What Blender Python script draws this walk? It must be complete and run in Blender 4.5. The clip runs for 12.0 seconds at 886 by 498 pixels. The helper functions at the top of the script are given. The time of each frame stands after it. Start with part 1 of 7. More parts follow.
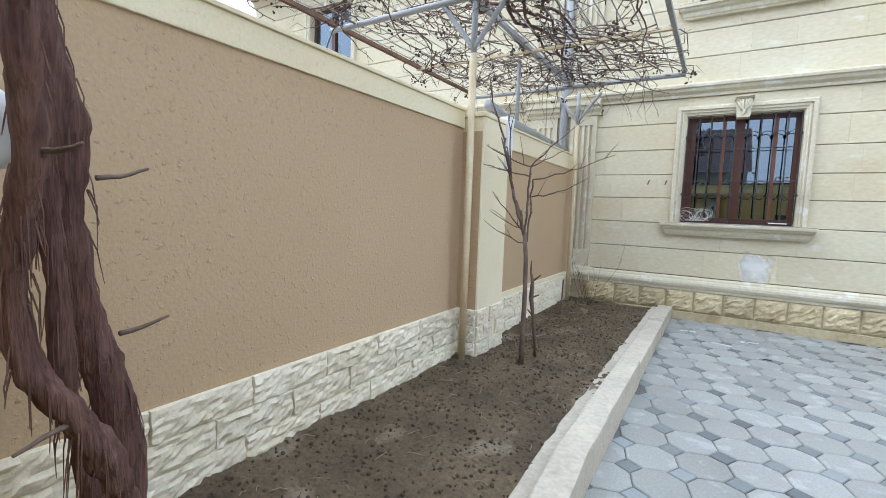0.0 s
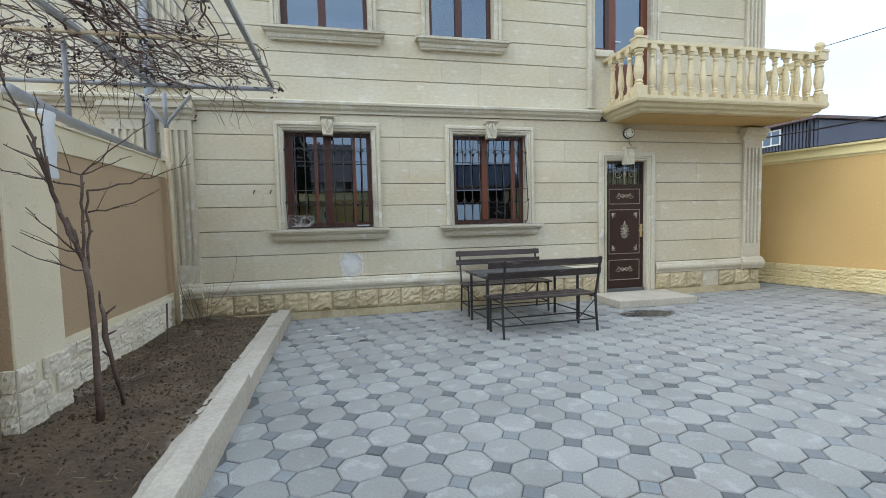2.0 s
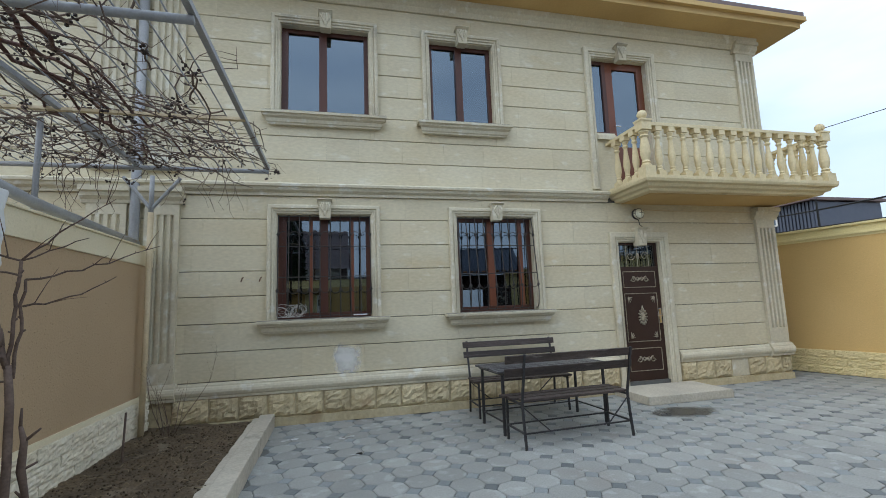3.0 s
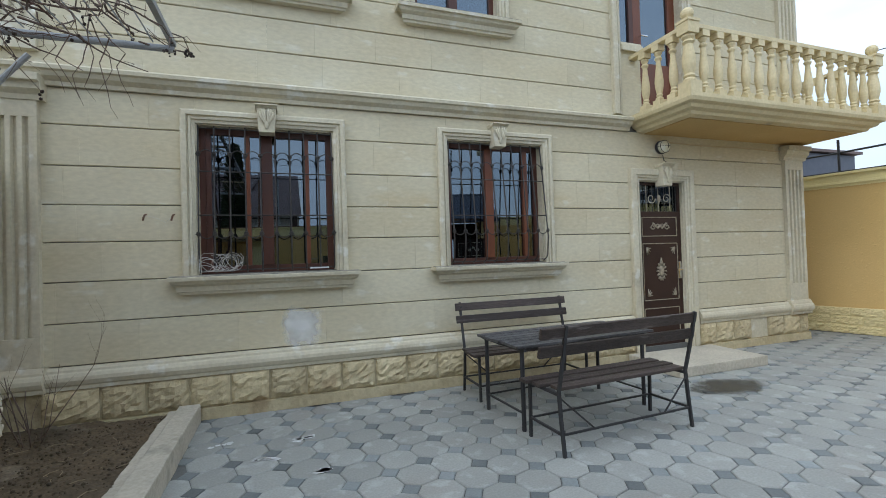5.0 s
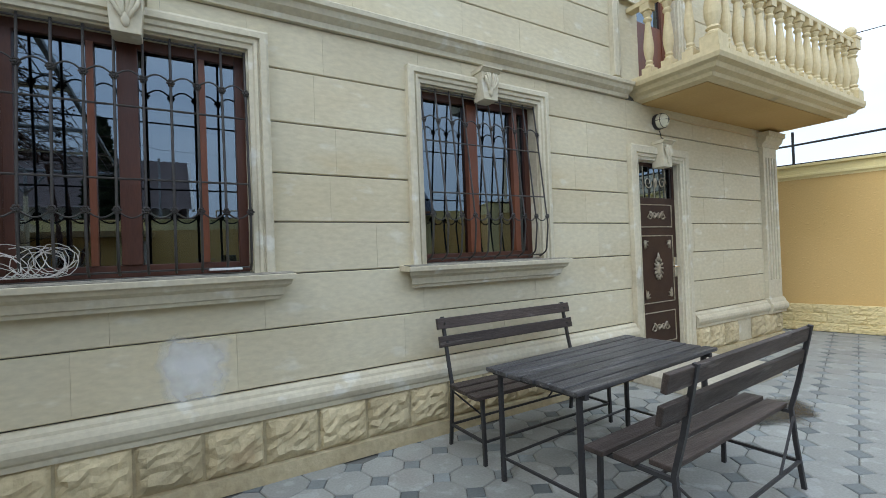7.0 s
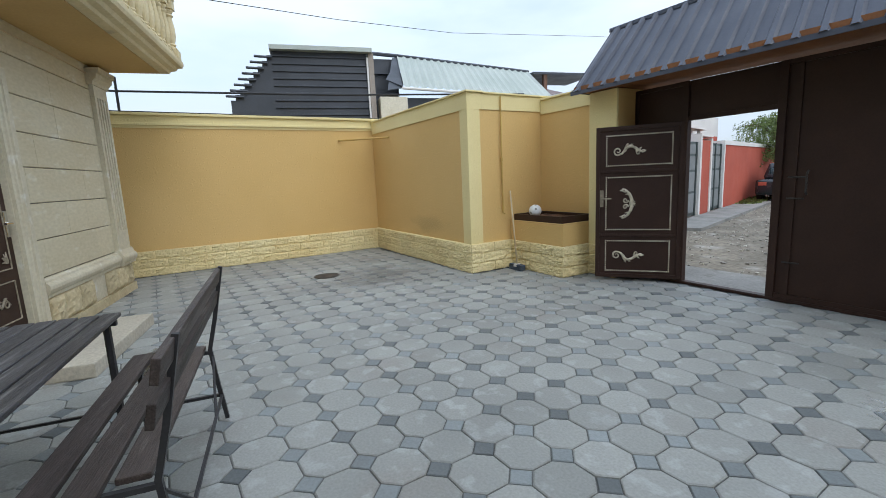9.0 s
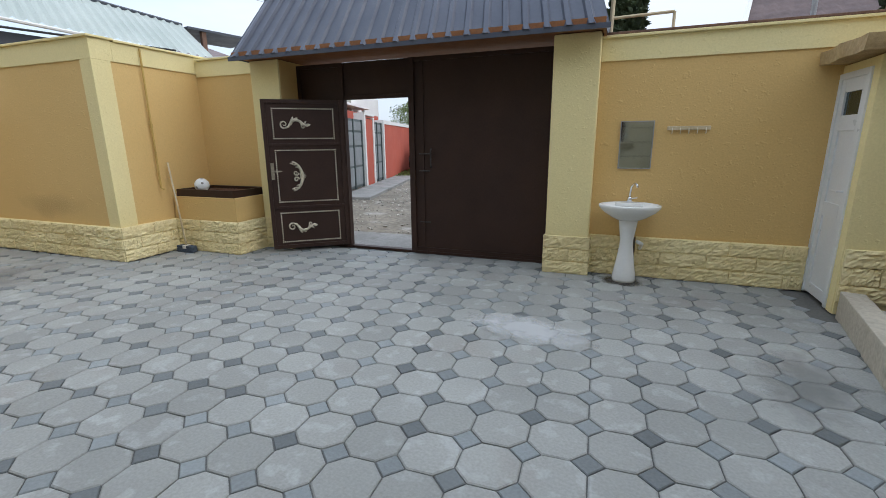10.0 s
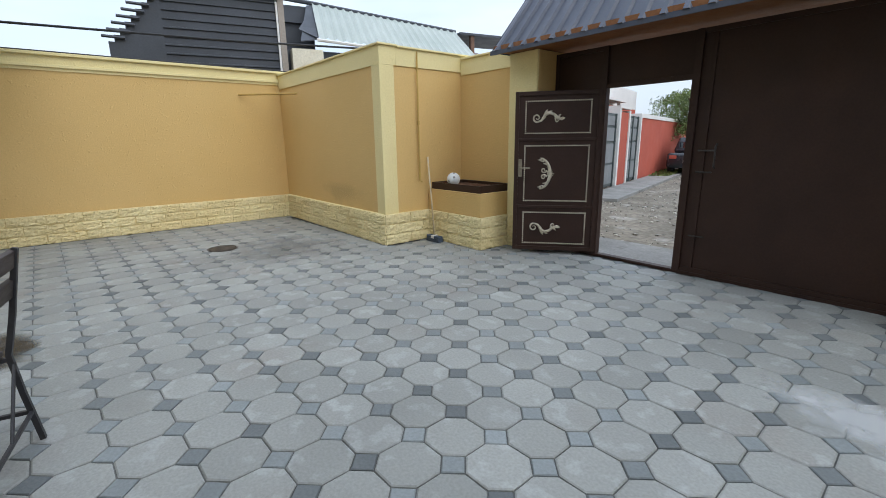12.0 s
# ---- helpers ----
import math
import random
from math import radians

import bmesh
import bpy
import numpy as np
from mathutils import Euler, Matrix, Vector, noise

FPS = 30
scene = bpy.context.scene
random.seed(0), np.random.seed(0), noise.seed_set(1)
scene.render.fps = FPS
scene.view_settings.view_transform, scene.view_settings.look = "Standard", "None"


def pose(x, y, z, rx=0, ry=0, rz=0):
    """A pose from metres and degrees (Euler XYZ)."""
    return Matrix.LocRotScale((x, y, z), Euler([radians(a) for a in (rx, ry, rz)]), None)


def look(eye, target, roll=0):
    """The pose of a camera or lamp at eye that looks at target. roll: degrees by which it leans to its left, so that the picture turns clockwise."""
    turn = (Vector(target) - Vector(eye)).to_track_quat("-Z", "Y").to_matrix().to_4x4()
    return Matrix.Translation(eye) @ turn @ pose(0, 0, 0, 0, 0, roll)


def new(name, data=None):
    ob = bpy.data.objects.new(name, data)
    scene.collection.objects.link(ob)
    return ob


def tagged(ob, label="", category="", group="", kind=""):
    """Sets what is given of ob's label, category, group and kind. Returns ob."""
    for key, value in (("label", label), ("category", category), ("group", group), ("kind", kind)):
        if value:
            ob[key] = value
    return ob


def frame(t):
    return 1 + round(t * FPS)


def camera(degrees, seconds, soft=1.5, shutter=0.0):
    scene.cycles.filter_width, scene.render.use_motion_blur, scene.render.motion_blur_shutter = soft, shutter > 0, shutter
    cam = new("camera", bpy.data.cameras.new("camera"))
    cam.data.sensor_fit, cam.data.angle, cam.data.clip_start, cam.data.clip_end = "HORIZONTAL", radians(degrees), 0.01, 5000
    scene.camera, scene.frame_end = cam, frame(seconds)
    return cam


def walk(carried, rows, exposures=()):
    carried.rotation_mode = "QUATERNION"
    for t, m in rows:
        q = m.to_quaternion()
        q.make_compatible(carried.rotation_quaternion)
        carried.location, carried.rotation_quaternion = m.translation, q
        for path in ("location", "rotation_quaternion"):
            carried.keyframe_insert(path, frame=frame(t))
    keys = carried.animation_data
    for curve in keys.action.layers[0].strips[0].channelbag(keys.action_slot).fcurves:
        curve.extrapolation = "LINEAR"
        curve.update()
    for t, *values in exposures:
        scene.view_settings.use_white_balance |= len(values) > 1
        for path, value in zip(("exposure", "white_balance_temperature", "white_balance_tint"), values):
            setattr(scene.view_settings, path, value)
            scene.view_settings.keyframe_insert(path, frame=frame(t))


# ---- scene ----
cam = camera(89.5, 12.0, soft=0.9)
PATH = [
    (0, (0.611, -6.881, 1.377), (-0.433, -5.185, 1.198), 2.1),
    (0.5, (0.635, -6.916, 1.365), (-0.067, -5.054, 1.159), -1.6),
    (1, (0.704, -6.951, 1.367), (0.394, -4.987, 1.144), -1.5),
    (1.1, (0.695, -6.958, 1.364), (0.505, -4.98, 1.141), -1.2),
    (1.5, (0.794, -6.919, 1.372), (0.935, -4.937, 1.144), -0.6),
    (2, (0.914, -6.766, 1.397), (1.348, -4.818, 1.267), -1.3),
    (2.5, (0.933, -6.547, 1.41), (1.417, -4.608, 1.47), -1.8),
    (2.7, (0.917, -6.418, 1.423), (1.374, -4.48, 1.606), -2.0),
    (4.3, (0.869, -5.204, 1.427), (1.427, -3.312, 1.756), -1.7),
    (4.5, (0.89, -5.037, 1.439), (1.457, -3.131, 1.647), -1.6),
    (5, (0.899, -4.638, 1.415), (1.561, -2.752, 1.449), -1.8),
    (5.5, (0.897, -4.217, 1.431), (1.58, -2.338, 1.444), -1.9),
    (6, (0.823, -3.809, 1.422), (1.492, -1.924, 1.434), -1.9),
    (6.5, (0.9, -3.399, 1.386), (1.669, -1.553, 1.396), -1.6),
    (6.7, (0.912, -3.24, 1.387), (1.748, -1.423, 1.404), -1.7),
    (8.3, (1.177, -2.551, 1.375), (3.137, -2.188, 1.22), -3.2),
    (8.5, (1.19, -2.533, 1.37), (3.176, -2.399, 1.172), -2.7),
    (8.6, (1.182, -2.548, 1.36), (3.171, -2.562, 1.15), -2.8),
    (9, (1.132, -2.465, 1.37), (3.023, -3.031, 1.052), -2.6),
    (9.5, (1.047, -2.485, 1.374), (2.591, -3.687, 0.962), -0.6),
    (10, (0.967, -2.543, 1.369), (2.071, -4.142, 0.898), -0.5),
    (10.5, (0.917, -2.572, 1.375), (1.681, -4.352, 0.879), 0.0),
    (11, (0.926, -2.616, 1.376), (1.619, -4.422, 0.868), -1.4),
    (11.5, (1.132, -2.743, 1.346), (2.316, -4.276, 0.845), -0.5),
    (12, (1.427, -2.823, 1.345), (3.182, -3.657, 0.873), -0.8),
]
EXPOSURES = [(0.0, 1.78, 6150, 11), (0.5, 1.73, 6150, 11), (1.0, 1.70, 6150, 11), (1.5, 1.65, 6150, 11), (2.0, 1.12, 6150, 10), (2.5, 0.78, 6200, 9), (4.5, 0.74, 6200, 8), (5.0, 0.87, 6200, 8), (5.5, 1.04, 6200, 8), (6.5, 1.10, 6200, 8), (8.5, 0.66, 6200, 8), (9.5, 0.78, 6350, 10), (10.5, 0.80, 6350, 11), (11.0, 0.87, 6350, 11), (11.5, 0.95, 6350, 11), (12.0, 0.78, 6350, 10)]
walk(cam, [(t, look(eye, target, roll)) for t, eye, target, roll in PATH], EXPOSURES)

# ---------------------------------------------------------------- world and sun
scene.world = bpy.data.worlds.new("overcast_sky")
scene.world.use_nodes = True
wt = scene.world.node_tree
background = wt.nodes["Background"]
sky = wt.nodes.new("ShaderNodeTexSky")
sky.sky_type = "NISHITA"
sky.sun_disc = False
SUN_HEIGHT, SUN_TURN = 42, 254
sky.sun_elevation, sky.sun_rotation = radians(SUN_HEIGHT), radians(SUN_TURN)
sky_place = wt.nodes.new("ShaderNodeTexCoord")
cloud_map = wt.nodes.new("ShaderNodeMapping")
cloud_map.inputs["Scale"].default_value = (1.4, 1.4, 4.5)
cloud_noise = wt.nodes.new("ShaderNodeTexNoise")
cloud_noise.inputs["Scale"].default_value = 1.7
cloud_noise.inputs["Detail"].default_value = 6
cloud_ramp = wt.nodes.new("ShaderNodeValToRGB")
cloud_ramp.color_ramp.elements[0].position, cloud_ramp.color_ramp.elements[1].position = 0.33, 0.60
cloud_ramp.color_ramp.elements[0].color = (0.6, 0.6, 0.6, 1)
cloud_ramp.color_ramp.elements[1].color = (0.97, 0.97, 0.97, 1)
cloud_mix = wt.nodes.new("ShaderNodeMix")
cloud_mix.data_type = "RGBA"
wt.links.new(sky_place.outputs["Generated"], cloud_map.inputs["Vector"])
wt.links.new(cloud_map.outputs[0], cloud_noise.inputs["Vector"])
wt.links.new(cloud_noise.outputs[0], cloud_ramp.inputs[0])
wt.links.new(cloud_ramp.outputs[0], cloud_mix.inputs[0])
wt.links.new(sky.outputs[0], cloud_mix.inputs[6])
cloud_mix.inputs[7].default_value = (5.1, 5.75, 6.7, 1)
height = wt.nodes.new("ShaderNodeSeparateXYZ")
wt.links.new(sky_place.outputs["Generated"], height.inputs[0])
zenith = wt.nodes.new("ShaderNodeMapRange")      # an overcast sky is brighter overhead than at the horizon
zenith.inputs[1].default_value, zenith.inputs[2].default_value, zenith.inputs[3].default_value, zenith.inputs[4].default_value = 0, 1, 0.64, 1.5
wt.links.new(height.outputs[2], zenith.inputs[0])
graded = wt.nodes.new("ShaderNodeVectorMath")
graded.operation = "SCALE"
wt.links.new(cloud_mix.outputs[2], graded.inputs[0])
wt.links.new(zenith.outputs[0], graded.inputs["Scale"])
wt.links.new(graded.outputs[0], background.inputs[0])
background.inputs[1].default_value = 0.132

sun = new("sun", bpy.data.lights.new("sun", "SUN"))
sun.data.energy, sun.data.angle, sun.data.color = 0.55, radians(45), (1.0, 0.96, 0.89)
sun.matrix_world = look((0, 0, 0), (math.sin(radians(SUN_TURN - 180)) * math.cos(radians(SUN_HEIGHT)), math.cos(radians(SUN_TURN - 180)) * math.cos(radians(SUN_HEIGHT)), -math.sin(radians(SUN_HEIGHT))))

# ---------------------------------------------------------------- materials
def material(name, base, second=None, coarse=1.2, fine=30.0, rough=0.8, bump=0.25, grain=0.12, metal=0.0, vary=0.0, island=False,
             stain=None, stain_scale=0.6, stain_at=0.6, stretch=(1, 1, 1), knobs=0.0, spec=0.4, wear=None, wear_scale=8.0, wear_at=0.58):
    """base to second by coarse noise, fine grain in value and relief, a stain colour in patches, value varied piece by piece."""
    m = bpy.data.materials.new(name)
    m.use_nodes = True
    t = m.node_tree
    n, l = t.nodes, t.links
    shader = n["Principled BSDF"]
    second = second or tuple(c * 0.82 for c in base)
    place = n.new("ShaderNodeNewGeometry")
    mapping = n.new("ShaderNodeMapping")
    mapping.inputs["Scale"].default_value = stretch
    l.new(place.outputs["Position"], mapping.inputs["Vector"])

    def noise_at(scale, detail=5):
        t1 = n.new("ShaderNodeTexNoise")
        t1.inputs["Scale"].default_value, t1.inputs["Detail"].default_value = scale, detail
        l.new(mapping.outputs[0], t1.inputs["Vector"])
        return t1.outputs[0]

    def ramp(source, lo, hi, a=0.0, b=1.0):
        r = n.new("ShaderNodeMapRange")
        r.inputs[1].default_value, r.inputs[2].default_value, r.inputs[3].default_value, r.inputs[4].default_value = lo, hi, a, b
        l.new(source, r.inputs[0])
        return r.outputs[0]

    def mix(fac, a, b, blend="MIX"):
        x = n.new("ShaderNodeMix")
        x.data_type, x.blend_type = "RGBA", blend
        for slot, v in ((0, fac), (6, a), (7, b)):
            if isinstance(v, (int, float)):
                x.inputs[slot].default_value = v
            elif isinstance(v, tuple):
                x.inputs[slot].default_value = (*v, 1)
            else:
                l.new(v, x.inputs[slot])
        return x.outputs[2]

    colour = mix(ramp(noise_at(coarse), 0.35, 0.65), base, second)
    if stain:
        colour = mix(ramp(noise_at(stain_scale, 7), stain_at, stain_at + 0.1, 0, 0.75), colour, stain)
    if wear:
        colour = mix(ramp(noise_at(wear_scale, 9), wear_at, wear_at + 0.08, 0, 0.6), colour, wear)
    g = noise_at(fine, 6)
    value = n.new("ShaderNodeHueSaturation")
    l.new(colour, value.inputs["Color"])
    l.new(ramp(g, 0.3, 0.7, 1 - grain, 1 + grain), value.inputs["Value"])
    colour = value.outputs[0]
    if vary:
        pick = place.outputs["Random Per Island"] if island else n.new("ShaderNodeObjectInfo").outputs["Random"]
        v2 = n.new("ShaderNodeHueSaturation")
        l.new(colour, v2.inputs["Color"])
        l.new(ramp(pick, 0, 1, 1 - vary, 1 + vary), v2.inputs["Value"])
        colour = v2.outputs[0]
    l.new(colour, shader.inputs["Base Color"])
    l.new(ramp(noise_at(coarse * 3), 0.3, 0.7, max(rough - 0.08, 0.02), min(rough + 0.08, 1)), shader.inputs["Roughness"])
    shader.inputs["Metallic"].default_value = metal
    shader.inputs["Specular IOR Level"].default_value = spec
    if bump:
        b = n.new("ShaderNodeBump")
        b.inputs["Strength"].default_value, b.inputs["Distance"].default_value = bump, 0.01
        height = g
        if knobs:
            k = n.new("ShaderNodeMath")
            k.operation = "MULTIPLY_ADD"
            l.new(ramp(noise_at(knobs, 2), 0.62, 0.72, 0, 1.8), k.inputs[0])
            k.inputs[1].default_value = 1.0
            l.new(g, k.inputs[2])
            height = k.outputs[0]
        l.new(height, b.inputs["Height"])
        l.new(b.outputs[0], shader.inputs["Normal"])
    return m


def glass(name, tint, ior):
    m = bpy.data.materials.new(name)
    m.use_nodes = True
    n, l = m.node_tree.nodes, m.node_tree.links
    n.remove(n["Principled BSDF"])
    clear, gloss, fresnel, both = n.new("ShaderNodeBsdfTransparent"), n.new("ShaderNodeBsdfGlossy"), n.new("ShaderNodeFresnel"), n.new("ShaderNodeMixShader")
    clear.inputs[0].default_value = (*tint, 1)
    gloss.inputs["Roughness"].default_value = 0.01
    gloss.inputs["Color"].default_value = (0.70, 0.86, 1, 1)
    fresnel.inputs["IOR"].default_value = ior
    l.new(fresnel.outputs[0], both.inputs[0])
    l.new(clear.outputs[0], both.inputs[1])
    l.new(gloss.outputs[0], both.inputs[2])
    l.new(both.outputs[0], n["Material Output"].inputs[0])
    return m


LIMESTONE = material("limestone_slab", (0.61, 0.56, 0.41), (0.56, 0.49, 0.33), coarse=0.9, fine=22, rough=0.85, bump=0.14, grain=0.08, vary=0.04,
                     stain=(0.52, 0.40, 0.21), stain_scale=0.8, stain_at=0.63, stretch=(0.7, 1, 1.6), wear=(0.68, 0.65, 0.54), wear_scale=5.0, wear_at=0.60)
TRIMSTONE = material("carved_limestone", (0.60, 0.555, 0.42), (0.53, 0.475, 0.345), coarse=1.6, fine=30, rough=0.85, bump=0.15, grain=0.08,
                     stain=(0.36, 0.33, 0.26), stain_scale=1.6, stain_at=0.61, wear=(0.70, 0.69, 0.62), wear_scale=6.0, wear_at=0.60)
BALCONYSTONE = material("balcony_stone", (0.68, 0.585, 0.37), (0.60, 0.505, 0.30), coarse=2.0, fine=30, rough=0.85, bump=0.12, grain=0.07,
                        stain=(0.36, 0.32, 0.25), stain_scale=2.0, stain_at=0.64)
PLINTHSTONE = material("plinth_stone", (0.54, 0.46, 0.29), (0.45, 0.37, 0.22), coarse=3, fine=25, rough=0.9, bump=0.9, grain=0.12, vary=0.14,
                       stain=(0.34, 0.25, 0.14), stain_scale=2.5, stain_at=0.62)
SOFFIT = material("soffit_paint", (0.55, 0.38, 0.16), (0.50, 0.34, 0.14), coarse=1.0, fine=40, rough=0.85, bump=0.1, grain=0.04)
BEIGE = material("beige_brown_render", (0.475, 0.35, 0.214), (0.445, 0.325, 0.195), coarse=0.5, fine=60, rough=0.85, bump=0.42, grain=0.05, knobs=34)
OCHRE = material("ochre_render", (0.70, 0.475, 0.19), (0.65, 0.435, 0.165), coarse=0.5, fine=60, rough=0.85, bump=0.25, grain=0.04, knobs=20)
CREAM = material("cream_render", (0.80, 0.735, 0.54), (0.72, 0.63, 0.42), coarse=0.8, fine=60, rough=0.85, bump=0.25, grain=0.04, knobs=24)
YELLOWCREAM = material("yellow_cream_render", (0.82, 0.71, 0.37), (0.78, 0.66, 0.33), coarse=0.8, fine=60, rough=0.85, bump=0.25, grain=0.04, knobs=22)
PALESTONE = material("pale_split_stone", (0.74, 0.69, 0.55), (0.66, 0.60, 0.45), coarse=3, fine=26, rough=0.9, bump=0.9, grain=0.1, vary=0.07,
                     stain=(0.42, 0.38, 0.30), stain_scale=2, stain_at=0.66)
YELLOWSTONE = material("painted_split_stone", (0.80, 0.69, 0.39), (0.74, 0.61, 0.32), coarse=2, fine=30, rough=0.85, bump=0.8, grain=0.07, vary=0.05,
                       stain=(0.46, 0.38, 0.22), stain_scale=1.5, stain_at=0.68)
MORTAR = material("grey_mortar", (0.15, 0.15, 0.14), fine=50, rough=0.95, bump=0.3)
PAVER = material("octagon_paver", (0.318, 0.323, 0.298), (0.272, 0.276, 0.255), coarse=1.1, fine=70, rough=0.72, bump=0.2, grain=0.10, vary=0.11,
                 stain=(0.27, 0.26, 0.235), stain_scale=1.3, stain_at=0.58, wear=(0.385, 0.395, 0.38), wear_scale=7.0, wear_at=0.56)
PAVER_FAR = material("octagon_paver_far", (0.318, 0.323, 0.298), (0.272, 0.276, 0.255), coarse=1.1, fine=70, rough=0.72, bump=0.2, grain=0.10, vary=0.11, island=True,
                     stain=(0.27, 0.26, 0.235), stain_scale=1.3, stain_at=0.58, wear=(0.385, 0.395, 0.38), wear_scale=7.0, wear_at=0.56)
INSET = material("small_square_paver", (0.21, 0.229, 0.228), (0.17, 0.187, 0.187), coarse=1.5, fine=70, rough=0.65, bump=0.15, grain=0.1, vary=0.38)
INSET_FAR = material("small_square_paver_far", (0.21, 0.229, 0.228), (0.17, 0.187, 0.187), coarse=1.5, fine=70, rough=0.65, bump=0.15, grain=0.1, vary=0.38, island=True)
SOIL = material("garden_soil", (0.122, 0.088, 0.051), (0.072, 0.053, 0.032), coarse=2.5, fine=45, rough=0.95, bump=0.9, grain=0.3,
                stain=(0.21, 0.17, 0.12), stain_scale=3, stain_at=0.58)
DARKSOIL = material("damp_clods", (0.115, 0.085, 0.052), (0.06, 0.045, 0.029), coarse=6, fine=45, rough=0.95, bump=0.9, grain=0.3, vary=0.35, island=True)
CONCRETE = material("cast_concrete", (0.53, 0.485, 0.39), (0.44, 0.40, 0.32), coarse=2.2, fine=35, rough=0.9, bump=0.35, grain=0.12,
                    stain=(0.28, 0.26, 0.21), stain_scale=3, stain_at=0.64)
GREYCEMENT = material("worn_grey_cement", (0.30, 0.29, 0.27), (0.22, 0.215, 0.20), coarse=2.2, fine=35, rough=0.9, bump=0.35, grain=0.14, stain=(0.16, 0.15, 0.13), stain_scale=3, stain_at=0.6)
STREET = material("gravel_street", (0.23, 0.20, 0.155), (0.15, 0.13, 0.10), coarse=1.2, fine=14, rough=0.95, bump=0.9, grain=0.3,
                  stain=(0.36, 0.34, 0.30), stain_scale=1.5, stain_at=0.6)
PALEGRAVEL = material("pale_gravel", (0.46, 0.43, 0.38), (0.30, 0.275, 0.235), coarse=5, fine=40, rough=0.95, bump=0.4, grain=0.2, vary=0.4, island=True)
BROWNMETAL = material("dark_brown_painted_steel", (0.047, 0.024, 0.017), (0.035, 0.018, 0.013), coarse=2, fine=60, rough=0.5, bump=0.06, grain=0.1, spec=0.28)
DARKMETAL = material("dark_grey_steel", (0.035, 0.034, 0.036), (0.026, 0.025, 0.027), coarse=4, fine=70, rough=0.5, bump=0.08, grain=0.15)
IRON = material("black_wrought_iron", (0.05, 0.046, 0.043), (0.032, 0.028, 0.026), coarse=5, fine=90, rough=0.5, bump=0.2, grain=0.2)
SILVER = material("cast_pewter", (0.72, 0.66, 0.52), (0.50, 0.45, 0.34), coarse=20, fine=80, rough=0.4, bump=0.2, grain=0.2, metal=0.15)
AGEDBRONZE = material("aged_bronze", (0.42, 0.37, 0.28), (0.24, 0.205, 0.15), coarse=20, fine=80, rough=0.42, bump=0.2, grain=0.2, metal=0.25)
SILLTOP = material("weathered_sill_top", (0.22, 0.205, 0.165), (0.34, 0.31, 0.25), coarse=9, fine=45, rough=0.95, bump=0.8, grain=0.3, stain=(0.10, 0.10, 0.08), stain_scale=7, stain_at=0.55)
CHROME = material("chrome", (0.75, 0.76, 0.78), (0.68, 0.69, 0.7), fine=90, rough=0.12, bump=0.0, grain=0.03, metal=1.0)
GREYPIPE = material("grey_pipe_paint", (0.36, 0.37, 0.38), (0.30, 0.31, 0.32), coarse=4, fine=60, rough=0.55, bump=0.1, grain=0.08)
CREAMPIPE = material("cream_pipe_paint", (0.60, 0.50, 0.33), (0.52, 0.42, 0.26), coarse=5, fine=60, rough=0.6, bump=0.15, grain=0.08, stain=(0.3, 0.2, 0.12), stain_scale=6, stain_at=0.66)
YELLOWPIPE = material("yellow_pipe_paint", (0.56, 0.37, 0.10), (0.48, 0.31, 0.09), coarse=5, fine=60, rough=0.6, bump=0.1, grain=0.08)
RUST = material("rusty_steel", (0.20, 0.11, 0.07), (0.13, 0.075, 0.05), coarse=8, fine=60, rough=0.85, bump=0.4, grain=0.2)
SLAT = material("weathered_brown_slat", (0.036, 0.026, 0.022), (0.062, 0.047, 0.041), coarse=5, fine=60, rough=0.55, bump=0.4, grain=0.35, vary=0.25,
                stain=(0.17, 0.15, 0.135), stain_scale=9, stain_at=0.63, stretch=(0.25, 2.5, 2.5))
TABLEWOOD = material("grey_worn_board", (0.092, 0.09, 0.094), (0.042, 0.040, 0.042), coarse=6, fine=60, rough=0.42, bump=0.4, grain=0.35, vary=0.25,
                     stain=(0.24, 0.235, 0.23), stain_scale=10, stain_at=0.60, stretch=(0.22, 3, 3))
MAHOGANY = material("brown_window_profile", (0.085, 0.030, 0.018), (0.062, 0.022, 0.014), coarse=3, fine=60, rough=0.4, bump=0.08, grain=0.12, stretch=(3, 3, 0.4))
REDWOOD = material("orange_brown_profile", (0.17, 0.055, 0.025), (0.13, 0.042, 0.02), coarse=3, fine=60, rough=0.4, bump=0.08, grain=0.12, stretch=(3, 3, 0.4))
ROOM = material("dim_room_plaster", (0.30, 0.28, 0.25), fine=30, rough=0.9, bump=0.05)
CURTAIN = material("pale_curtain", (0.55, 0.53, 0.50), (0.40, 0.39, 0.37), coarse=8, fine=40, rough=0.9, bump=0.2, stretch=(6, 6, 0.2))
PANE = glass("tinted_pane", (0.24, 0.25, 0.27), 2.55)
MIRROR = bpy.data.materials.new("mirror_silver")
MIRROR.use_nodes = True
MIRROR.node_tree.nodes["Principled BSDF"].inputs["Base Color"].default_value = (0.45, 0.47, 0.44, 1)
MIRROR.node_tree.nodes["Principled BSDF"].inputs["Metallic"].default_value = 1
MIRROR.node_tree.nodes["Principled BSDF"].inputs["Roughness"].default_value = 0.04
CERAMIC = material("white_ceramic", (0.80, 0.80, 0.77), (0.76, 0.76, 0.73), coarse=3, fine=60, rough=0.14, bump=0.0, grain=0.02, spec=0.5)
PLASTIC = material("white_plastic", (0.72, 0.74, 0.74), (0.66, 0.68, 0.69), coarse=2, fine=60, rough=0.35, bump=0.02, grain=0.03)
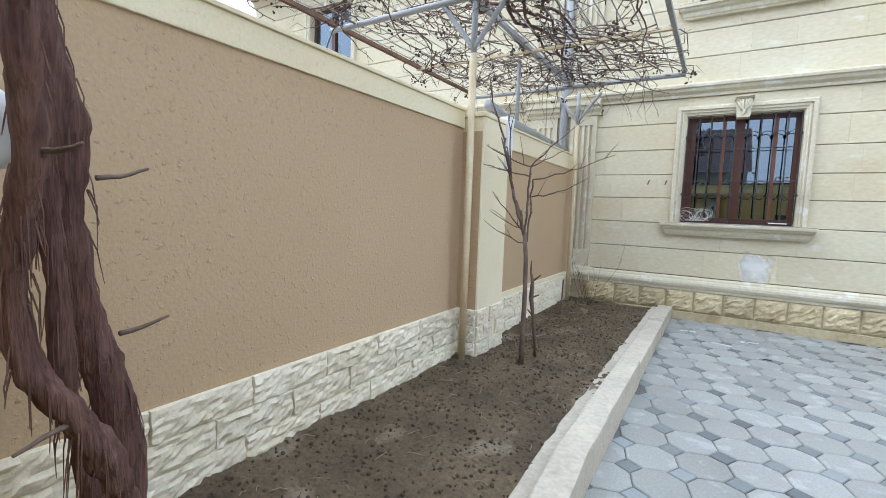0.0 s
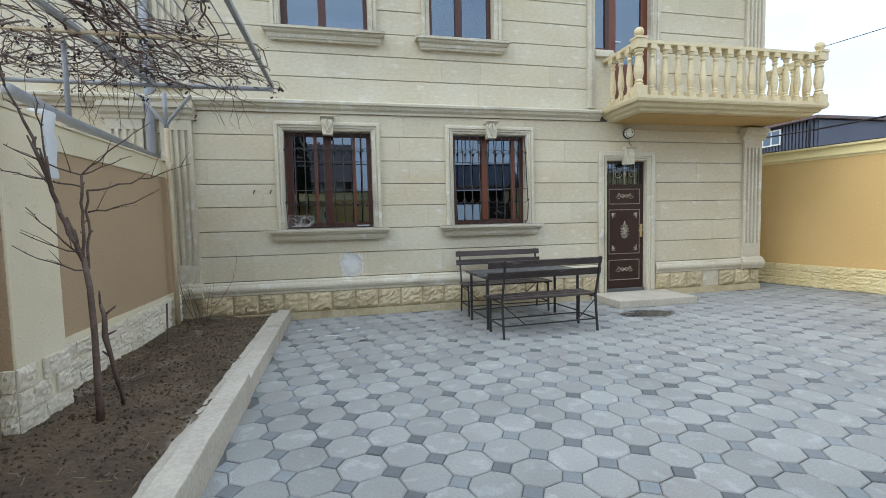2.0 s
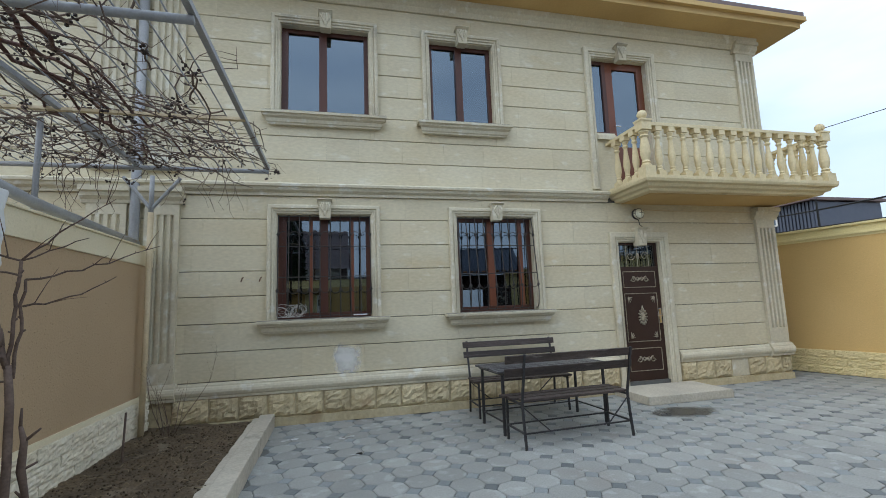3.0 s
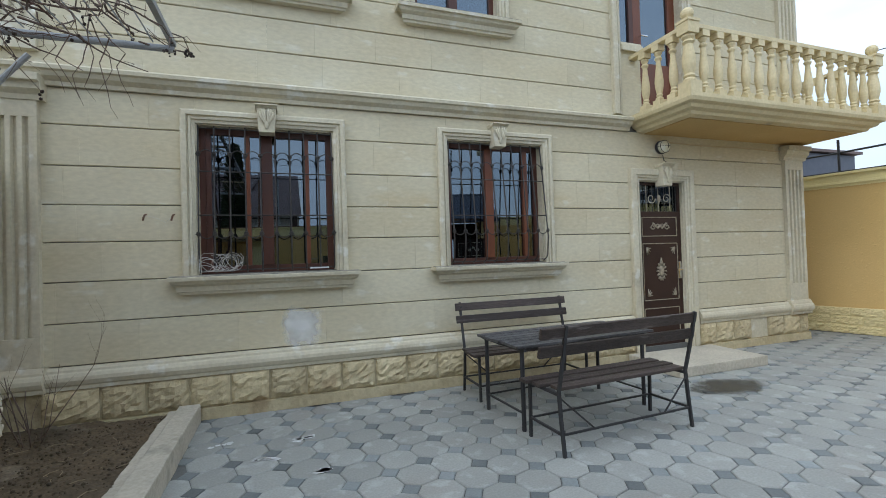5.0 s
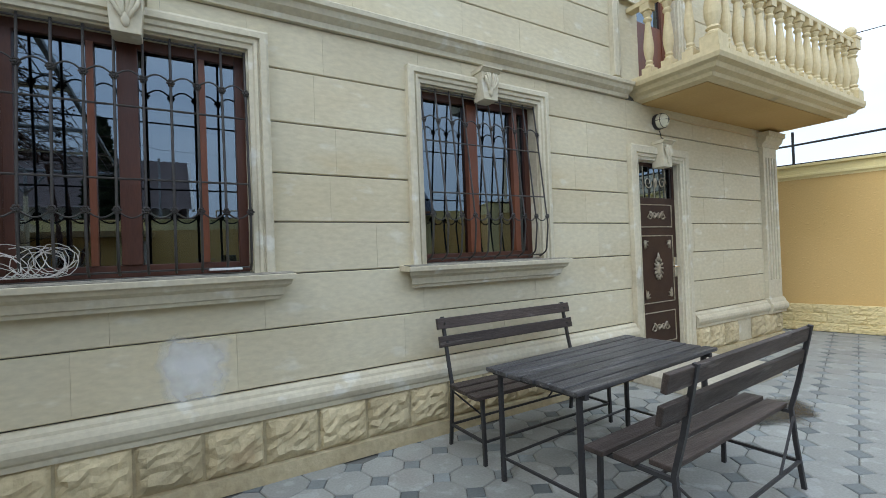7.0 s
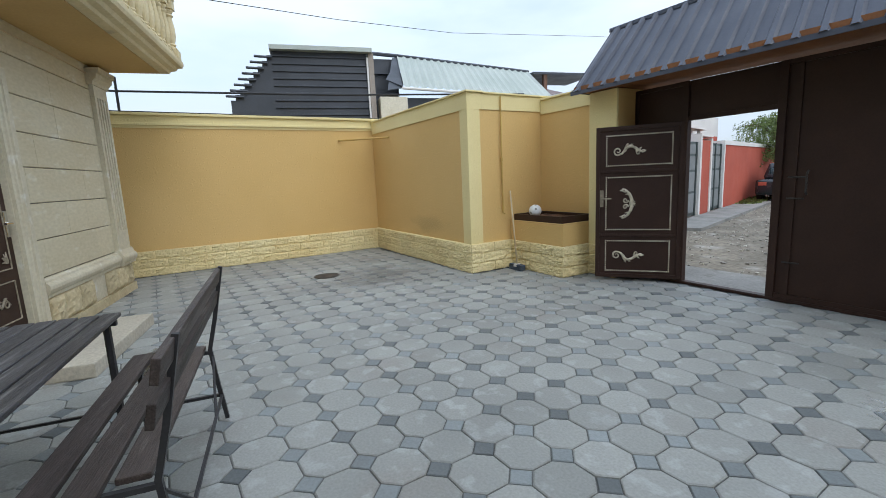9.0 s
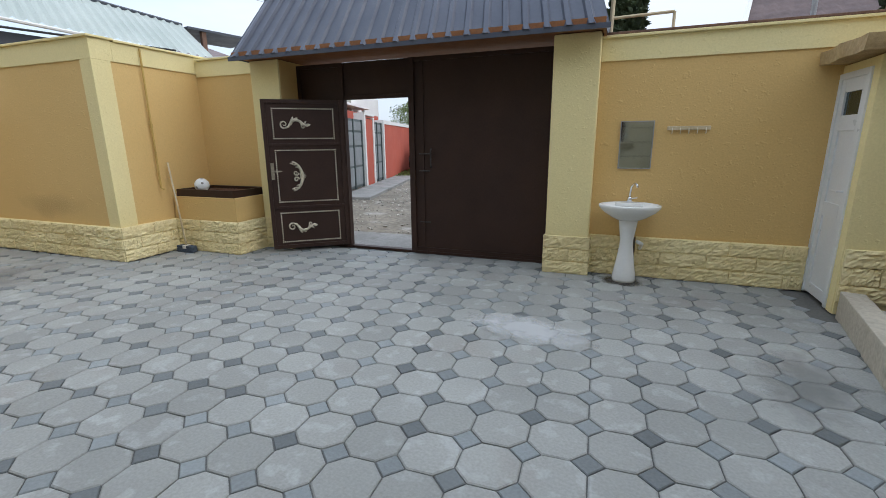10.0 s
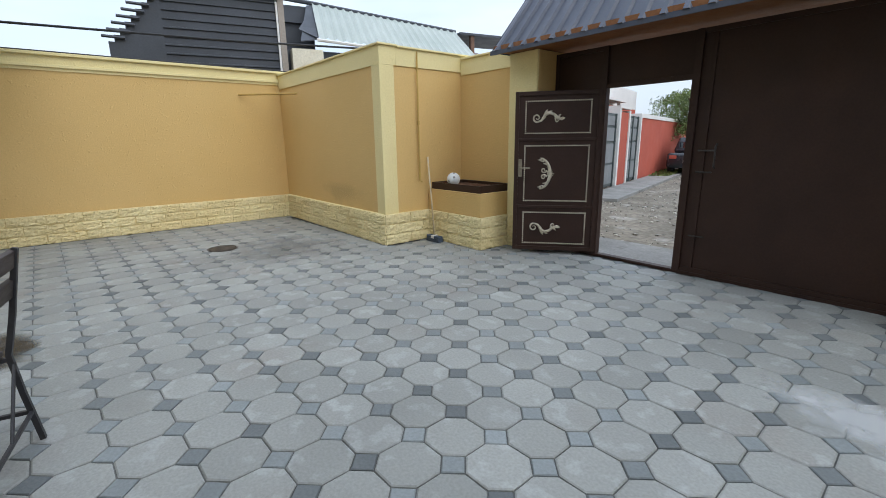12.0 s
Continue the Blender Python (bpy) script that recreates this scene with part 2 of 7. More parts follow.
BARK = material("vine_bark", (0.082, 0.040, 0.032), (0.145, 0.078, 0.060), coarse=9, fine=45, rough=0.9, bump=1.0, grain=0.35, stretch=(3, 3, 0.35),
                stain=(0.155, 0.10, 0.08), stain_scale=8, stain_at=0.62)
TWIG = material("bare_twig", (0.16, 0.115, 0.09), (0.10, 0.07, 0.055), coarse=8, fine=50, rough=0.9, bump=0.3, grain=0.2)
DRIED = material("dried_grape", (0.035, 0.025, 0.024), (0.055, 0.04, 0.03), coarse=20, fine=60, rough=0.85, bump=0.3, grain=0.2)
BLUEROOF = material("dark_blue_roof_sheet", (0.075, 0.085, 0.115), (0.06, 0.07, 0.098), coarse=1.5, fine=40, rough=0.45, bump=0.05, grain=0.06, spec=0.5)
GREENROOF = material("pale_green_roof_sheet", (0.45, 0.485, 0.44), (0.38, 0.42, 0.38), coarse=0.8, fine=30, rough=0.5, bump=0.05, grain=0.06)
CHARCOAL = material("charcoal_roof_sheet", (0.065, 0.072, 0.085), (0.05, 0.056, 0.066), coarse=1.2, fine=30, rough=0.5, bump=0.05, grain=0.1)
BROWNROOF = material("brown_metal_roof_tile", (0.16, 0.11, 0.10), (0.12, 0.085, 0.078), coarse=2, fine=30, rough=0.55, bump=0.1, grain=0.1)
ORANGEWOOD = material("orange_eave_board", (0.26, 0.105, 0.035), (0.21, 0.082, 0.028), coarse=3, fine=50, rough=0.6, bump=0.15, grain=0.12)
REDPAINT = material("red_wall_paint", (0.48, 0.105, 0.065), (0.42, 0.09, 0.056), coarse=0.8, fine=30, rough=0.85, bump=0.15, grain=0.06)
WHITEPAINT = material("white_wall_paint", (0.76, 0.74, 0.70), (0.70, 0.68, 0.64), coarse=1, fine=30, rough=0.85, bump=0.1, grain=0.05)
GREENMETAL = material("grey_green_gate_steel", (0.085, 0.105, 0.10), (0.07, 0.088, 0.084), coarse=2, fine=40, rough=0.5, bump=0.08, grain=0.1)
GREYPANEL = material("grey_gate_panel", (0.24, 0.25, 0.25), (0.20, 0.21, 0.21), coarse=2, fine=40, rough=0.6, bump=0.08, grain=0.1)
FOLIAGE = material("cypress_leaf", (0.032, 0.048, 0.020), (0.052, 0.07, 0.03), coarse=6, fine=30, rough=0.8, bump=0.0, grain=0.25, vary=0.35, island=True)
WILLOW = material("pale_green_leaf", (0.10, 0.14, 0.035), (0.14, 0.18, 0.05), coarse=6, fine=30, rough=0.8, bump=0.0, grain=0.2, vary=0.3, island=True)
CARPAINT = material("dark_car_paint", (0.02, 0.024, 0.03), fine=60, rough=0.25, bump=0.0, grain=0.03, spec=0.6)
RUBBER = material("black_rubber", (0.018, 0.018, 0.018), fine=60, rough=0.8, bump=0.1)
CABLE = material("cable_sheath", (0.03, 0.03, 0.032), fine=60, rough=0.6, bump=0.0)
WIRE = material("white_wire", (0.62, 0.60, 0.56), fine=60, rough=0.5, bump=0.0)
CHALK = material("white_cement_spill", (0.62, 0.63, 0.62), (0.52, 0.53, 0.53), coarse=6, fine=30, rough=0.9, bump=0.1, grain=0.1)
LAMPGLASS = material("pale_lamp_glass", (0.80, 0.80, 0.66), (0.66, 0.66, 0.54), coarse=10, fine=50, rough=0.15, bump=0.1, grain=0.05)
BLUEBRUSH = material("grey_blue_bristle", (0.07, 0.09, 0.12), fine=80, rough=0.9, bump=0.4, grain=0.3)


# ---------------------------------------------------------------- shape tools
def put_mesh(name, bm, mat, smooth=False):
    bmesh.ops.recalc_face_normals(bm, faces=bm.faces)
    me = bpy.data.meshes.new(name)
    bm.to_mesh(me)
    bm.free()
    me.materials.append(mat)
    if smooth:
        for p in me.polygons:
            p.use_smooth = True
    return me


def part(name, bm, mat, parent=None, label="", smooth=False, kind=""):
    ob = new(name, put_mesh(name, bm, mat, smooth))
    ob.parent = parent
    return tagged(ob, label=label, kind=kind)


def piece(name, me, parent, m):
    ob = new(name, me)
    ob.parent = parent
    ob.matrix_basis = m
    return ob


def thing(name, m, label, category, group="", kind=""):
    ob = new(name)
    ob.empty_display_size = 0.1
    ob.matrix_basis = m
    return tagged(ob, label, category, group, kind)


def single(name, bm, mat, label, category, m=None, group="", kind="", smooth=False):
    ob = part(name, bm, mat, None, label, smooth)
    if m is not None:
        ob.matrix_basis = m
    return tagged(ob, label, category, group, kind)


def B(*boxes, bevel=0.0, bm=None):
    """Boxes x0, x1, y0, y1, z0, z1 in one bmesh."""
    bm = bm or bmesh.new()
    for x0, x1, y0, y1, z0, z1 in boxes:
        made = bmesh.ops.create_cube(bm, size=1)["verts"]
        for v in made:
            v.co = Vector((x0 + (v.co.x + 0.5) * (x1 - x0), y0 + (v.co.y + 0.5) * (y1 - y0), z0 + (v.co.z + 0.5) * (z1 - z0)))
        if bevel:
            bmesh.ops.bevel(bm, geom=list({e for v in made for e in v.link_edges}), offset=bevel, segments=2, affect="EDGES", profile=0.6)
    return bm


def tube(points, radius, sides=8, bm=None, closed=False):
    """A round bar along points; radius: one number, or one for each point."""
    bm = bm or bmesh.new()
    pts = [Vector(p) for p in points]
    radii = [radius] * len(pts) if isinstance(radius, (int, float)) else radius
    rings, side = [], None
    for i, p in enumerate(pts):
        a, b = pts[max(i - 1, 0)], pts[min(i + 1, len(pts) - 1)]
        d = (b - a).normalized() if (b - a).length > 1e-9 else Vector((0, 0, 1))
        if side is None:
            side = d.orthogonal().normalized()
        side = (side - d * side.dot(d))
        side = side.normalized() if side.length > 1e-6 else d.orthogonal().normalized()
        up = d.cross(side)
        rings.append([bm.verts.new(p + (side * math.cos(k * math.tau / sides) + up * math.sin(k * math.tau / sides)) * radii[i]) for k in range(sides)])
    for r, q in zip(rings, rings[1:]):
        for k in range(sides):
            bm.faces.new((r[k], r[(k + 1) % sides], q[(k + 1) % sides], q[k]))
    bm.faces.new(rings[0])
    bm.faces.new(rings[-1])
    return bm


def lathe(profile, sides=20, bm=None, at=(0, 0, 0), squash=(1, 1)):
    """Radius and height pairs turned round the z axis."""
    bm = bm or bmesh.new()
    rings = []
    for r, z in profile:
        rings.append([bm.verts.new((at[0] + squash[0] * r * math.cos(k * math.tau / sides), at[1] + squash[1] * r * math.sin(k * math.tau / sides), at[2] + z)) for k in range(sides)])
    for a, b in zip(rings, rings[1:]):
        for k in range(sides):
            bm.faces.new((a[k], a[(k + 1) % sides], b[(k + 1) % sides], b[k]))
    bm.faces.new(rings[0])
    bm.faces.new(rings[-1])
    return bm


def run(profile, x0, x1, bm=None, mitre=(0, 0)):
    """A moulding: the (y, z) profile carried along x; mitre pulls the ends in or out by y."""
    bm = bm or bmesh.new()
    a = [bm.verts.new((x0 + y * mitre[0], y, z)) for y, z in profile]
    b = [bm.verts.new((x1 + y * mitre[1], y, z)) for y, z in profile]
    k = len(profile)
    for i in range(k):
        bm.faces.new((a[i], a[(i + 1) % k], b[(i + 1) % k], b[i]))
    bm.faces.new(a)
    bm.faces.new(b)
    return bm


def slab_of(outline, z0, z1, bm=None):
    bm = bm or bmesh.new()
    a = [bm.verts.new((x, y, z0)) for x, y in outline]
    b = [bm.verts.new((x, y, z1)) for x, y in outline]
    k = len(outline)
    for i in range(k):
        bm.faces.new((a[i], a[(i + 1) % k], b[(i + 1) % k], b[i]))
    bm.faces.new(a)
    bm.faces.new(b)
    return bm


def minus(rects, holes):
    """Rectangles x0, x1, z0, z1 with the holes cut out."""
    for hx0, hx1, hz0, hz1 in holes:
        left = []
        for x0, x1, z0, z1 in rects:
            if hx0 >= x1 or hx1 <= x0 or hz0 >= z1 or hz1 <= z0:
                left.append((x0, x1, z0, z1))
                continue
            if x0 < hx0:
                left.append((x0, hx0, z0, z1))
            if hx1 < x1:
                left.append((hx1, x1, z0, z1))
            a, b = max(x0, hx0), min(x1, hx1)
            if z0 < hz0:
                left.append((a, b, z0, hz0))
            if hz1 < z1:
                left.append((a, b, hz1, z1))
        rects = left
    return rects


ICO = bmesh.new()
bmesh.ops.create_icosphere(ICO, subdivisions=1, radius=1.0)
ICO_V, ICO_F = [v.co.copy() for v in ICO.verts], [[v.index for v in f.verts] for f in ICO.faces]
ICO.free()


def pebble(bm, r, m):
    """A small round lump, quick to add by the hundred."""
    made = [bm.verts.new(m @ (v * r)) for v in ICO_V]
    for f in ICO_F:
        bm.faces.new([made[i] for i in f])


def scroll(cx, cz, size, turns=1.4, flip=1, start=0.0, y=0.0, r=0.008):
    pts = []
    for i in range(22):
        f = i / 21
        a = start + flip * f * turns * math.tau
        q = size * (1 - 0.8 * f)
        pts.append((cx + q * math.cos(a), y, cz + q * math.sin(a)))
    return pts, [r * (1.0 - 0.5 * i / 21) for i in range(22)]


def ornament(width, y, cx, cz, r=0.009, upright=False):
    """A cast scrollwork motif, centred at cx, cz on a face at y."""
    bm = bmesh.new()
    for s in (-1, 1):
        pts, rad = scroll(cx + s * width * 0.36, cz, width * 0.14, 1.3, s, math.pi / 2 if s > 0 else math.pi / 2, y, r)
        tube(pts, rad, 6, bm)
        pts, rad = scroll(cx + s * width * 0.13, cz + 0.012, width * 0.10, 1.1, -s, -math.pi / 2, y, r)
        tube(pts, rad, 6, bm)
        tube([(cx + s * width * 0.5, y, cz - 0.02), (cx + s * width * 0.3, y, cz + width * 0.14), (cx + s * width * 0.12, y, cz - width * 0.06), (cx, y, cz + width * 0.05)], [r * 0.5, r, r * 1.2, r * 1.5], 6, bm)
        for k in range(3):
            a = math.pi / 2 + s * (0.35 + 0.4 * k)
            tube([(cx, y, cz), (cx + math.cos(a) * width * 0.1, y - 0.004, cz + math.sin(a) * width * 0.1)], [r * 1.4, r * 0.4], 6, bm)
    if upright:
        for v in bm.verts:
            x, z = v.co.x - cx, v.co.z - cz
            v.co.x, v.co.z = cx - z, cz + x
    return bm


def scroll_leaf(cx, y, cz, w, flip=1, r=0.008):
    """A cast leaf scroll: a curled head, a leafy middle and a thin tail, lying along x."""
    bm = bmesh.new()
    at = lambda u, v: (cx + u * w, y, cz + v * w * flip)
    pts, rad = scroll(cx + 0.36 * w, cz - 0.02 * w * flip, 0.13 * w, 1.2, flip, -flip * math.pi / 2, y, r)
    tube(pts, rad, 6, bm)
    tube([at(0.36, -0.15), at(0.22, -0.10), at(0.12, 0.06), at(0.0, 0.13), at(-0.16, 0.08), at(-0.30, -0.04), at(-0.40, -0.08), at(-0.50, -0.03)], [r, r * 1.3, r * 1.6, r * 1.8, r * 1.4, r * 1.3, r, r * 0.4], 6, bm)
    pts, rad = scroll(cx - 0.26 * w, cz - 0.10 * w * flip, 0.07 * w, 1.0, -flip, flip * math.pi / 2, y, r * 0.8)
    tube(pts, rad, 6, bm)
    for u, v, a, ln in ((0.14, 0.06, 2.0, 0.15), (0.08, 0.10, 1.5, 0.13), (0.0, 0.13, 2.4, 0.12), (-0.08, 0.10, 3.6, 0.14), (0.1, 0.02, -0.9, 0.12), (-0.30, -0.02, 1.9, 0.12), (-0.36, -0.05, 2.7, 0.12), (-0.22, 0.02, -1.2, 0.09)):
        tube([at(u, v), at(u + 0.6 * ln * math.cos(a), v + 0.6 * ln * math.sin(a)), at(u + ln * math.cos(a + 0.3), v + ln * math.sin(a + 0.3))], [r * 1.2, r * 1.0, r * 0.3], 6, bm)
    return bm


def crescent_leaf(cx, y, cz, h, r=0.008):
    """A cast crescent of leaves standing upright, its belly towards -x, with curls inside."""
    bm = bmesh.new()
    arc = [(cx + 0.16 * h - 0.36 * h * math.cos(a), y, cz + 0.5 * h * math.sin(a)) for a in [(-1 + i / 6) * 1.45 for i in range(13)]]
    tube(arc, [r * (0.7 + 1.2 * math.sin(i / 12 * math.pi)) for i in range(13)], 6, bm)
    for k in range(-2, 3):
        a = math.pi + k * 0.4
        tube([(cx - 0.13 * h, y, cz + 0.04 * h * k), (cx - 0.13 * h + 0.19 * h * math.cos(a), y, cz + 0.19 * h * math.sin(a) * 1.2 + 0.02 * h * k)], [r * 1.4, r * 0.3], 6, bm)
    for s in (-1, 1):
        pts, rad = scroll(cx + 0.0 * h, cz + s * 0.11 * h, 0.09 * h, 1.2, s, math.pi, y, r)
        tube(pts, rad, 6, bm)
        for q in (0.28, 0.38, 0.46):
            p = (cx + 0.16 * h - 0.36 * h * math.cos(q * 2.9), cz + s * 0.5 * h * math.sin(q * 2.9))
            tube([(p[0], y, p[1]), (p[0] + 0.02 * h, y, p[1] - s * 0.06 * h), (p[0] + 0.11 * h, y, p[1] - s * 0.05 * h)], [r * 1.2, r * 1.1, r * 0.3], 6, bm)
    return bm


YARD = pose(0, 0, 0, 0, 0, 14)      # the courtyard's own axes: gate, end wall and paving lie 14 degrees off the house


# ---------------------------------------------------------------- house front
HOLES = {"w1": (0.13, 1.375, 1.32, 2.722), "w2": (2.605, 3.815, 1.32, 2.715), "door": (5.245, 6.01, 0.15, 2.33),
         "u1": (0.15, 1.385, 4.13, 5.47), "u2": (2.28, 3.30, 4.115, 5.45), "u3": (5.03, 6.10, 3.17, 5.45),
         "u0": (-7.15, -5.95, 4.20, 5.47)}
holes = list(HOLES.values())
HX0, HX1, HTOP = -9.0, 8.36, 6.05
house = tagged(new("wall_house"), "cream limestone house front with horizontal grooves", "wall", kind="structure")
core = bmesh.new()
for x0, x1, z0, z1 in minus([(HX0, HX1, 0, HTOP)], holes):
    B((x0, x1, 0.022, 0.38, z0, z1), bm=core)
part("masonry", core, MORTAR, house)
part("side_wall", B((HX1 - 0.38, HX1 - 0.004, 0.38, 7.6, 0, HTOP), (HX0, HX0 + 0.3, 0.38, 7.6, 0, HTOP), (HX0, HX1, 7.6, 7.9, 0, HTOP)), LIMESTONE, house)
part("inner_floor", B((HX0 + 0.3, HX1 - 0.38, 0.38, 7.6, 0.1, 0.16), (HX0 + 0.3, HX1 - 0.38, 0.38, 7.6, 3.0, 3.12), (HX0 + 0.3, HX1 - 0.38, 0.38, 7.6, 5.9, 6.04)), ROOM, house)
part("partition", B((HX0 + 0.3, HX1 - 0.38, 2.6, 2.7, 0.16, 3.0), (HX0 + 0.3, HX1 - 0.38, 2.6, 2.7, 3.12, 5.9), (4.55, 4.65, 0.38, 2.6, 0.16, 5.9)), ROOM, house)
part("roof_cornice", B((HX0, HX1 + 0.55, -0.55, 8.2, 6.06, 6.16), (HX0, HX1 + 0.62, -0.62, 8.3, 6.16, 6.24)), SOFFIT, house)
part("roof", slab_of([(HX0, -0.6), (HX1 + 0.6, -0.6), (HX1 + 0.6, 8.2), (HX0, 8.2)], 6.25, 6.33), BROWNROOF, house)

rng = random.Random(4)
ROWS = [0.585, 0.945, 1.295, 1.635, 1.957, 2.293, 2.645, 2.965]
UPROWS = [3.135, 3.475, 3.81, 4.14, 4.475, 4.81, 5.14, 5.475, 5.86]
for rows in (ROWS, UPROWS):
    for z0, z1 in zip(rows, rows[1:]):
        x = HX0
        while x < HX1 - 0.01:
            w = rng.choice((0.45, 0.62, 0.8, 0.95, 1.15))
            x1 = min(x + w, HX1)
            if HX1 - x1 < 0.25:
                x1 = HX1
            for a, b, c, d in minus([(x, x1, z0, z1)], holes):
                if b - a < 0.03 or d - c < 0.03:
                    continue
                top = 0.0036 if abs(d - z1) < 1e-6 else 0
                bot = 0.0036 if abs(c - z0) < 1e-6 else 0
                bm = bmesh.new()
                g = rng.uniform(0, 0.002)
                prof = [(0.03, c + bot), (0.008, c + bot), (0.0 + g, c + bot + 0.006), (0.0 + g, d - top - 0.004), (0.008, d - top), (0.03, d - top)]
                run(prof, a + 0.0006, b - 0.0006, bm)
                part("stone_slab", bm, LIMESTONE, house)
            x = x1

# plinth moulding, storey band, base band
door_gap = (5.09, 6.19)
for x0, x1 in ((HX0, door_gap[0]), (door_gap[1], HX1 + 0.1)):
    part("plinth_moulding", run([(0.03, 0.395), (-0.045, 0.395), (-0.048, 0.425), (-0.062, 0.44), (-0.076, 0.475), (-0.074, 0.505), (-0.06, 0.53), (-0.044, 0.542), (-0.04, 0.56), (-0.018, 0.58), (0.03, 0.58)], x0, x1), TRIMSTONE, house)
    part("base_band", run([(0.03, 0), (-0.06, 0), (-0.056, 0.10), (-0.022, 0.105), (-0.022, 0.395), (0.03, 0.395)], x0, x1 - (0.08 if x1 > 8 else 0)), PLINTHSTONE, house)
part("storey_band", run([(0.03, 2.965), (-0.03, 2.965), (-0.035, 3.0), (-0.08, 3.03), (-0.095, 3.065), (-0.12, 3.075), (-0.125, 3.105), (-0.09, 3.13), (0.03, 3.135)], HX0, 5.12), TRIMSTONE, house)
part("upper_band", run([(0.03, 5.86), (-0.03, 5.86), (-0.06, 5.93), (-0.12, 5.98), (-0.14, 6.058), (0.03, 6.058)], HX0, HX1 + 0.05), TRIMSTONE, house)


def rough_block(w, h, depth, margin, seed, nx=6, nz=3, chips=False):
    """A hewn block: a flat rim and a broken face that swells by depth. It spans 0..w and 0..h and faces -y."""
    r = random.Random(seed)
    bm = bmesh.new()
    grid = [[None] * (nz + 3) for _ in range(nx + 3)]
    xs = [0] + [margin + (w - 2 * margin) * i / nx for i in range(nx + 1)] + [w]
    zs = [0] + [margin + (h - 2 * margin) * i / nz for i in range(nz + 1)] + [h]
    for i, x in enumerate(xs):
        for j, z in enumerate(zs):
            rim = i in (0, nx + 2) or j in (0, nz + 2)
            edge = i in (1, nx + 1) or j in (1, nz + 1)
            y = 0.0 if rim else -depth * (r.uniform(0.2, 0.6) if edge else r.uniform(0.45, 1.0))
            if chips and not rim:
                y = -depth * (0.55 + 0.35 * noise.noise(Vector((x * 14, z * 34, seed * 3.7))) + r.uniform(-0.18, 0.18) - (0.12 if edge else 0))
            jx, jz = (0, 0) if rim else (r.uniform(-1, 1) * margin * 0.5, r.uniform(-1, 1) * margin * 0.5)
            grid[i][j] = bm.verts.new((x + jx, y, z + jz))
    for i in range(nx + 2):
        for j in range(nz + 2):
            bm.faces.new((grid[i][j], grid[i + 1][j], grid[i + 1][j + 1], grid[i][j + 1]))
    return bm


for k, (x0, x1) in enumerate([(-1.05, door_gap[0]), (door_gap[1], HX1)]):
    cuts = [x0] + [0.385 + 0.3385 * i for i in range(-4, 24) if x0 + 0.12 < 0.385 + 0.3385 * i < x1 - 0.12] + [x1]
    for i, (a, b) in enumerate(zip(cuts, cuts[1:])):
        flat = (k, i) == (1, 3)
        bm = rough_block(b - a - 0.016, 0.275, 0.004 if flat else 0.05, 0.02, 50 + i + 40 * k, 7, 7)
        for v in bm.verts:
            v.co += Vector((a + 0.008, -0.026, 0.113))
        part("hewn_stone", bm, TRIMSTONE if flat else PLINTHSTONE, house)


def fluted_pilaster(x0, x1, z0, z1, name, base=True):
    p = thing(name, pose(0, 0, 0), "pale carved limestone pilaster with vertical flutes", "pilaster", "pilasters", "structure")
    w = x1 - x0
    prof = [(x0, 0.02), (x0, -0.05)]
    nf = 4
    for i in range(nf):
        c = x0 + w * (i + 1) / (nf + 1)
        prof += [(c - 0.022, -0.05), (c - 0.013, -0.02), (c + 0.013, -0.02), (c + 0.022, -0.05)]
    prof += [(x1, -0.05), (x1, 0.02)]
    h = 0.25
    part("shaft", slab_of(prof, z0 + h, z1 - 0.34), TRIMSTONE, p)
    part("block", B((x0, x1, -0.05, 0.02, z0, z0 + h), (x0, x1, -0.05, 0.02, z1 - 0.34, z1 - 0.2), bevel=0.004), TRIMSTONE, p)
    part("capital", run([(0.02, z1 - 0.2), (-0.06, z1 - 0.2), (-0.07, z1 - 0.16), (-0.11, z1 - 0.12), (-0.12, z1 - 0.07), (-0.15, z1 - 0.06), (-0.155, z1), (0.02, z1)], x0 - 0.05, x1 + 0.05), TRIMSTONE, p)
    if base:
        part("foot", run([(0.02, 0.392), (-0.08, 0.392), (-0.083, 0.425), (-0.10, 0.44), (-0.112, 0.475), (-0.11, 0.505), (-0.095, 0.53), (-0.08, 0.542), (-0.076, 0.56), (-0.054, 0.60), (0.02, 0.60)], x0 - 0.03, x1 + 0.03), TRIMSTONE, p)
    return p


fluted_pilaster(-1.42, -1.03, 0.60, 3.02, "wall_pilaster")
fluted_pilaster(-2.06, -1.62, 0.60, 3.02, "wall_pilaster")
fluted_pilaster(7.98, 8.37, 0.60, 2.90, "wall_pilaster")
fluted_pilaster(-1.42, -1.03, 3.25, 5.98, "wall_pilaster", False)
fluted_pilaster(-2.06, -1.62, 3.25, 5.98, "wall_pilaster", False)
fluted_pilaster(7.98, 8.37, 3.25, 5.98, "wall_pilaster", False)


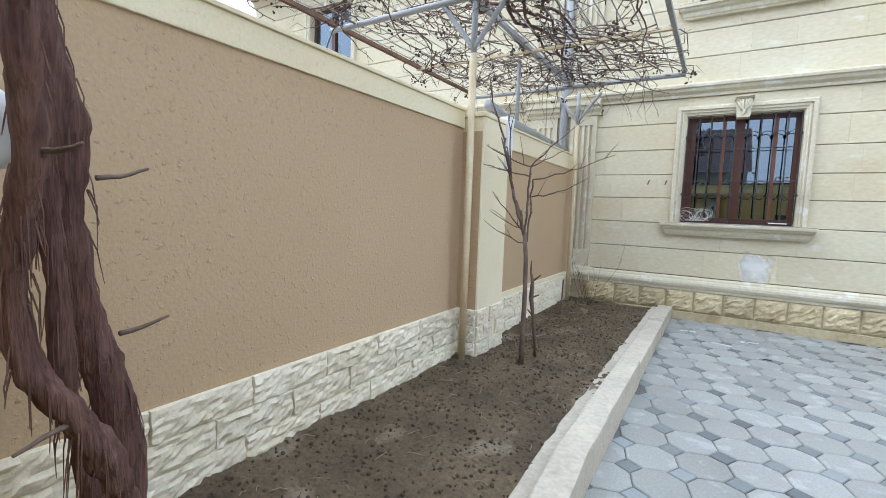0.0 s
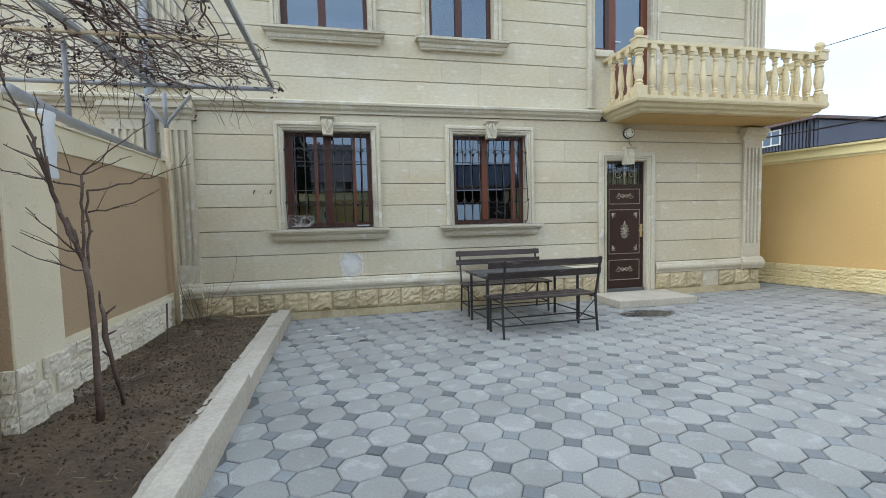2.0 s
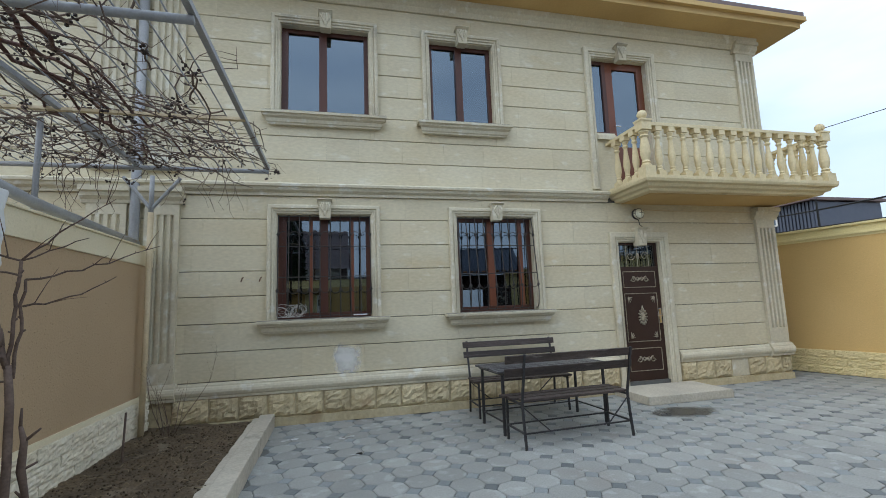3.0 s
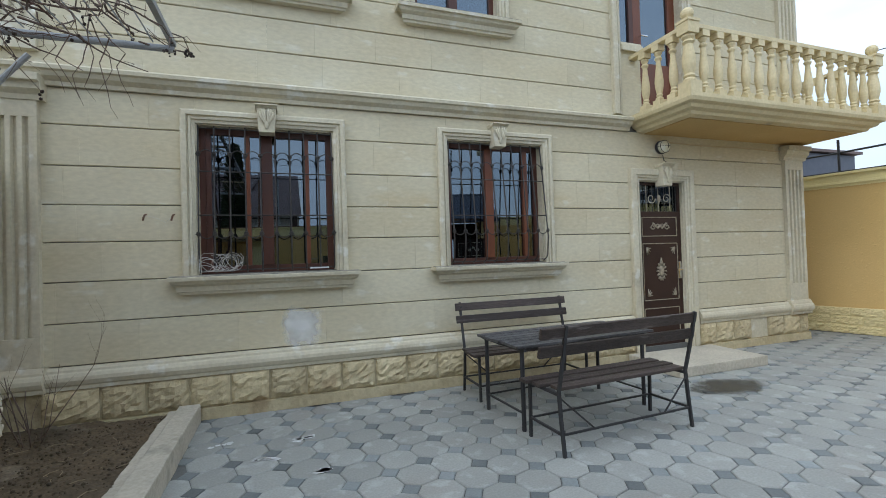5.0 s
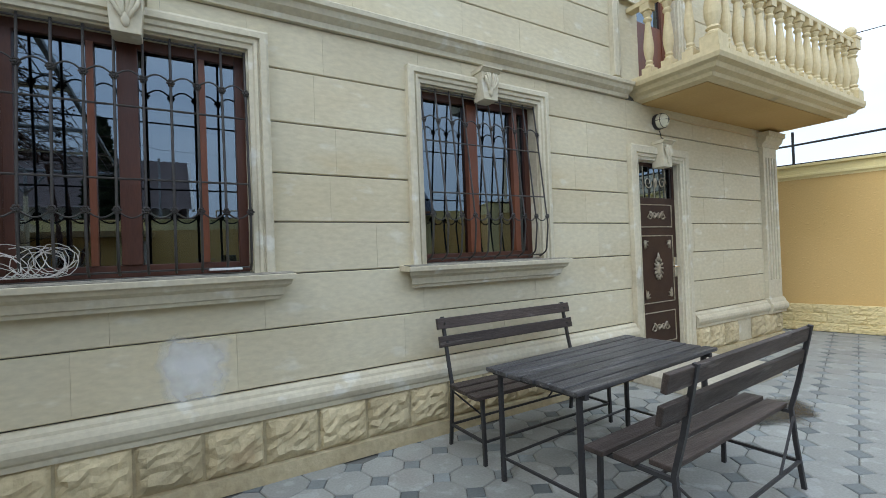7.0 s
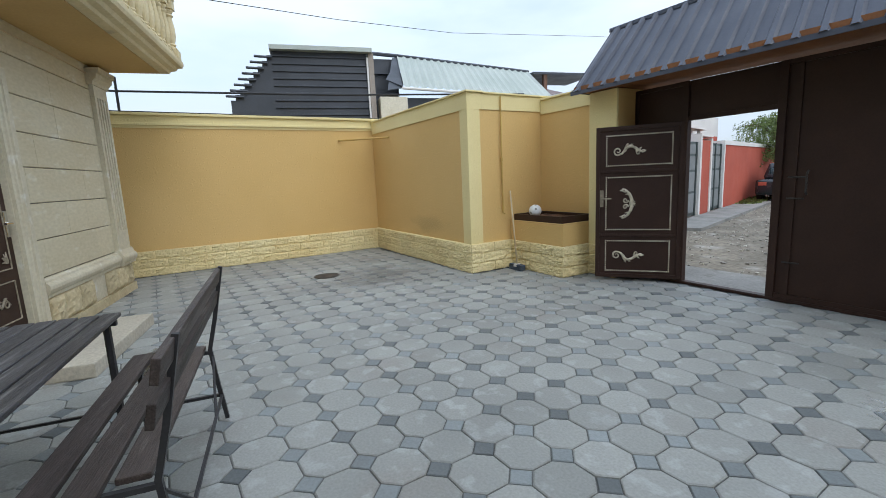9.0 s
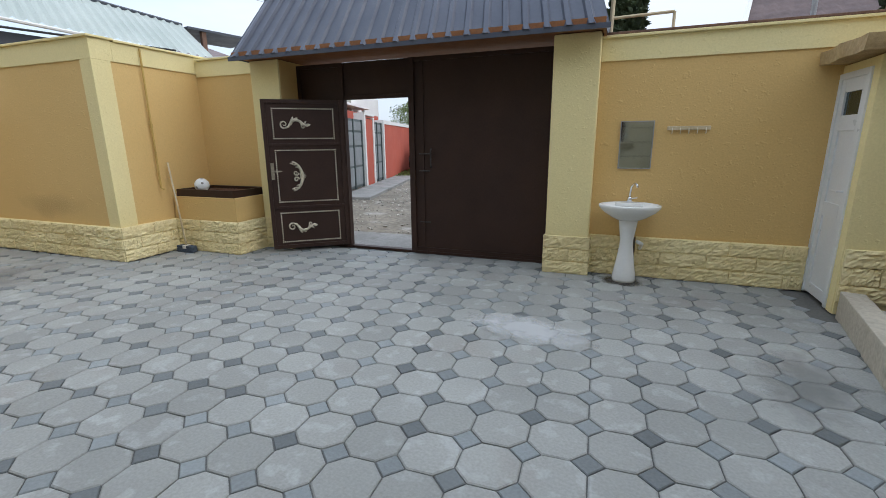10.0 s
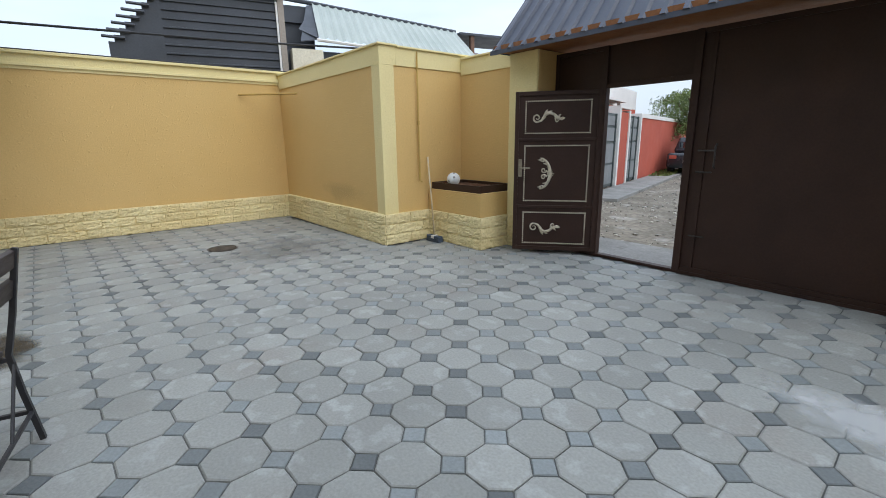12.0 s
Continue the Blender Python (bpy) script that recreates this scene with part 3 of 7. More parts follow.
def keystone(parent, x, z0, z1):
    """A tapering block under a moulded cap, with a five-lobed carved leaf on its face."""
    bm = B((x - 0.07, x + 0.07, -0.125, 0.02, z0, z1 - 0.035), bevel=0.004)
    for v in bm.verts:
        f = (v.co.z - z0) / (z1 - z0)
        v.co.x = x + (v.co.x - x) * (1 + 0.28 * f)
    part("keystone", bm, TRIMSTONE, parent)
    part("keystone_cap", run([(0.02, z1 - 0.035), (-0.13, z1 - 0.035), (-0.15, z1 - 0.015), (-0.165, z1 - 0.012), (-0.165, z1), (0.02, z1)], x - 0.098, x + 0.098), TRIMSTONE, parent)
    bm = bmesh.new()
    h = z1 - z0
    for s in (-1, 1):
        for k, (out, top, r) in enumerate(((0.020, 0.82, 0.011), (0.042, 0.80, 0.012), (0.060, 0.70, 0.011))):
            tube([(x + s * 0.008, -0.126, z0 + h * 0.22), (x + s * (0.010 + 0.008 * k), -0.140, z0 + h * (0.46 - 0.04 * k)), (x + s * (out - 0.004), -0.146, z0 + h * (top - 0.14)), (x + s * out, -0.138, z0 + h * top), (x + s * (out + 0.010), -0.128, z0 + h * (top - 0.06))], [0.006, r, r * 1.1, r, r * 0.5], 8, bm)
    bmesh.ops.create_icosphere(bm, subdivisions=2, radius=0.026, matrix=Matrix.Translation((x, -0.130, z0 + h * 0.28)) @ Matrix.Diagonal((0.9, 0.6, 1.9, 1)))
    part("keystone_leaf", bm, TRIMSTONE, parent, smooth=True)


def surround(parent, hole, width, sill=True, sides_to=None, key=True, reveal=0.16):
    """Moulded stone frame round an opening, with reveals, sill and keystone."""
    x0, x1, z0, z1 = hole
    low = sides_to if sides_to is not None else z0 - 0.03
    w = width
    prof = [(0.0, 0.02), (0.0, -0.028), (0.026, -0.033), (0.032, -0.047), (0.05, -0.052), (0.055, -0.040), (0.063, -0.040), (0.069, -0.06), (w - 0.016, -0.06), (w, -0.05), (w, 0.02)]

    def joined(first, second):
        bm = bmesh.new()
        a, b = [bm.verts.new(p) for p in first], [bm.verts.new(p) for p in second]
        for i in range(len(a)):
            bm.faces.new((a[i], a[(i + 1) % len(a)], b[(i + 1) % len(a)], b[i]))
        bm.faces.new(a)
        bm.faces.new(b)
        return bm

    for s, x in ((-1, x0), (1, x1)):
        part("jamb", joined([(x + s * d, y, low) for d, y in prof], [(x + s * d, y, z1 + d) for d, y in prof]), TRIMSTONE, parent)
    part("lintel", joined([(x0 - d, y, z1 + d) for d, y in prof], [(x1 + d, y, z1 + d) for d, y in prof]), TRIMSTONE, parent)
    part("reveal", B((x0, x0 + 0.012, 0.001, reveal, z0, z1 - 0.012), (x1 - 0.012, x1, 0.001, reveal, z0, z1 - 0.012), (x0, x1, 0.001, reveal, z1 - 0.012, z1)), TRIMSTONE, parent)
    if sill:
        part("window_sill", run([(0.02, z0 - 0.178), (-0.062, z0 - 0.178), (-0.068, z0 - 0.158), (-0.084, z0 - 0.15), (-0.094, z0 - 0.105), (-0.132, z0 - 0.083), (-0.142, z0 - 0.052), (0.02, z0 - 0.052)], x0 - w + 0.022, x1 + w - 0.022, mitre=(0.77, -0.77)), TRIMSTONE, parent)
        bm = run([(reveal, z0 - 0.052), (-0.168, z0 - 0.052), (-0.172, z0 - 0.022), (-0.165, z0 - 0.017), (reveal, z0 + 0.002)], x0 - w - 0.10, x1 + w + 0.10)
        part("sill_slab", bm, TRIMSTONE, parent)
        bm = bmesh.new()
        crumbs = random.Random(int(x0 * 100) + 7)
        for _ in range(60):
            pebble(bm, crumbs.uniform(0.004, 0.011), Matrix.Translation((crumbs.uniform(x0 - w - 0.06, x1 + w + 0.06), crumbs.uniform(-0.165, -0.09), z0 - 0.016)) @ Matrix.Diagonal((1.8, 1, 0.6, 1)))
        run([(-0.06, z0 - 0.014), (-0.167, z0 - 0.0215), (-0.1665, z0 - 0.014), (-0.06, z0 - 0.006)], x0 - w - 0.096, x1 + w + 0.096, bm)
        part("sill_grime", bm, SILLTOP, parent, "dark weathered crust", kind="stuff")
    if key:
        keystone(parent, (x0 + x1) / 2, z1 - 0.077, z1 + w + 0.065)


def glazing(parent, hole, mullions, mat=MAHOGANY, y=0.10, thick=0.07, bars=()):
    x0, x1, z0, z1 = hole
    f = thick
    frame_ob = part("window_frame", B((x0, x0 + f, y, y + 0.06, z0, z1), (x1 - f, x1, y, y + 0.06, z0, z1), (x0 + f, x1 - f, y, y + 0.06, z0, z0 + f), (x0 + f, x1 - f, y, y + 0.06, z1 - f, z1), bevel=0.004), mat, parent)
    edges = [x0 + f]
    for a, b, m2, off in mullions:
        part("mullion", B((a, b, y - off, y + 0.055, z0 + f, z1 - f), bevel=0.004), m2, parent)
        edges += [a, b]
    edges.append(x1 - f)
    for a, b in zip(edges[::2], edges[1::2]):
        if b - a < 0.02:
            continue
        pane = part("pane", B((a - 0.005, b + 0.005, y + 0.028, y + 0.034, z0 + f - 0.005, z1 - f + 0.005)), PANE, parent)
        pane.visible_shadow = False


def rosette(x, y, z, r, bm):
    """A domed flower with six petals, one closed shape."""
    k, rings = 24, []
    for f, out in ((1.0, 0.006), (1.0, 0.0), (0.72, -0.008), (0.45, -0.004), (0.3, -0.012)):
        rings.append([bm.verts.new((x + r * f * (0.74 + 0.3 * abs(math.cos(3 * a)) * f) * math.cos(a), y + out, z + r * f * (0.74 + 0.3 * abs(math.cos(3 * a)) * f) * math.sin(a))) for a in [i * math.tau / k for i in range(k)]])
    for p, q in zip(rings, rings[1:]):
        for i in range(k):
            bm.faces.new((p[i], p[(i + 1) % k], q[(i + 1) % k], q[i]))
    bm.faces.new(rings[0])
    bm.faces.new(rings[-1])
    return bm


def bar_depth(f, belly):
    """How far the grille stands out at the height f, from 0 at the sill to 1 at the head."""
    if f < 0.05:
        return 0.03 + (belly - 0.03) * math.sin(f / 0.05 * math.pi / 2) * 0.8
    if f < 0.2:
        return belly * (0.82 + 0.18 * (f - 0.05) / 0.15)
    return belly + (0.02 - belly) * (f - 0.2) / 0.8


def grille(name, hole, n, belly, label):
    x0, x1, z0, z1 = hole
    g = thing(name, pose(0, 0.03, 0), label, "window grille", "window grilles")
    h = z1 - z0
    at = lambda x, f: (x, -bar_depth(f, belly), z0 + 0.015 + f * (h - 0.03))
    xs = [x0 + 0.02 + (x1 - x0 - 0.04) * i / (n - 1) for i in range(n)]
    fs = [0, 0.015, 0.03, 0.05, 0.1, 0.2, 0.4, 0.6, 0.8, 1.0]
    for x in xs:
        part("bar", tube([at(x, f) for f in fs], 0.0075, 6), IRON, g, smooth=True)
    for f in (0.385, 0.685, 0.985, 0.012):
        part("crossbar", tube([at(xs[0], f), at(xs[-1], f)], 0.006, 6), IRON, g)
    for a, b in zip(xs, xs[1:]):
        for f, s in ((0.805, 1), (0.258, -1)):
            pts = [at(a + (b - a) * q / 8, f + s * 0.030 * math.sin(q / 8 * math.pi)) for q in range(9)]
            part("arc", tube(pts, 0.005, 5), IRON, g, smooth=True)
    for x in xs:
        for f in (0.805, 0.258):
            p = at(x, f)
            part("rosette", rosette(p[0], p[1] - 0.008, p[2], 0.023, bmesh.new()), IRON, g)
    return g


def house_window(name, key, mullions, label, sill=True, width=0.118):
    w = thing(name, pose(0, 0, 0), label, "window", "house windows", "structure")
    surround(w, HOLES[key], width, sill)
    glazing(w, HOLES[key], mullions)
    return w


house_window("window_1", "w1", [(0.198, 0.245, MAHOGANY, 0.012), (0.55, 0.585, REDWOOD, 0.012), (0.69, 0.79, MAHOGANY, 0.02), (1.10, 1.137, REDWOOD, 0.012)], "brown-framed casement window in a moulded stone surround")
house_window("window_2", "w2", [(3.10, 3.20, REDWOOD, 0.02), (3.60, 3.66, REDWOOD, 0.012)], "brown-framed casement window with stone keystone and sill")
house_window("window_3", "u1", [(0.218, 0.25, MAHOGANY, 0.012), (0.675, 0.785, MAHOGANY, 0.02)], "upper two-pane brown window reflecting the sky")
house_window("window_4", "u2", [(2.715, 2.82, MAHOGANY, 0.02)], "upper two-pane brown window with stone sill")
house_window("window_5", "u0", [(-6.6, -6.5, MAHOGANY, 0.02)], "upper brown window beyond the side wall")
grille("window_grille", HOLES["w1"], 10, 0.10, "black wrought-iron window grille with rosettes and bowed foot")
grille("window_grille", HOLES["w2"], 10, 0.15, "black wrought-iron window grille bellied out at the sill")

# balcony door with its side light
bd = thing("door_2", pose(0, 0, 0), "brown glazed balcony door with a side light", "door", kind="structure")
surround(bd, HOLES["u3"], 0.14, False, 3.17)
part("apron", B((5.03, 5.36, 0.0, 0.16, 3.17, 4.10)), LIMESTONE, bd)
part("apron_moulding", run([(0.16, 4.10), (-0.06, 4.0), (-0.06, 4.075), (-0.04, 4.08), (-0.03, 4.115), (0.16, 4.12)], 5.03, 5.36), TRIMSTONE, bd)
glazing(bd, (5.03, 5.36, 4.12, 5.45), [])
glazing(bd, (5.36, 6.10, 3.17, 5.45), [], REDWOOD, thick=0.13)
part("kick_panel", B((5.48, 5.98, 0.11, 0.15, 3.27, 3.95)), REDWOOD, bd)
part("handle", tube([(5.43, 0.08, 4.28), (5.43, 0.03, 4.28), (5.53, 0.03, 4.28)], 0.01, 8), CHROME, bd)

# curtain inside the first window
single("curtain", B((3.25, 3.62, 0.24, 0.25, 1.36, 2.7)), CURTAIN, "pale curtain hanging behind the window", "curtain")

# balcony
balc = thing("balcony", pose(0, 0, 0), "cream stone balcony with turned balusters and ball finials", "balcony", kind="structure")
BX0, BX1, BY = 5.13, 8.66, -0.96
prof = [(0.0, 2.95), (0.06, 2.96), (0.075, 2.992), (0.13, 3.012), (0.15, 3.05), (0.20, 3.068), (0.215, 3.105), (0.215, 3.15), (0.0, 3.16)]
bm = bmesh.new()
inset = 0.215
ring = []
for d, z in prof:
    e = inset - d
    ring.append([bm.verts.new(c) for c in ((BX0 + e, 0.02, z), (BX0 + e, BY + e, z), (BX1 - e, BY + e, z), (BX1 - e, 0.9, z), (HX1, 0.9, z), (HX1, 0.02, z))])
for a, b in zip(ring, ring[1:]):
    for i in range(6):
        bm.faces.new((a[i], a[(i + 1) % 6], b[(i + 1) % 6], b[i]))
bm.faces.new(ring[-1])
bm.faces.new(ring[0])
part("slab", bm, BALCONYSTONE, balc)
part("soffit", slab_of([(BX0 + 0.25, -0.002), (BX0 + 0.25, BY + 0.25), (BX1 - 0.25, BY + 0.25), (BX1 - 0.25, 0.85), (HX1 + 0.003, 0.85), (HX1 + 0.003, -0.002)], 2.942, 2.948), SOFFIT, balc)
BAL = [(0.034, 0.075), (0.046, 0.085), (0.046, 0.10), (0.030, 0.115), (0.040, 0.135), (0.030, 0.155), (0.036, 0.175), (0.048, 0.24), (0.051, 0.30), (0.046, 0.36), (0.032, 0.48), (0.027, 0.55), (0.042, 0.575), (0.042, 0.59), (0.028, 0.605), (0.038, 0.63), (0.046, 0.645), (0.046, 0.66), (0.034, 0.67)]
bm = lathe(BAL, 14)
B((-0.055, 0.055, -0.055, 0.055, 0.0, 0.075), (-0.052, 0.052, -0.052, 0.052, 0.67, 0.745), bm=bm)
bal_mesh = put_mesh("baluster", bm, BALCONYSTONE)
yb = BY + 0.10
xl, xr = BX0 + 0.10, BX1 - 0.10
DECK = 3.155
for i in range(1, 15):
    piece("baluster", bal_mesh, balc, pose(xl + (xr - xl) * i / 15, yb, DECK))
for i in range(1, 4):
    piece("baluster", bal_mesh, balc, pose(xl, yb + i * 0.215, DECK))
for i in range(1, 8):
    piece("baluster", bal_mesh, balc, pose(xr, yb + i * 0.215, DECK))
part("handrail", B((xl, xr, yb - 0.055, yb + 0.055, DECK + 0.742, DECK + 0.792), (xl - 0.055, xl + 0.055, yb, 0.0, DECK + 0.743, DECK + 0.791), (xr - 0.055, xr + 0.055, yb, 0.75, DECK + 0.743, DECK + 0.791), bevel=0.006), BALCONYSTONE, balc)
POST = [(0.05, 0.13), (0.07, 0.14), (0.07, 0.16), (0.048, 0.18), (0.064, 0.20), (0.048, 0.225), (0.058, 0.26), (0.072, 0.33), (0.070, 0.42), (0.052, 0.53), (0.046, 0.56), (0.068, 0.585), (0.048, 0.61), (0.07, 0.64), (0.07, 0.66), (0.05, 0.67)]
FINIAL = [(0.03, 0.83), (0.03, 0.845), (0.05, 0.86), (0.066, 0.885), (0.071, 0.91), (0.066, 0.935), (0.05, 0.96), (0.025, 0.974), (0.004, 0.978)]
bm = lathe(POST, 16)
lathe(FINIAL, 16, bm)
B((-0.085, 0.085, -0.085, 0.085, 0.0, 0.13), (-0.08, 0.08, -0.08, 0.08, 0.67, 0.80), (-0.09, 0.09, -0.09, 0.09, 0.80, 0.83), bm=bm)
post_mesh = put_mesh("newel_post", bm, BALCONYSTONE)
for x, y in ((xl, yb), (xr, yb)):
    piece("newel_post", post_mesh, balc, pose(x, y, DECK))

# front door
door = thing("door_1", pose(0, 0, 0), "dark brown steel front door with cast scroll ornaments", "door", kind="structure")
surround(door, HOLES["door"], 0.15, False, 0.0, reveal=0.2)
dx0, dx1, dz0, dz1 = HOLES["door"]
part("door_leaf", B((dx0, dx1, 0.13, 0.18, dz0 - 0.03, 1.93), (dx0, dx0 + 0.05, 0.13, 0.18, 1.93, dz1), (dx1 - 0.05, dx1, 0.13, 0.18, 1.93, dz1), (dx0 + 0.05, dx1 - 0.05, 0.13, 0.18, dz1 - 0.05, dz1), bevel=0.004), BROWNMETAL, door)
tl = part("transom_pane", B((dx0 + 0.05, dx1 - 0.05, 0.165, 0.171, 1.93, dz1 - 0.05)), PANE, door)
tl.visible_shadow = False
cx = (dx0 + dx1) / 2
for i in range(7):
    part("transom_bar", tube([(dx0 + 0.08 + i * (dx1 - dx0 - 0.16) / 6, 0.135, 1.93), (dx0 + 0.08 + i * (dx1 - dx0 - 0.16) / 6, 0.135, dz1 - 0.05)], 0.006, 6), AGEDBRONZE if i % 2 else IRON, door)
bm = bmesh.new()
for s in (-1, 1):
    pts, rad = scroll(cx + s * 0.13, 2.10, 0.07, 1.4, s, 0, 0.12, 0.007)
    tube(pts, rad, 6, bm)
bmesh.ops.create_icosphere(bm, subdivisions=2, radius=0.035, matrix=Matrix.Translation((cx, 0.12, 2.1)) @ Matrix.Diagonal((0.8, 0.5, 1.6, 1)))
part("transom_scroll", bm, AGEDBRONZE, door)
for z0, z1 in ((1.60, 1.85), (0.75, 1.50), (0.30, 0.64)):
    a, b = dx0 + 0.09, dx1 - 0.09
    bm = bmesh.new()
    for p, q in (((a, z0), (b, z0)), ((b, z0), (b, z1)), ((b, z1), (a, z1)), ((a, z1), (a, z0))):
        tube([(p[0], 0.127, p[1]), (q[0], 0.127, q[1])], 0.0065, 6, bm)
    part("panel_bead", bm, AGEDBRONZE, door)
    if z1 - z0 < 0.4:
        part("scrollwork", ornament(0.34, 0.12, cx, (z0 + z1) / 2), AGEDBRONZE, door, smooth=True)
    else:
        bm = bmesh.new()
        for k in range(14):
            a2 = k * math.tau / 14
            tube([(cx + 0.05 * math.cos(a2), 0.122, 1.13 + 0.085 * math.sin(a2)), (cx + 0.085 * math.cos(a2), 0.118, 1.13 + 0.13 * math.sin(a2))], [0.016, 0.008], 6, bm)
        bmesh.ops.create_icosphere(bm, subdivisions=2, radius=0.06, matrix=Matrix.Translation((cx, 0.122, 1.13)) @ Matrix.Diagonal((0.75, 0.25, 1.35, 1)))
        tube([(cx, 0.12, 1.22), (cx, 0.118, 1.31)], [0.03, 0.006], 6, bm)
        part("medallion", bm, AGEDBRONZE, door, smooth=True)
        for sx in (-1, 1):
            for sz in (-1, 1):
                bm = bmesh.new()
                px, pz = cx + sx * 0.235, 1.125 + sz * 0.315
                for k in range(4):
                    an = math.atan2(-sz, -sx) + (k - 1.5) * 0.5
                    tube([(px, 0.122, pz), (px + 0.07 * math.cos(an), 0.12, pz + 0.09 * math.sin(an))], [0.014, 0.004], 6, bm)
                part("corner_leaf", bm, AGEDBRONZE, door, smooth=True)
part("handle", tube([(dx1 - 0.06, 0.12, 1.14), (dx1 - 0.06, 0.08, 1.14), (dx1 - 0.15, 0.08, 1.14)], 0.011, 8), CHROME, door)
part("lock_plate", B((dx1 - 0.085, dx1 - 0.035, 0.115, 0.13, 1.02, 1.25), bevel=0.005), CHROME, door)

for ob in door.children:      # the leaf and its ironwork sit shallow in the opening
    if ob.name.split(".")[0] not in ("jamb", "lintel", "reveal", "keystone", "keystone_cap", "keystone_leaf"):
        ob.location.y = -0.08

single("door_step", B((4.93, 6.30, -0.85, -0.076, 0.0, 0.115), bevel=0.012), CONCRETE, "worn pale concrete step below the front door", "step")

# ---------------------------------------------------------------- ground and walls
single("ground", B((-250, 250, -250, 250, -0.6, -0.05)), STREET, "bare gravel and earth ground", "ground", kind="structure")

BLOCKS = {}


def stones(parent, p, q, z0, rows, mat, h=0.137, length=0.42, depth=0.036, seed=0):
    """Courses of split stone along p to q, standing out to the right of that line."""
    r = random.Random(seed)
    p, q = Vector(p), Vector(q)
    d = (q - p)
    total = d.length
    turn = math.degrees(math.atan2(d.y, d.x))
    d.normalize()
    for row in range(rows):
        s = 0.0
        first = True
        while s < total - 0.005:
            w = (length * (0.55 if row % 2 and first else 1.0)) * r.uniform(0.94, 1.06)
            first = False
            if total - s - w < 0.1:
                w = total - s
            key = (mat.name, r.randrange(5), h, depth)
            if key not in BLOCKS:
                bm = rough_block(length - 0.003, h - 0.003, depth, 0.004, 300 + len(BLOCKS), 18, 7, True)
                BLOCKS[key] = put_mesh("stone_block", bm, mat)
            at = p + d * (s + 0.0015)
            piece("stone_block", BLOCKS[key], parent, pose(at.x, at.y, z0 + row * h, 0, 0, turn) @ Matrix.Diagonal(((w - 0.003) / (length - 0.003), 1, 1, 1)))
            s += w


# wall along the flower bed
wl = thing("wall_left", pose(0, 0, 0), "beige-brown rendered boundary wall with a cream top and split stone foot", "wall", kind="structure")
part("render", B((-1.50, -1.30, -8.9, -0.08, 0, 2.06)), BEIGE, wl)
part("top_band", B((-1.50, -1.285, -8.9, -3.52, 2.06, 2.20), (-1.50, -1.285, -3.0, -0.08, 2.01, 2.215), bevel=0.006), CREAM, wl)
part("coping", B((-1.52, -1.27, -8.9, -3.52, 2.20, 2.222), (-1.52, -1.27, -3.0, -0.08, 2.215, 2.235), bevel=0.005), CREAM, wl)
part("stone_backing", B((-1.32, -1.285, -6.95, -0.08, 0, 0.52)), CREAM, wl)
stones(wl, (-1.283, -6.95), (-1.283, -3.52), 0.09, 3, PALESTONE, 0.146, 0.46, 0.035, 1)
stones(wl, (-1.283, -3.0), (-1.283, -0.08), 0.06, 3, PALESTONE, 0.137, 0.46, 0.035, 2)
part("pier", B((-1.45, -1.10, -3.515, -3.0, 0, 2.15), bevel=0.01), CREAM, wl)
part("pier_cap", B((-1.46, -1.09, -3.53, -2.99, 2.151, 2.19), bevel=0.008), CREAM, wl)
part("pier_side", B((-1.30, -1.115, -3.521, -3.5, 0.5, 2.03)), BEIGE, wl)
stones(wl, (-1.30, -3.53), (-1.10, -3.53), 0.09, 3, PALESTONE, 0.146, 0.2, 0.03, 3)
stones(wl, (-1.096, -3.535), (-1.096, -2.99), 0.09, 3, PALESTONE, 0.146, 0.26, 0.03, 4)

# end wall and the wall to the gate, in the courtyard's axes
we = thing("wall_end", YARD, "ochre rendered wall with a yellow-cream band and stone foot", "wall", kind="structure")
part("render", B((9.03, 9.26, -6.45, 1.5, 0, 2.33)), OCHRE, we)
part("top_band", B((9.015, 9.27, -6.45, 1.5, 2.33, 2.52)), YELLOWCREAM, we)
part("band_moulding", B((8.985, 9.03, -6.2, 1.5, 2.37, 2.41), (8.97, 9.29, -6.45, 1.5, 2.521, 2.56), bevel=0.006), YELLOWCREAM, we)
part("coping_strip", B((9.03, 9.25, -6.4, 1.5, 2.561, 2.585), bevel=0.004), DARKMETAL, we, "thin dark metal strip")
part("stone_backing", B((9.005, 9.04, -6.2, 1.5, 0, 0.40)), YELLOWCREAM, we)
stones(we, (9.005, 1.5), (9.005, -6.2), 0.0, 3, YELLOWSTONE, seed=5)

wg = thing("wall_south", YARD, "ochre rendered wall with cream corner strips and stone foot", "wall", kind="structure")
part("render", B((5.67, 9.03, -6.42, -6.205, 0, 2.26), (5.67, 5.90, -7.75, -6.42, 0, 2.26), (4.62, 5.67, -7.75, -7.53, 0, 2.22)), OCHRE, wg)
part("top_band", B((5.655, 9.015, -6.43, -6.19, 2.26, 2.48), (5.655, 5.91, -7.76, -6.43, 2.26, 2.47), (4.61, 5.655, -7.76, -7.515, 2.22, 2.42), bevel=0.004), YELLOWCREAM, wg)
part("corner_strip", B((5.652, 5.84, -6.4, -6.187, 0.38, 2.259), bevel=0.006), YELLOWCREAM, wg)
part("coping", B((5.63, 9.0, -6.45, -6.165, 2.481, 2.505), (5.63, 5.93, -7.76, -6.45, 2.471, 2.495), (4.6, 5.63, -7.78, -7.49, 2.421, 2.445), bevel=0.005), YELLOWCREAM, wg)
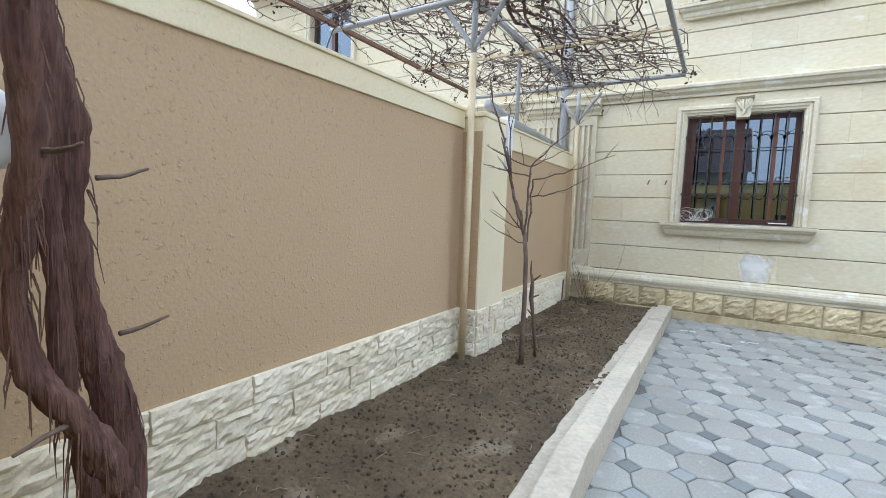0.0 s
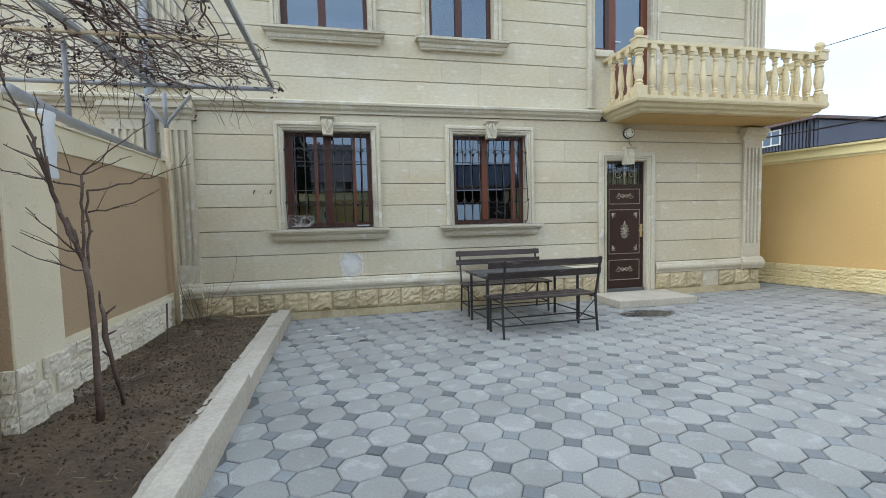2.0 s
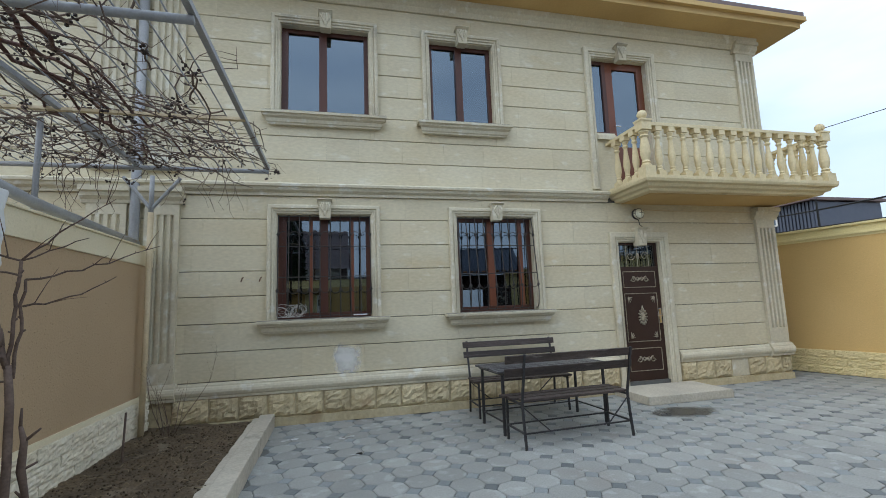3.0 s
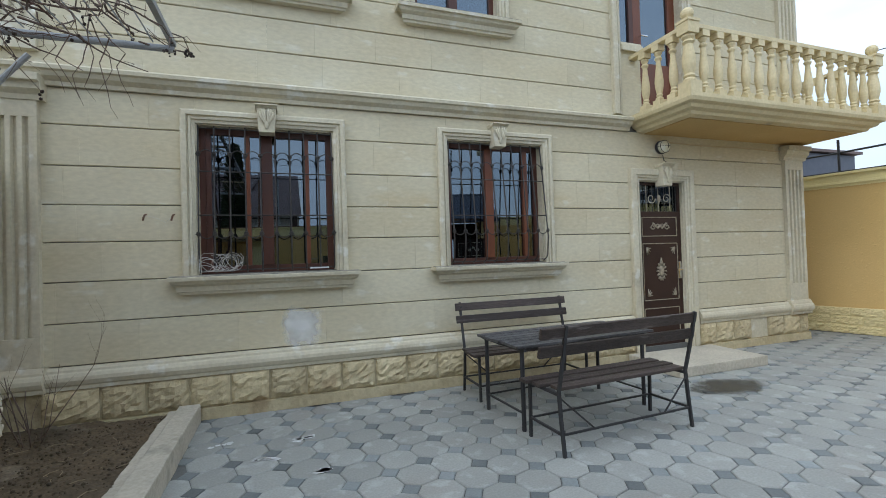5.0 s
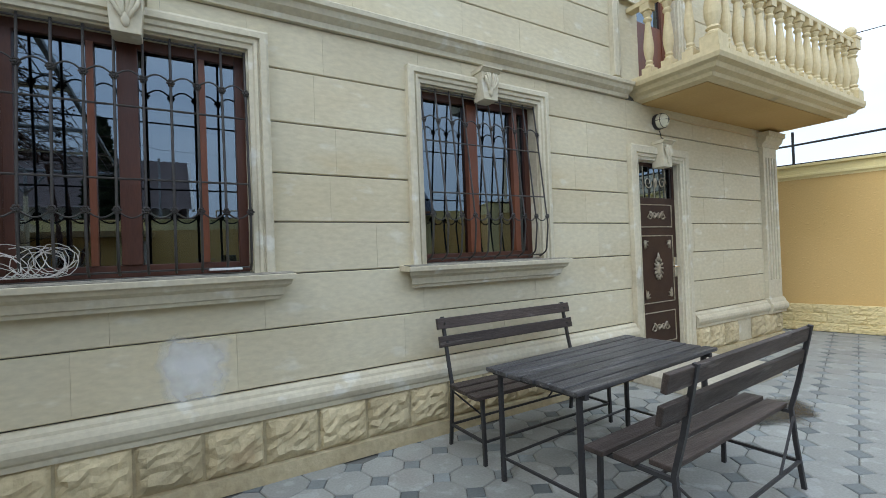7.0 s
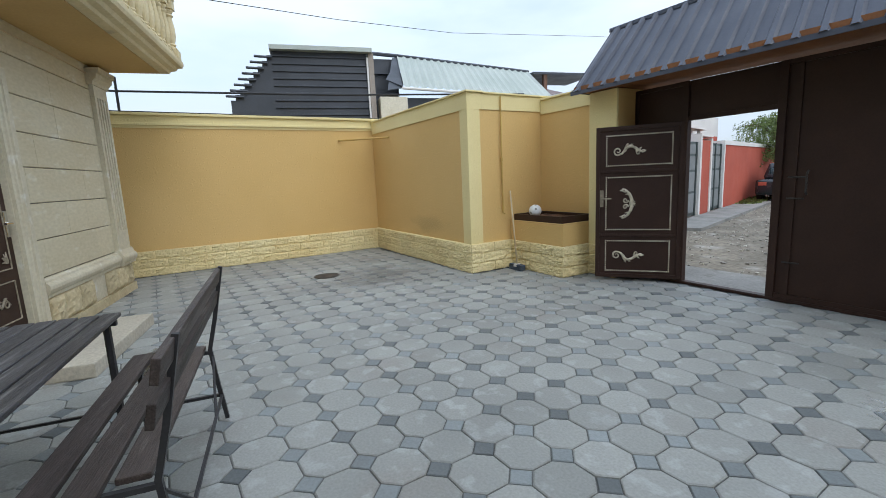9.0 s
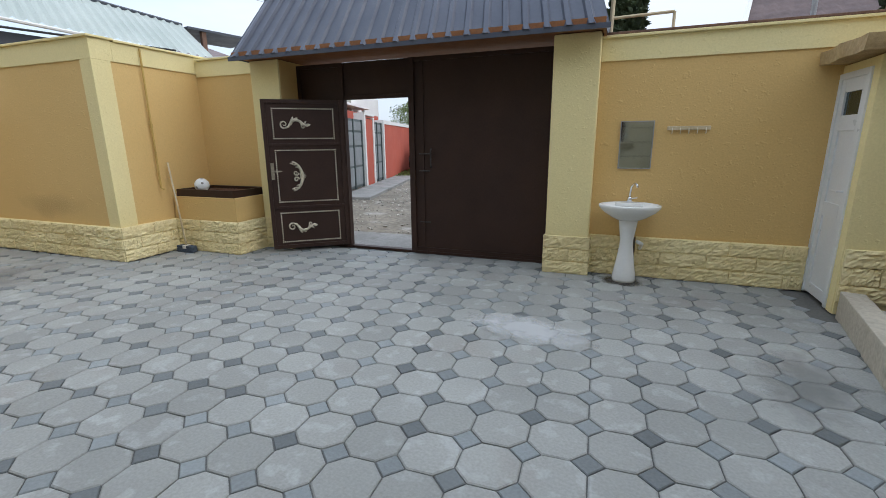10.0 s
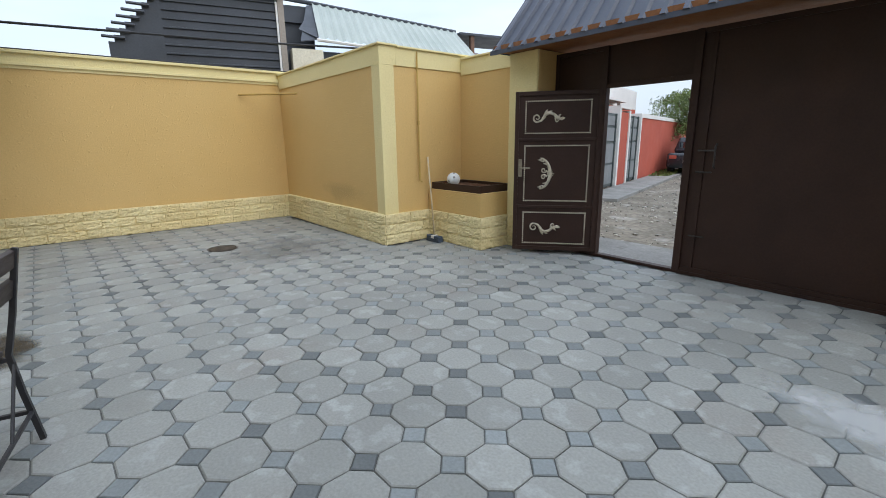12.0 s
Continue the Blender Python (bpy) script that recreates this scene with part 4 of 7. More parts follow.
part("stone_backing", B((5.645, 9.02, -6.3, -6.18, 0, 0.41), (5.645, 5.7, -7.6, -6.3, 0, 0.41), (4.6, 5.645, -7.6, -7.51, 0, 0.41)), YELLOWCREAM, wg)
stones(wg, (9.02, -6.18), (5.64, -6.18), 0.0, 3, YELLOWSTONE, seed=6)
stones(wg, (5.643, -6.17), (5.643, -6.92), 0.0, 3, YELLOWSTONE, seed=7)

# raised box beside the gate
bx = thing("brick_hearth", YARD, "ochre rendered open-topped box with a dark steel rim and stone foot", "outdoor hearth")
part("body", B((4.615, 4.68, -7.5, -6.905, 0, 0.70), (4.68, 5.64, -6.97, -6.905, 0, 0.70), (5.58, 5.64, -7.5, -6.97, 0, 0.70), (4.68, 5.58, -7.5, -6.97, 0, 0.5)), OCHRE, bx)
stones(bx, (5.64, -6.9), (4.60, -6.9), 0.0, 3, YELLOWSTONE, seed=8)
stones(bx, (4.605, -6.885), (4.605, -7.36), 0.0, 3, YELLOWSTONE, length=0.25, seed=9)
part("rim", B((4.66, 4.685, -7.5, -6.93, 0.68, 0.79), (4.685, 5.6, -6.955, -6.93, 0.68, 0.79), (4.685, 5.6, -7.5, -7.475, 0.68, 0.79), (5.575, 5.6, -7.475, -6.955, 0.68, 0.79)), BROWNMETAL, bx)
part("grate", B(*[(4.7 + i * 0.06, 4.72 + i * 0.06, -7.47, -6.96, 0.745, 0.755) for i in range(14)]), RUST, bx)
ball = thing("ball", YARD @ pose(5.26, -7.03, 0.755), "white ball with faded dark patches on the steel rim", "ball")
bm = bmesh.new()
bmesh.ops.create_icosphere(bm, subdivisions=3, radius=0.088, matrix=Matrix.Translation((0, 0, 0.085)))
part("shell", bm, PLASTIC, ball, smooth=True)
for d in ((-0.75, 0.55, 0.35), (0.5, 0.55, 0.75), (-0.05, 0.95, -0.25), (-0.3, 0.2, 0.95)):
    q = Vector(d).normalized()
    bm = bmesh.new()
    side = q.orthogonal().normalized()
    up = q.cross(side)
    rim = [bm.verts.new(Vector((0, 0, 0.085)) + (q + (side * math.cos(k * math.tau / 5) + up * math.sin(k * math.tau / 5)) * 0.20).normalized() * 0.0895) for k in range(5)]
    tip = bm.verts.new(Vector((0, 0, 0.085)) + q * 0.0905)
    for k in range(5):
        bm.faces.new((rim[k], rim[(k + 1) % 5], tip))
    part("patch", bm, GREYCEMENT, ball, "faded grey-brown patch")

# gate piers and the wall with the wash basin
for u0, u1, name in ((0.505, 0.935, "gate_pier"), (4.185, 4.61, "gate_pier")):
    g = thing(name, YARD, "square yellow-cream rendered gate pier on a stone base", "pillar", "gate piers", "structure")
    part("shaft", B((u0, u1, -7.95, -7.375, 0, 2.335), bevel=0.012), YELLOWCREAM, g)
    if u0 > 3:
        part("inner_face", B((u0 - 0.004, u0 + 0.01, -7.93, -7.40, 0.0, 2.33)), OCHRE, g)
    stones(g, (u1 + 0.02, -7.375), (u0 - 0.02, -7.375), 0.0, 3, YELLOWSTONE, 0.135, 0.48, 0.03, 10)
    stones(g, (u0 - 0.005, -7.36), (u0 - 0.005, -7.62), 0.0, 3, YELLOWSTONE, 0.135, 0.26, 0.02, 11)
    stones(g, (u1 + 0.005, -7.62), (u1 + 0.005, -7.36), 0.0, 3, YELLOWSTONE, 0.135, 0.26, 0.02, 12)
wb = thing("wall_gate", YARD, "ochre rendered wall with a yellow-cream band and stone foot", "wall", kind="structure")
part("render", B((-3.6, 0.505, -7.76, -7.535, 0, 2.09)), OCHRE, wb)
part("top_band", B((-3.6, 0.505, -7.77, -7.522, 2.09, 2.29)), YELLOWCREAM, wb)
part("coping", B((-3.6, 0.53, -7.79, -7.495, 2.291, 2.315), bevel=0.004), YELLOWCREAM, wb)
part("coping_strip", B((-3.6, 0.55, -7.70, -7.50, 2.316, 2.34), bevel=0.006), RUST, wb, "dark red metal strip")
part("stone_backing", B((0.23, 0.5, -7.6, -7.51, 0, 0.41), (-1.38, 0.05, -7.6, -7.51, 0, 0.41)), YELLOWCREAM, wb)
stones(wb, (0.49, -7.512), (0.23, -7.512), 0.0, 3, YELLOWSTONE, length=0.27, seed=13)
stones(wb, (0.05, -7.512), (-1.38, -7.512), 0.0, 3, YELLOWSTONE, seed=14)

# outhouse in the corner
wc = thing("outhouse", YARD, "small ochre and cream outhouse under a rough concrete slab", "outhouse", kind="structure")
part("front_wall", B((-3.05, -1.41, -7.08, -6.93, 0, 1.94)), OCHRE, wc)
part("corner_strip", B((-1.72, -1.405, -7.0, -6.922, 0.1, 1.935), (-1.45, -1.392, -7.02, -6.923, 0, 1.935), bevel=0.006), YELLOWCREAM, wc)
part("lintel", B((-1.55, -1.40, -7.535, -7.02, 1.87, 1.935)), YELLOWCREAM, wc)
part("stone_backing", B((-3.05, -1.40, -6.95, -6.91, 0, 0.53)), YELLOWCREAM, wc)
stones(wc, (-1.40, -6.905), (-3.02, -6.905), 0.11, 3, YELLOWSTONE, 0.142, seed=15)
bm = B((-3.2, -1.22, -7.535, -6.76, 1.945, 2.05))
bmesh.ops.subdivide_edges(bm, edges=bm.edges, cuts=7, use_grid_fill=True)
for v in bm.verts:
    v.co += Vector((noise.noise(v.co * 5), noise.noise(v.co * 5 + Vector((9, 0, 0))), 0.6 * noise.noise(v.co * 4 + Vector((0, 9, 0))))) * 0.022
    v.co.y = max(v.co.y, -7.53)
part("roof_slab", bm, material("rough_ochre_concrete", (0.40, 0.29, 0.14), (0.32, 0.22, 0.11), coarse=4, fine=30, rough=0.9, bump=0.6, grain=0.15), wc, "crumbling ochre concrete slab")
wd = thing("door_3", YARD, "white plastic outhouse door with a small window", "door", kind="structure")
part("door_frame", B((-1.44, -1.38, -7.53, -7.48, 0.01, 1.87), (-1.44, -1.38, -7.06, -7.02, 0.01, 1.87), (-1.44, -1.38, -7.48, -7.06, 1.82, 1.87), bevel=0.004), PLASTIC, wd)
part("door_leaf", B((-1.42, -1.39, -7.48, -7.06, 0.03, 0.12), (-1.42, -1.39, -7.48, -7.41, 0.12, 1.82), (-1.42, -1.39, -7.13, -7.06, 0.12, 1.82), (-1.42, -1.39, -7.41, -7.13, 0.72, 0.84), (-1.42, -1.39, -7.41, -7.13, 1.42, 1.54), (-1.42, -1.39, -7.41, -7.13, 1.72, 1.82), bevel=0.003), PLASTIC, wd)
part("panel", B((-1.415, -1.402, -7.41, -7.13, 0.12, 0.72), (-1.415, -1.402, -7.41, -7.13, 0.84, 1.42)), PLASTIC, wd)
part("pane", B((-1.412, -1.406, -7.41, -7.13, 1.54, 1.72)), PANE, wd)
part("handle", tube([(-1.39, -7.11, 0.95), (-1.35, -7.11, 0.95), (-1.35, -7.21, 0.95)], 0.009, 8), PLASTIC, wd)

# gate
gate = thing("gate", YARD, "dark brown sheet-steel double gate with an open wicket", "gate", kind="structure")
part("fixed_leaf", B((0.94, 2.56, -7.745, -7.73, 0.035, 2.30), (3.56, 4.18, -7.745, -7.73, 0.035, 2.30), (2.62, 3.50, -7.745, -7.73, 1.87, 2.30)), BROWNMETAL, gate)
part("post", B((2.555, 2.625, -7.775, -7.70, 0.03, 2.30), bevel=0.004), BROWNMETAL, gate)
part("post", B((3.50, 3.565, -7.775, -7.70, 0.03, 2.30), bevel=0.004), BROWNMETAL, gate)
part("stile", B((0.94, 0.985, -7.77, -7.71, 0.03, 2.30), (4.135, 4.18, -7.77, -7.71, 0.03, 2.30), (2.44, 2.47, -7.755, -7.715, 0.03, 2.30), bevel=0.003), BROWNMETAL, gate)
part("rail", B((0.985, 2.555, -7.77, -7.71, 0.03, 0.075), (0.985, 2.555, -7.77, -7.71, 2.255, 2.30), (2.625, 3.50, -7.77, -7.71, 1.87, 1.915), (3.565, 4.135, -7.77, -7.71, 2.255, 2.30), bevel=0.003), BROWNMETAL, gate)
part("threshold", B((0.94, 4.18, -7.78, -7.70, 0.0, 0.03)), BROWNMETAL, gate)
bm = bmesh.new()
for z in (0.4, 1.02, 1.22):
    tube([(2.50, -7.70, z), (2.36, -7.70, z)], 0.008, 6, bm)
tube([(2.34, -7.70, 1.28), (2.34, -7.67, 1.26), (2.34, -7.67, 1.08), (2.34, -7.70, 1.06)], 0.009, 6, bm)
part("bolt_handle", bm, IRON, gate)
ang = math.degrees(math.atan2(0.59, 0.745))
leaf = thing("gate_wicket", YARD @ pose(3.535, -7.715, 0, 0, 0, ang), "open dark brown steel wicket with silver scrolls and beaded panels", "gate")
part("sheet", B((0.03, 0.93, -0.012, 0.004, 0.05, 1.86)), BROWNMETAL, leaf)
part("leaf_frame", B((0, 0.045, -0.025, 0.02, 0.045, 1.865), (0.905, 0.95, -0.025, 0.02, 0.045, 1.865), (0.045, 0.905, -0.025, 0.02, 0.045, 0.09), (0.045, 0.905, -0.025, 0.02, 1.82, 1.865), (0.045, 0.905, -0.02, 0.018, 0.555, 0.585), (0.045, 0.905, -0.02, 0.018, 1.325, 1.355), bevel=0.004), BROWNMETAL, leaf)
for z0, z1, up in ((0.13, 0.50, False), (0.64, 1.27, True), (1.41, 1.76, False)):
    bm = bmesh.new()
    for a, b in (((0.12, z0), (0.83, z0)), ((0.83, z0), (0.83, z1)), ((0.83, z1), (0.12, z1)), ((0.12, z1), (0.12, z0))):
        n = max(int(math.hypot(b[0] - a[0], b[1] - a[1]) / 0.022), 2)
        for i in range(n):
            f = i / n
            bmesh.ops.create_cube(bm, size=0.014, matrix=Matrix.Translation((a[0] + (b[0] - a[0]) * f, 0.008, a[1] + (b[1] - a[1]) * f)))
    part("panel_bead", bm, SILVER, leaf)
    part("scrollwork", crescent_leaf(0.61, 0.014, (z0 + z1) / 2, 0.36, 0.010) if up else scroll_leaf(0.575, 0.014, (z0 + z1) / 2, 0.36, -1 if z0 < 1 else 1, 0.010), SILVER, leaf, smooth=True)
part("handle", tube([(0.88, 0.02, 1.02), (0.88, 0.055, 1.02), (0.77, 0.055, 1.02)], 0.009, 8), AGEDBRONZE, leaf)
part("lock_plate", B((0.86, 0.90, 0.019, 0.026, 0.92, 1.12), bevel=0.003), AGEDBRONZE, leaf)

# canopy over the gate
roof = thing("gate_canopy", YARD, "steep dark blue ribbed sheet-metal canopy over the gate", "roof", kind="structure")
EV, EZ, RV, RZ = -7.13, 2.335, -7.62, 3.08


def ribbed(u0, u1, edge, ridge, pitch, high, mat, parent, name="sheet", hip=0.0):
    """Ribbed sheet from the eave line (v, z) to the ridge line; ribs run up the slope."""
    bm = bmesh.new()
    us, hs, u = [], [], u0
    while u < u1 - pitch * 0.5:
        for f, h in ((0, 0), (0.55, 0), (0.66, high), (0.89, high)):
            us.append(u + f * pitch)
            hs.append(h)
        u += pitch
    us.append(u1)
    hs.append(0)
    slope = Vector((0, ridge[0] - edge[0], ridge[1] - edge[1])).normalized()
    n = Vector((0, -slope.z, slope.y)) if slope.y > 0 else Vector((0, slope.z, -slope.y))
    mid = (u0 + u1) / 2
    low, up = [], []
    for x, h in zip(us, hs):
        low.append(bm.verts.new(Vector((x, *edge)) + n * h))
        xr = mid + (x - mid) * (1 - hip / (u1 - u0) * 2)
        up.append(bm.verts.new(Vector((xr, *ridge)) + n * h))
    for i in range(len(us) - 1):
        bm.faces.new((low[i], low[i + 1], up[i + 1], up[i]))
    return part(name, bm, mat, parent)


ribbed(0.44, 4.68, (EV, EZ), (RV, RZ), 0.19, 0.028, BLUEROOF, roof, "front_sheet", 0.22)
part("side_sheet", slab_of([(4.68, EV), (4.68, -8.2), (4.46, -8.0), (4.46, RV)], 0, 0.01), BLUEROOF, roof)
side = roof.children[-1]
for v in side.data.vertices:
    f = (4.68 - v.co.x) / 0.22
    v.co.z += EZ + f * (RZ - EZ)
part("side_sheet", slab_of([(0.44, EV), (0.44, -8.2), (0.66, -8.0), (0.66, RV)], 0, 0.01), BLUEROOF, roof)
for v in roof.children[-1].data.vertices:
    f = (v.co.x - 0.44) / 0.22
    v.co.z += EZ + f * (RZ - EZ)
part("ridge_cap", B((0.62, 4.50, -8.02, -7.6, RZ - 0.02, RZ + 0.03), bevel=0.01), BLUEROOF, roof)
part("eave_board", B((0.47, 4.65, -7.165, -7.14, 2.31, 2.40), (0.47, 4.65, -7.95, -7.165, 2.342, 2.36), (0.47, 0.49, -7.95, -7.165, 2.31, 2.342)), ORANGEWOOD, roof, "orange-brown eave board")
part("eave_drip", B((0.43, 4.69, EV - 0.004, EV + 0.008, EZ - 0.03, EZ + 0.015)), BLUEROOF, roof)

# ---------------------------------------------------------------- flower bed
kerb = thing("kerb", pose(0, 0, 0), "rough cast concrete kerb edging the flower bed", "kerb", kind="structure")


def kerb_bend(y):
    """The kerb swings out towards the outhouse."""
    return max(0.0, -4.7 - y) * 0.066


def rough_bar(x0, x1, y0, y1, z0, z1, seed, amp=0.006):
    bm = B((x0, x1, y0, y1, z0, z1), bevel=0.012)
    n = max(int((y1 - y0) / 0.08), 2)
    for i in range(1, n):
        y = y0 + (y1 - y0) * i / n
        bmesh.ops.bisect_plane(bm, geom=bm.verts[:] + bm.edges[:] + bm.faces[:], plane_co=(0, y, 0), plane_no=(0, 1, 0))
    for v in bm.verts:
        v.co.x += amp * noise.noise(Vector((v.co.z * 7, v.co.y * 6, seed))) + kerb_bend(v.co.y)
        if v.co.z > z0 + 0.03:
            v.co.z += amp * noise.noise(Vector((v.co.x * 9, v.co.y * 7, seed + 5)))
    return bm


part("kerb_run", rough_bar(-0.03, 0.14, -3.0, -0.08, -0.02, 0.16, 1), CONCRETE, kerb)
part("kerb_run", rough_bar(-0.005, 0.148, -7.0, -2.995, -0.02, 0.21, 2), CONCRETE, kerb)
part("mortar_fillet", rough_bar(-0.11, 0.005, -6.9, -0.1, -0.02, 0.13, 3, 0.02), CONCRETE, kerb)

bm = bmesh.new()
nx, ny = 58, 300
gx = [-1.32 + 1.30 * i / nx for i in range(nx + 1)]
gy = [-6.98 + 6.93 * j / ny for j in range(ny + 1)]
grid = []
for x in gx:
    col = []
    for y in gy:
        p = Vector((x, y, 0))
        z = 0.105 + 0.03 * noise.noise(p * 1.3) + 0.018 * noise.noise(p * 5) + 0.022 * abs(noise.noise(p * 13)) + 0.013 * noise.noise(p * 27)
        col.append(bm.verts.new((x + kerb_bend(y) * (x + 1.32) / 1.3, y, z)))
    grid.append(col)
for i in range(nx):
    for j in range(ny):
        bm.faces.new((grid[i][j], grid[i + 1][j], grid[i + 1][j + 1], grid[i][j + 1]))
soil = single("flower_bed", bm, SOIL, "turned brown garden soil in the flower bed", "soil", kind="structure", smooth=True)


def soil_height(x, y):
    p = Vector((x, y, 0))
    return 0.105 + 0.03 * noise.noise(p * 1.3) + 0.018 * noise.noise(p * 5) + 0.022 * abs(noise.noise(p * 13)) + 0.013 * noise.noise(p * 27)


rs = random.Random(11)
bm = bmesh.new()
for _ in range(5200):
    x, y = rs.uniform(-1.24, -0.08), rs.uniform(-6.7, -0.15)
    r = rs.choice((0.003, 0.004, 0.005, 0.006, 0.008, 0.010, 0.013))
    m = Matrix.Translation((x, y, soil_height(x, y) + r * 0.3)) @ Euler((rs.uniform(0, 6), rs.uniform(0, 6), 0)).to_matrix().to_4x4() @ Matrix.Diagonal((1, rs.uniform(0.6, 1.1), rs.uniform(0.5, 0.9), 1))
    pebble(bm, r, m)
single("soil_clods", bm, DARKSOIL, "loose clods and crumbs of earth on the bed", "soil clods", kind="stuff")
bm = bmesh.new()
for _ in range(170):
    x, y = rs.uniform(-1.24, -0.1), rs.uniform(-6.7, -0.15)
    a, ln = rs.uniform(0, 6.28), rs.uniform(0.03, 0.11)
    z = soil_height(x, y) + 0.012
    tube([(x, y, z), (x + ln * 0.5 * math.cos(a), y + ln * 0.5 * math.sin(a), z + rs.uniform(0, 0.02)), (x + ln * math.cos(a + 0.3), y + ln * math.sin(a + 0.3), z)], 0.002, 4, bm)
single("dry_litter", bm, material("dry_straw", (0.30, 0.24, 0.15), fine=60, rough=0.9, bump=0.0), "dry twigs and straw strewn on the soil", "litter", kind="stuff")


def branchy(parent_bm, p, d, length, radius, depth, r, spread=0.7, up=0.15, shorten=0.72, seg=4):
    """A crooked limb that forks; tapering tubes in one bmesh."""
    pts, rad = [Vector(p)], [radius]
    q, dd = Vector(p), Vector(d).normalized()
    for i in range(seg):
        dd = (dd + Vector((r.uniform(-1, 1), r.uniform(-1, 1), r.uniform(-1, 1))) * 0.16 + Vector((0, 0, up * 0.3))).normalized()
        q = q + dd * (length / seg)
        pts.append(q.copy())
        rad.append(radius * (1 - 0.5 * (i + 1) / seg))
    tube(pts, rad, 6 if radius > 0.006 else 4, parent_bm)
    if depth > 0:
        for _ in range(r.choice((2, 2, 3))):
            k = r.randrange(1, len(pts))
            nd = (dd + Vector((r.uniform(-1, 1), r.uniform(-1, 1), r.uniform(-0.3, 0.8))) * spread).normalized()
            branchy(parent_bm, pts[k], nd, length * shorten * r.uniform(0.7, 1.1), rad[k] * 0.62, depth - 1, r, spread, up, shorten, seg)


sap = thing("young_tree", pose(-0.715, -3.41, 0.08), "thin bare young tree planted in the flower bed", "tree")
tr = random.Random(21)
part("trunk", tube([(0, 0, -0.03), (-0.002, 0.0, 0.3), (0.0, 0.0, 0.62), (-0.008, 0.0, 0.92), (-0.03, 0.0, 1.12)], [0.027, 0.022, 0.02, 0.019, 0.017], 8), TWIG, sap, smooth=True)


def limb(p, q, r0, r1, sag, twigs=0):
    """A crooked tapering branch from p to q that sags or arches, with buds and short side twigs."""
    bm = bmesh.new()
    p, q = Vector(p), Vector(q)
    n = max(int((q - p).length / 0.06), 4)
    pts = []
    for i in range(n + 1):
        f = i / n
        w = Vector((tr.uniform(-1, 1), tr.uniform(-1, 1), tr.uniform(-1, 1))) * (0.008 if 0 < i < n else 0)
        pts.append(p.lerp(q, f) + Vector((0, 0, -sag * 4 * f * (1 - f))) + w)
    tube(pts, [r0 + (r1 - r0) * i / n for i in range(n + 1)], 6, bm)
    for i in range(1, n):
        d = Vector((tr.uniform(-1, 1), tr.uniform(-1, 1), tr.uniform(-0.2, 1))).normalized()
        tube([pts[i], pts[i] + d * (r0 + 0.010)], [r1 * 1.2, r1 * 0.6], 4, bm)
    for _ in range(twigs):
        k = tr.randrange(1, n)
        d = ((q - p).normalized() + Vector((tr.uniform(-1, 1), tr.uniform(-1, 1), tr.uniform(-0.2, 1))) * 0.8).normalized()
        ln = tr.uniform(0.08, 0.24)
        tube([pts[k], pts[k] + d * ln * 0.5 + Vector((0, 0, 0.008)), pts[k] + d * ln], [r1 * 1.3, r1, r1 * 0.5], 4, bm)
    part("branch", bm, TWIG, sap, smooth=True)


TOP = (-0.008, 0.0, 1.66)
for p, q, r0, r1, sag, twigs in (
        ((-0.03, 0, 1.10), (-0.14, -0.03, 1.48), 0.016, 0.013, 0.01, 2),
        ((-0.14, -0.03, 1.48), (-0.24, -0.07, 1.93), 0.013, 0.009, -0.01, 3),
        ((-0.24, -0.07, 1.93), (-0.36, -0.10, 2.30), 0.009, 0.004, 0.0, 3),
        ((-0.16, -0.03, 1.52), (-0.17, -0.12, 2.15), 0.008, 0.003, 0.02, 3),
        ((-0.03, 0, 1.10), TOP, 0.010, 0.008, 0.0, 0),
        ((-0.01, 0.01, 1.05), (0.012, 0.01, 1.56), 0.009, 0.007, 0.01, 0),
        (TOP, (-0.43, -0.06, 1.88), 0.006, 0.0025, 0.02, 2),
        ((0.0, 0.0, 1.58), (-0.44, -0.10, 1.71), 0.006, 0.0025, 0.015, 2),
        (TOP, (0.38, 0.08, 2.02), 0.006, 0.0022, -0.015, 3),
        (TOP, (0.24, 0.12, 1.80), 0.005, 0.002, 0.0, 1),
        ((0.012, 0.01, 1.56), (0.63, 0.04, 1.74), 0.006, 0.002, 0.02, 3),
        ((0.01, 0.01, 1.42), (0.47, -0.08, 1.56), 0.006, 0.002, 0.03, 2),
        ((-0.02, 0, 1.04), (-0.36, -0.10, 1.22), 0.006, 0.0022, 0.03, 2),
        ((-0.05, 0, 1.14), (-0.36, 0.05, 1.46), 0.006, 0.0022, 0.01, 3),
        ((-0.05, 0, 1.16), (-0.30, -0.12, 1.30), 0.005, 0.002, 0.02, 1)):
    limb(p, q, r0, r1, sag, twigs)
stub = thing("cut_shoot", pose(-0.70, -3.12, 0.09), "gnarled cut side shoot beside the young tree", "shoot")
knots = [(0.0, 0, -0.03), (0.015, -0.06, 0.12), (0.03, -0.15, 0.26), (0.04, -0.22, 0.42), (0.03, -0.26, 0.58), (0.035, -0.26, 0.72), (0.02, -0.27, 0.80)]
part("stem", tube(knots, [0.013, 0.014, 0.017, 0.014, 0.020, 0.016, 0.009], 8), TWIG, stub, smooth=True)
for k, d in ((3, (-0.05, 0, 0.05)), (4, (0.06, 0.02, 0.03)), (5, (0.07, 0.0, 0.06)), (6, (0.0, 0.0, 0.09)), (2, (0.07, 0.03, 0.10))):
    p = Vector(knots[k])
    part("spur", tube([p, p + Vector(d) * 0.6, p + Vector(d)], [0.008, 0.007, 0.005], 6), TWIG, stub, smooth=True)
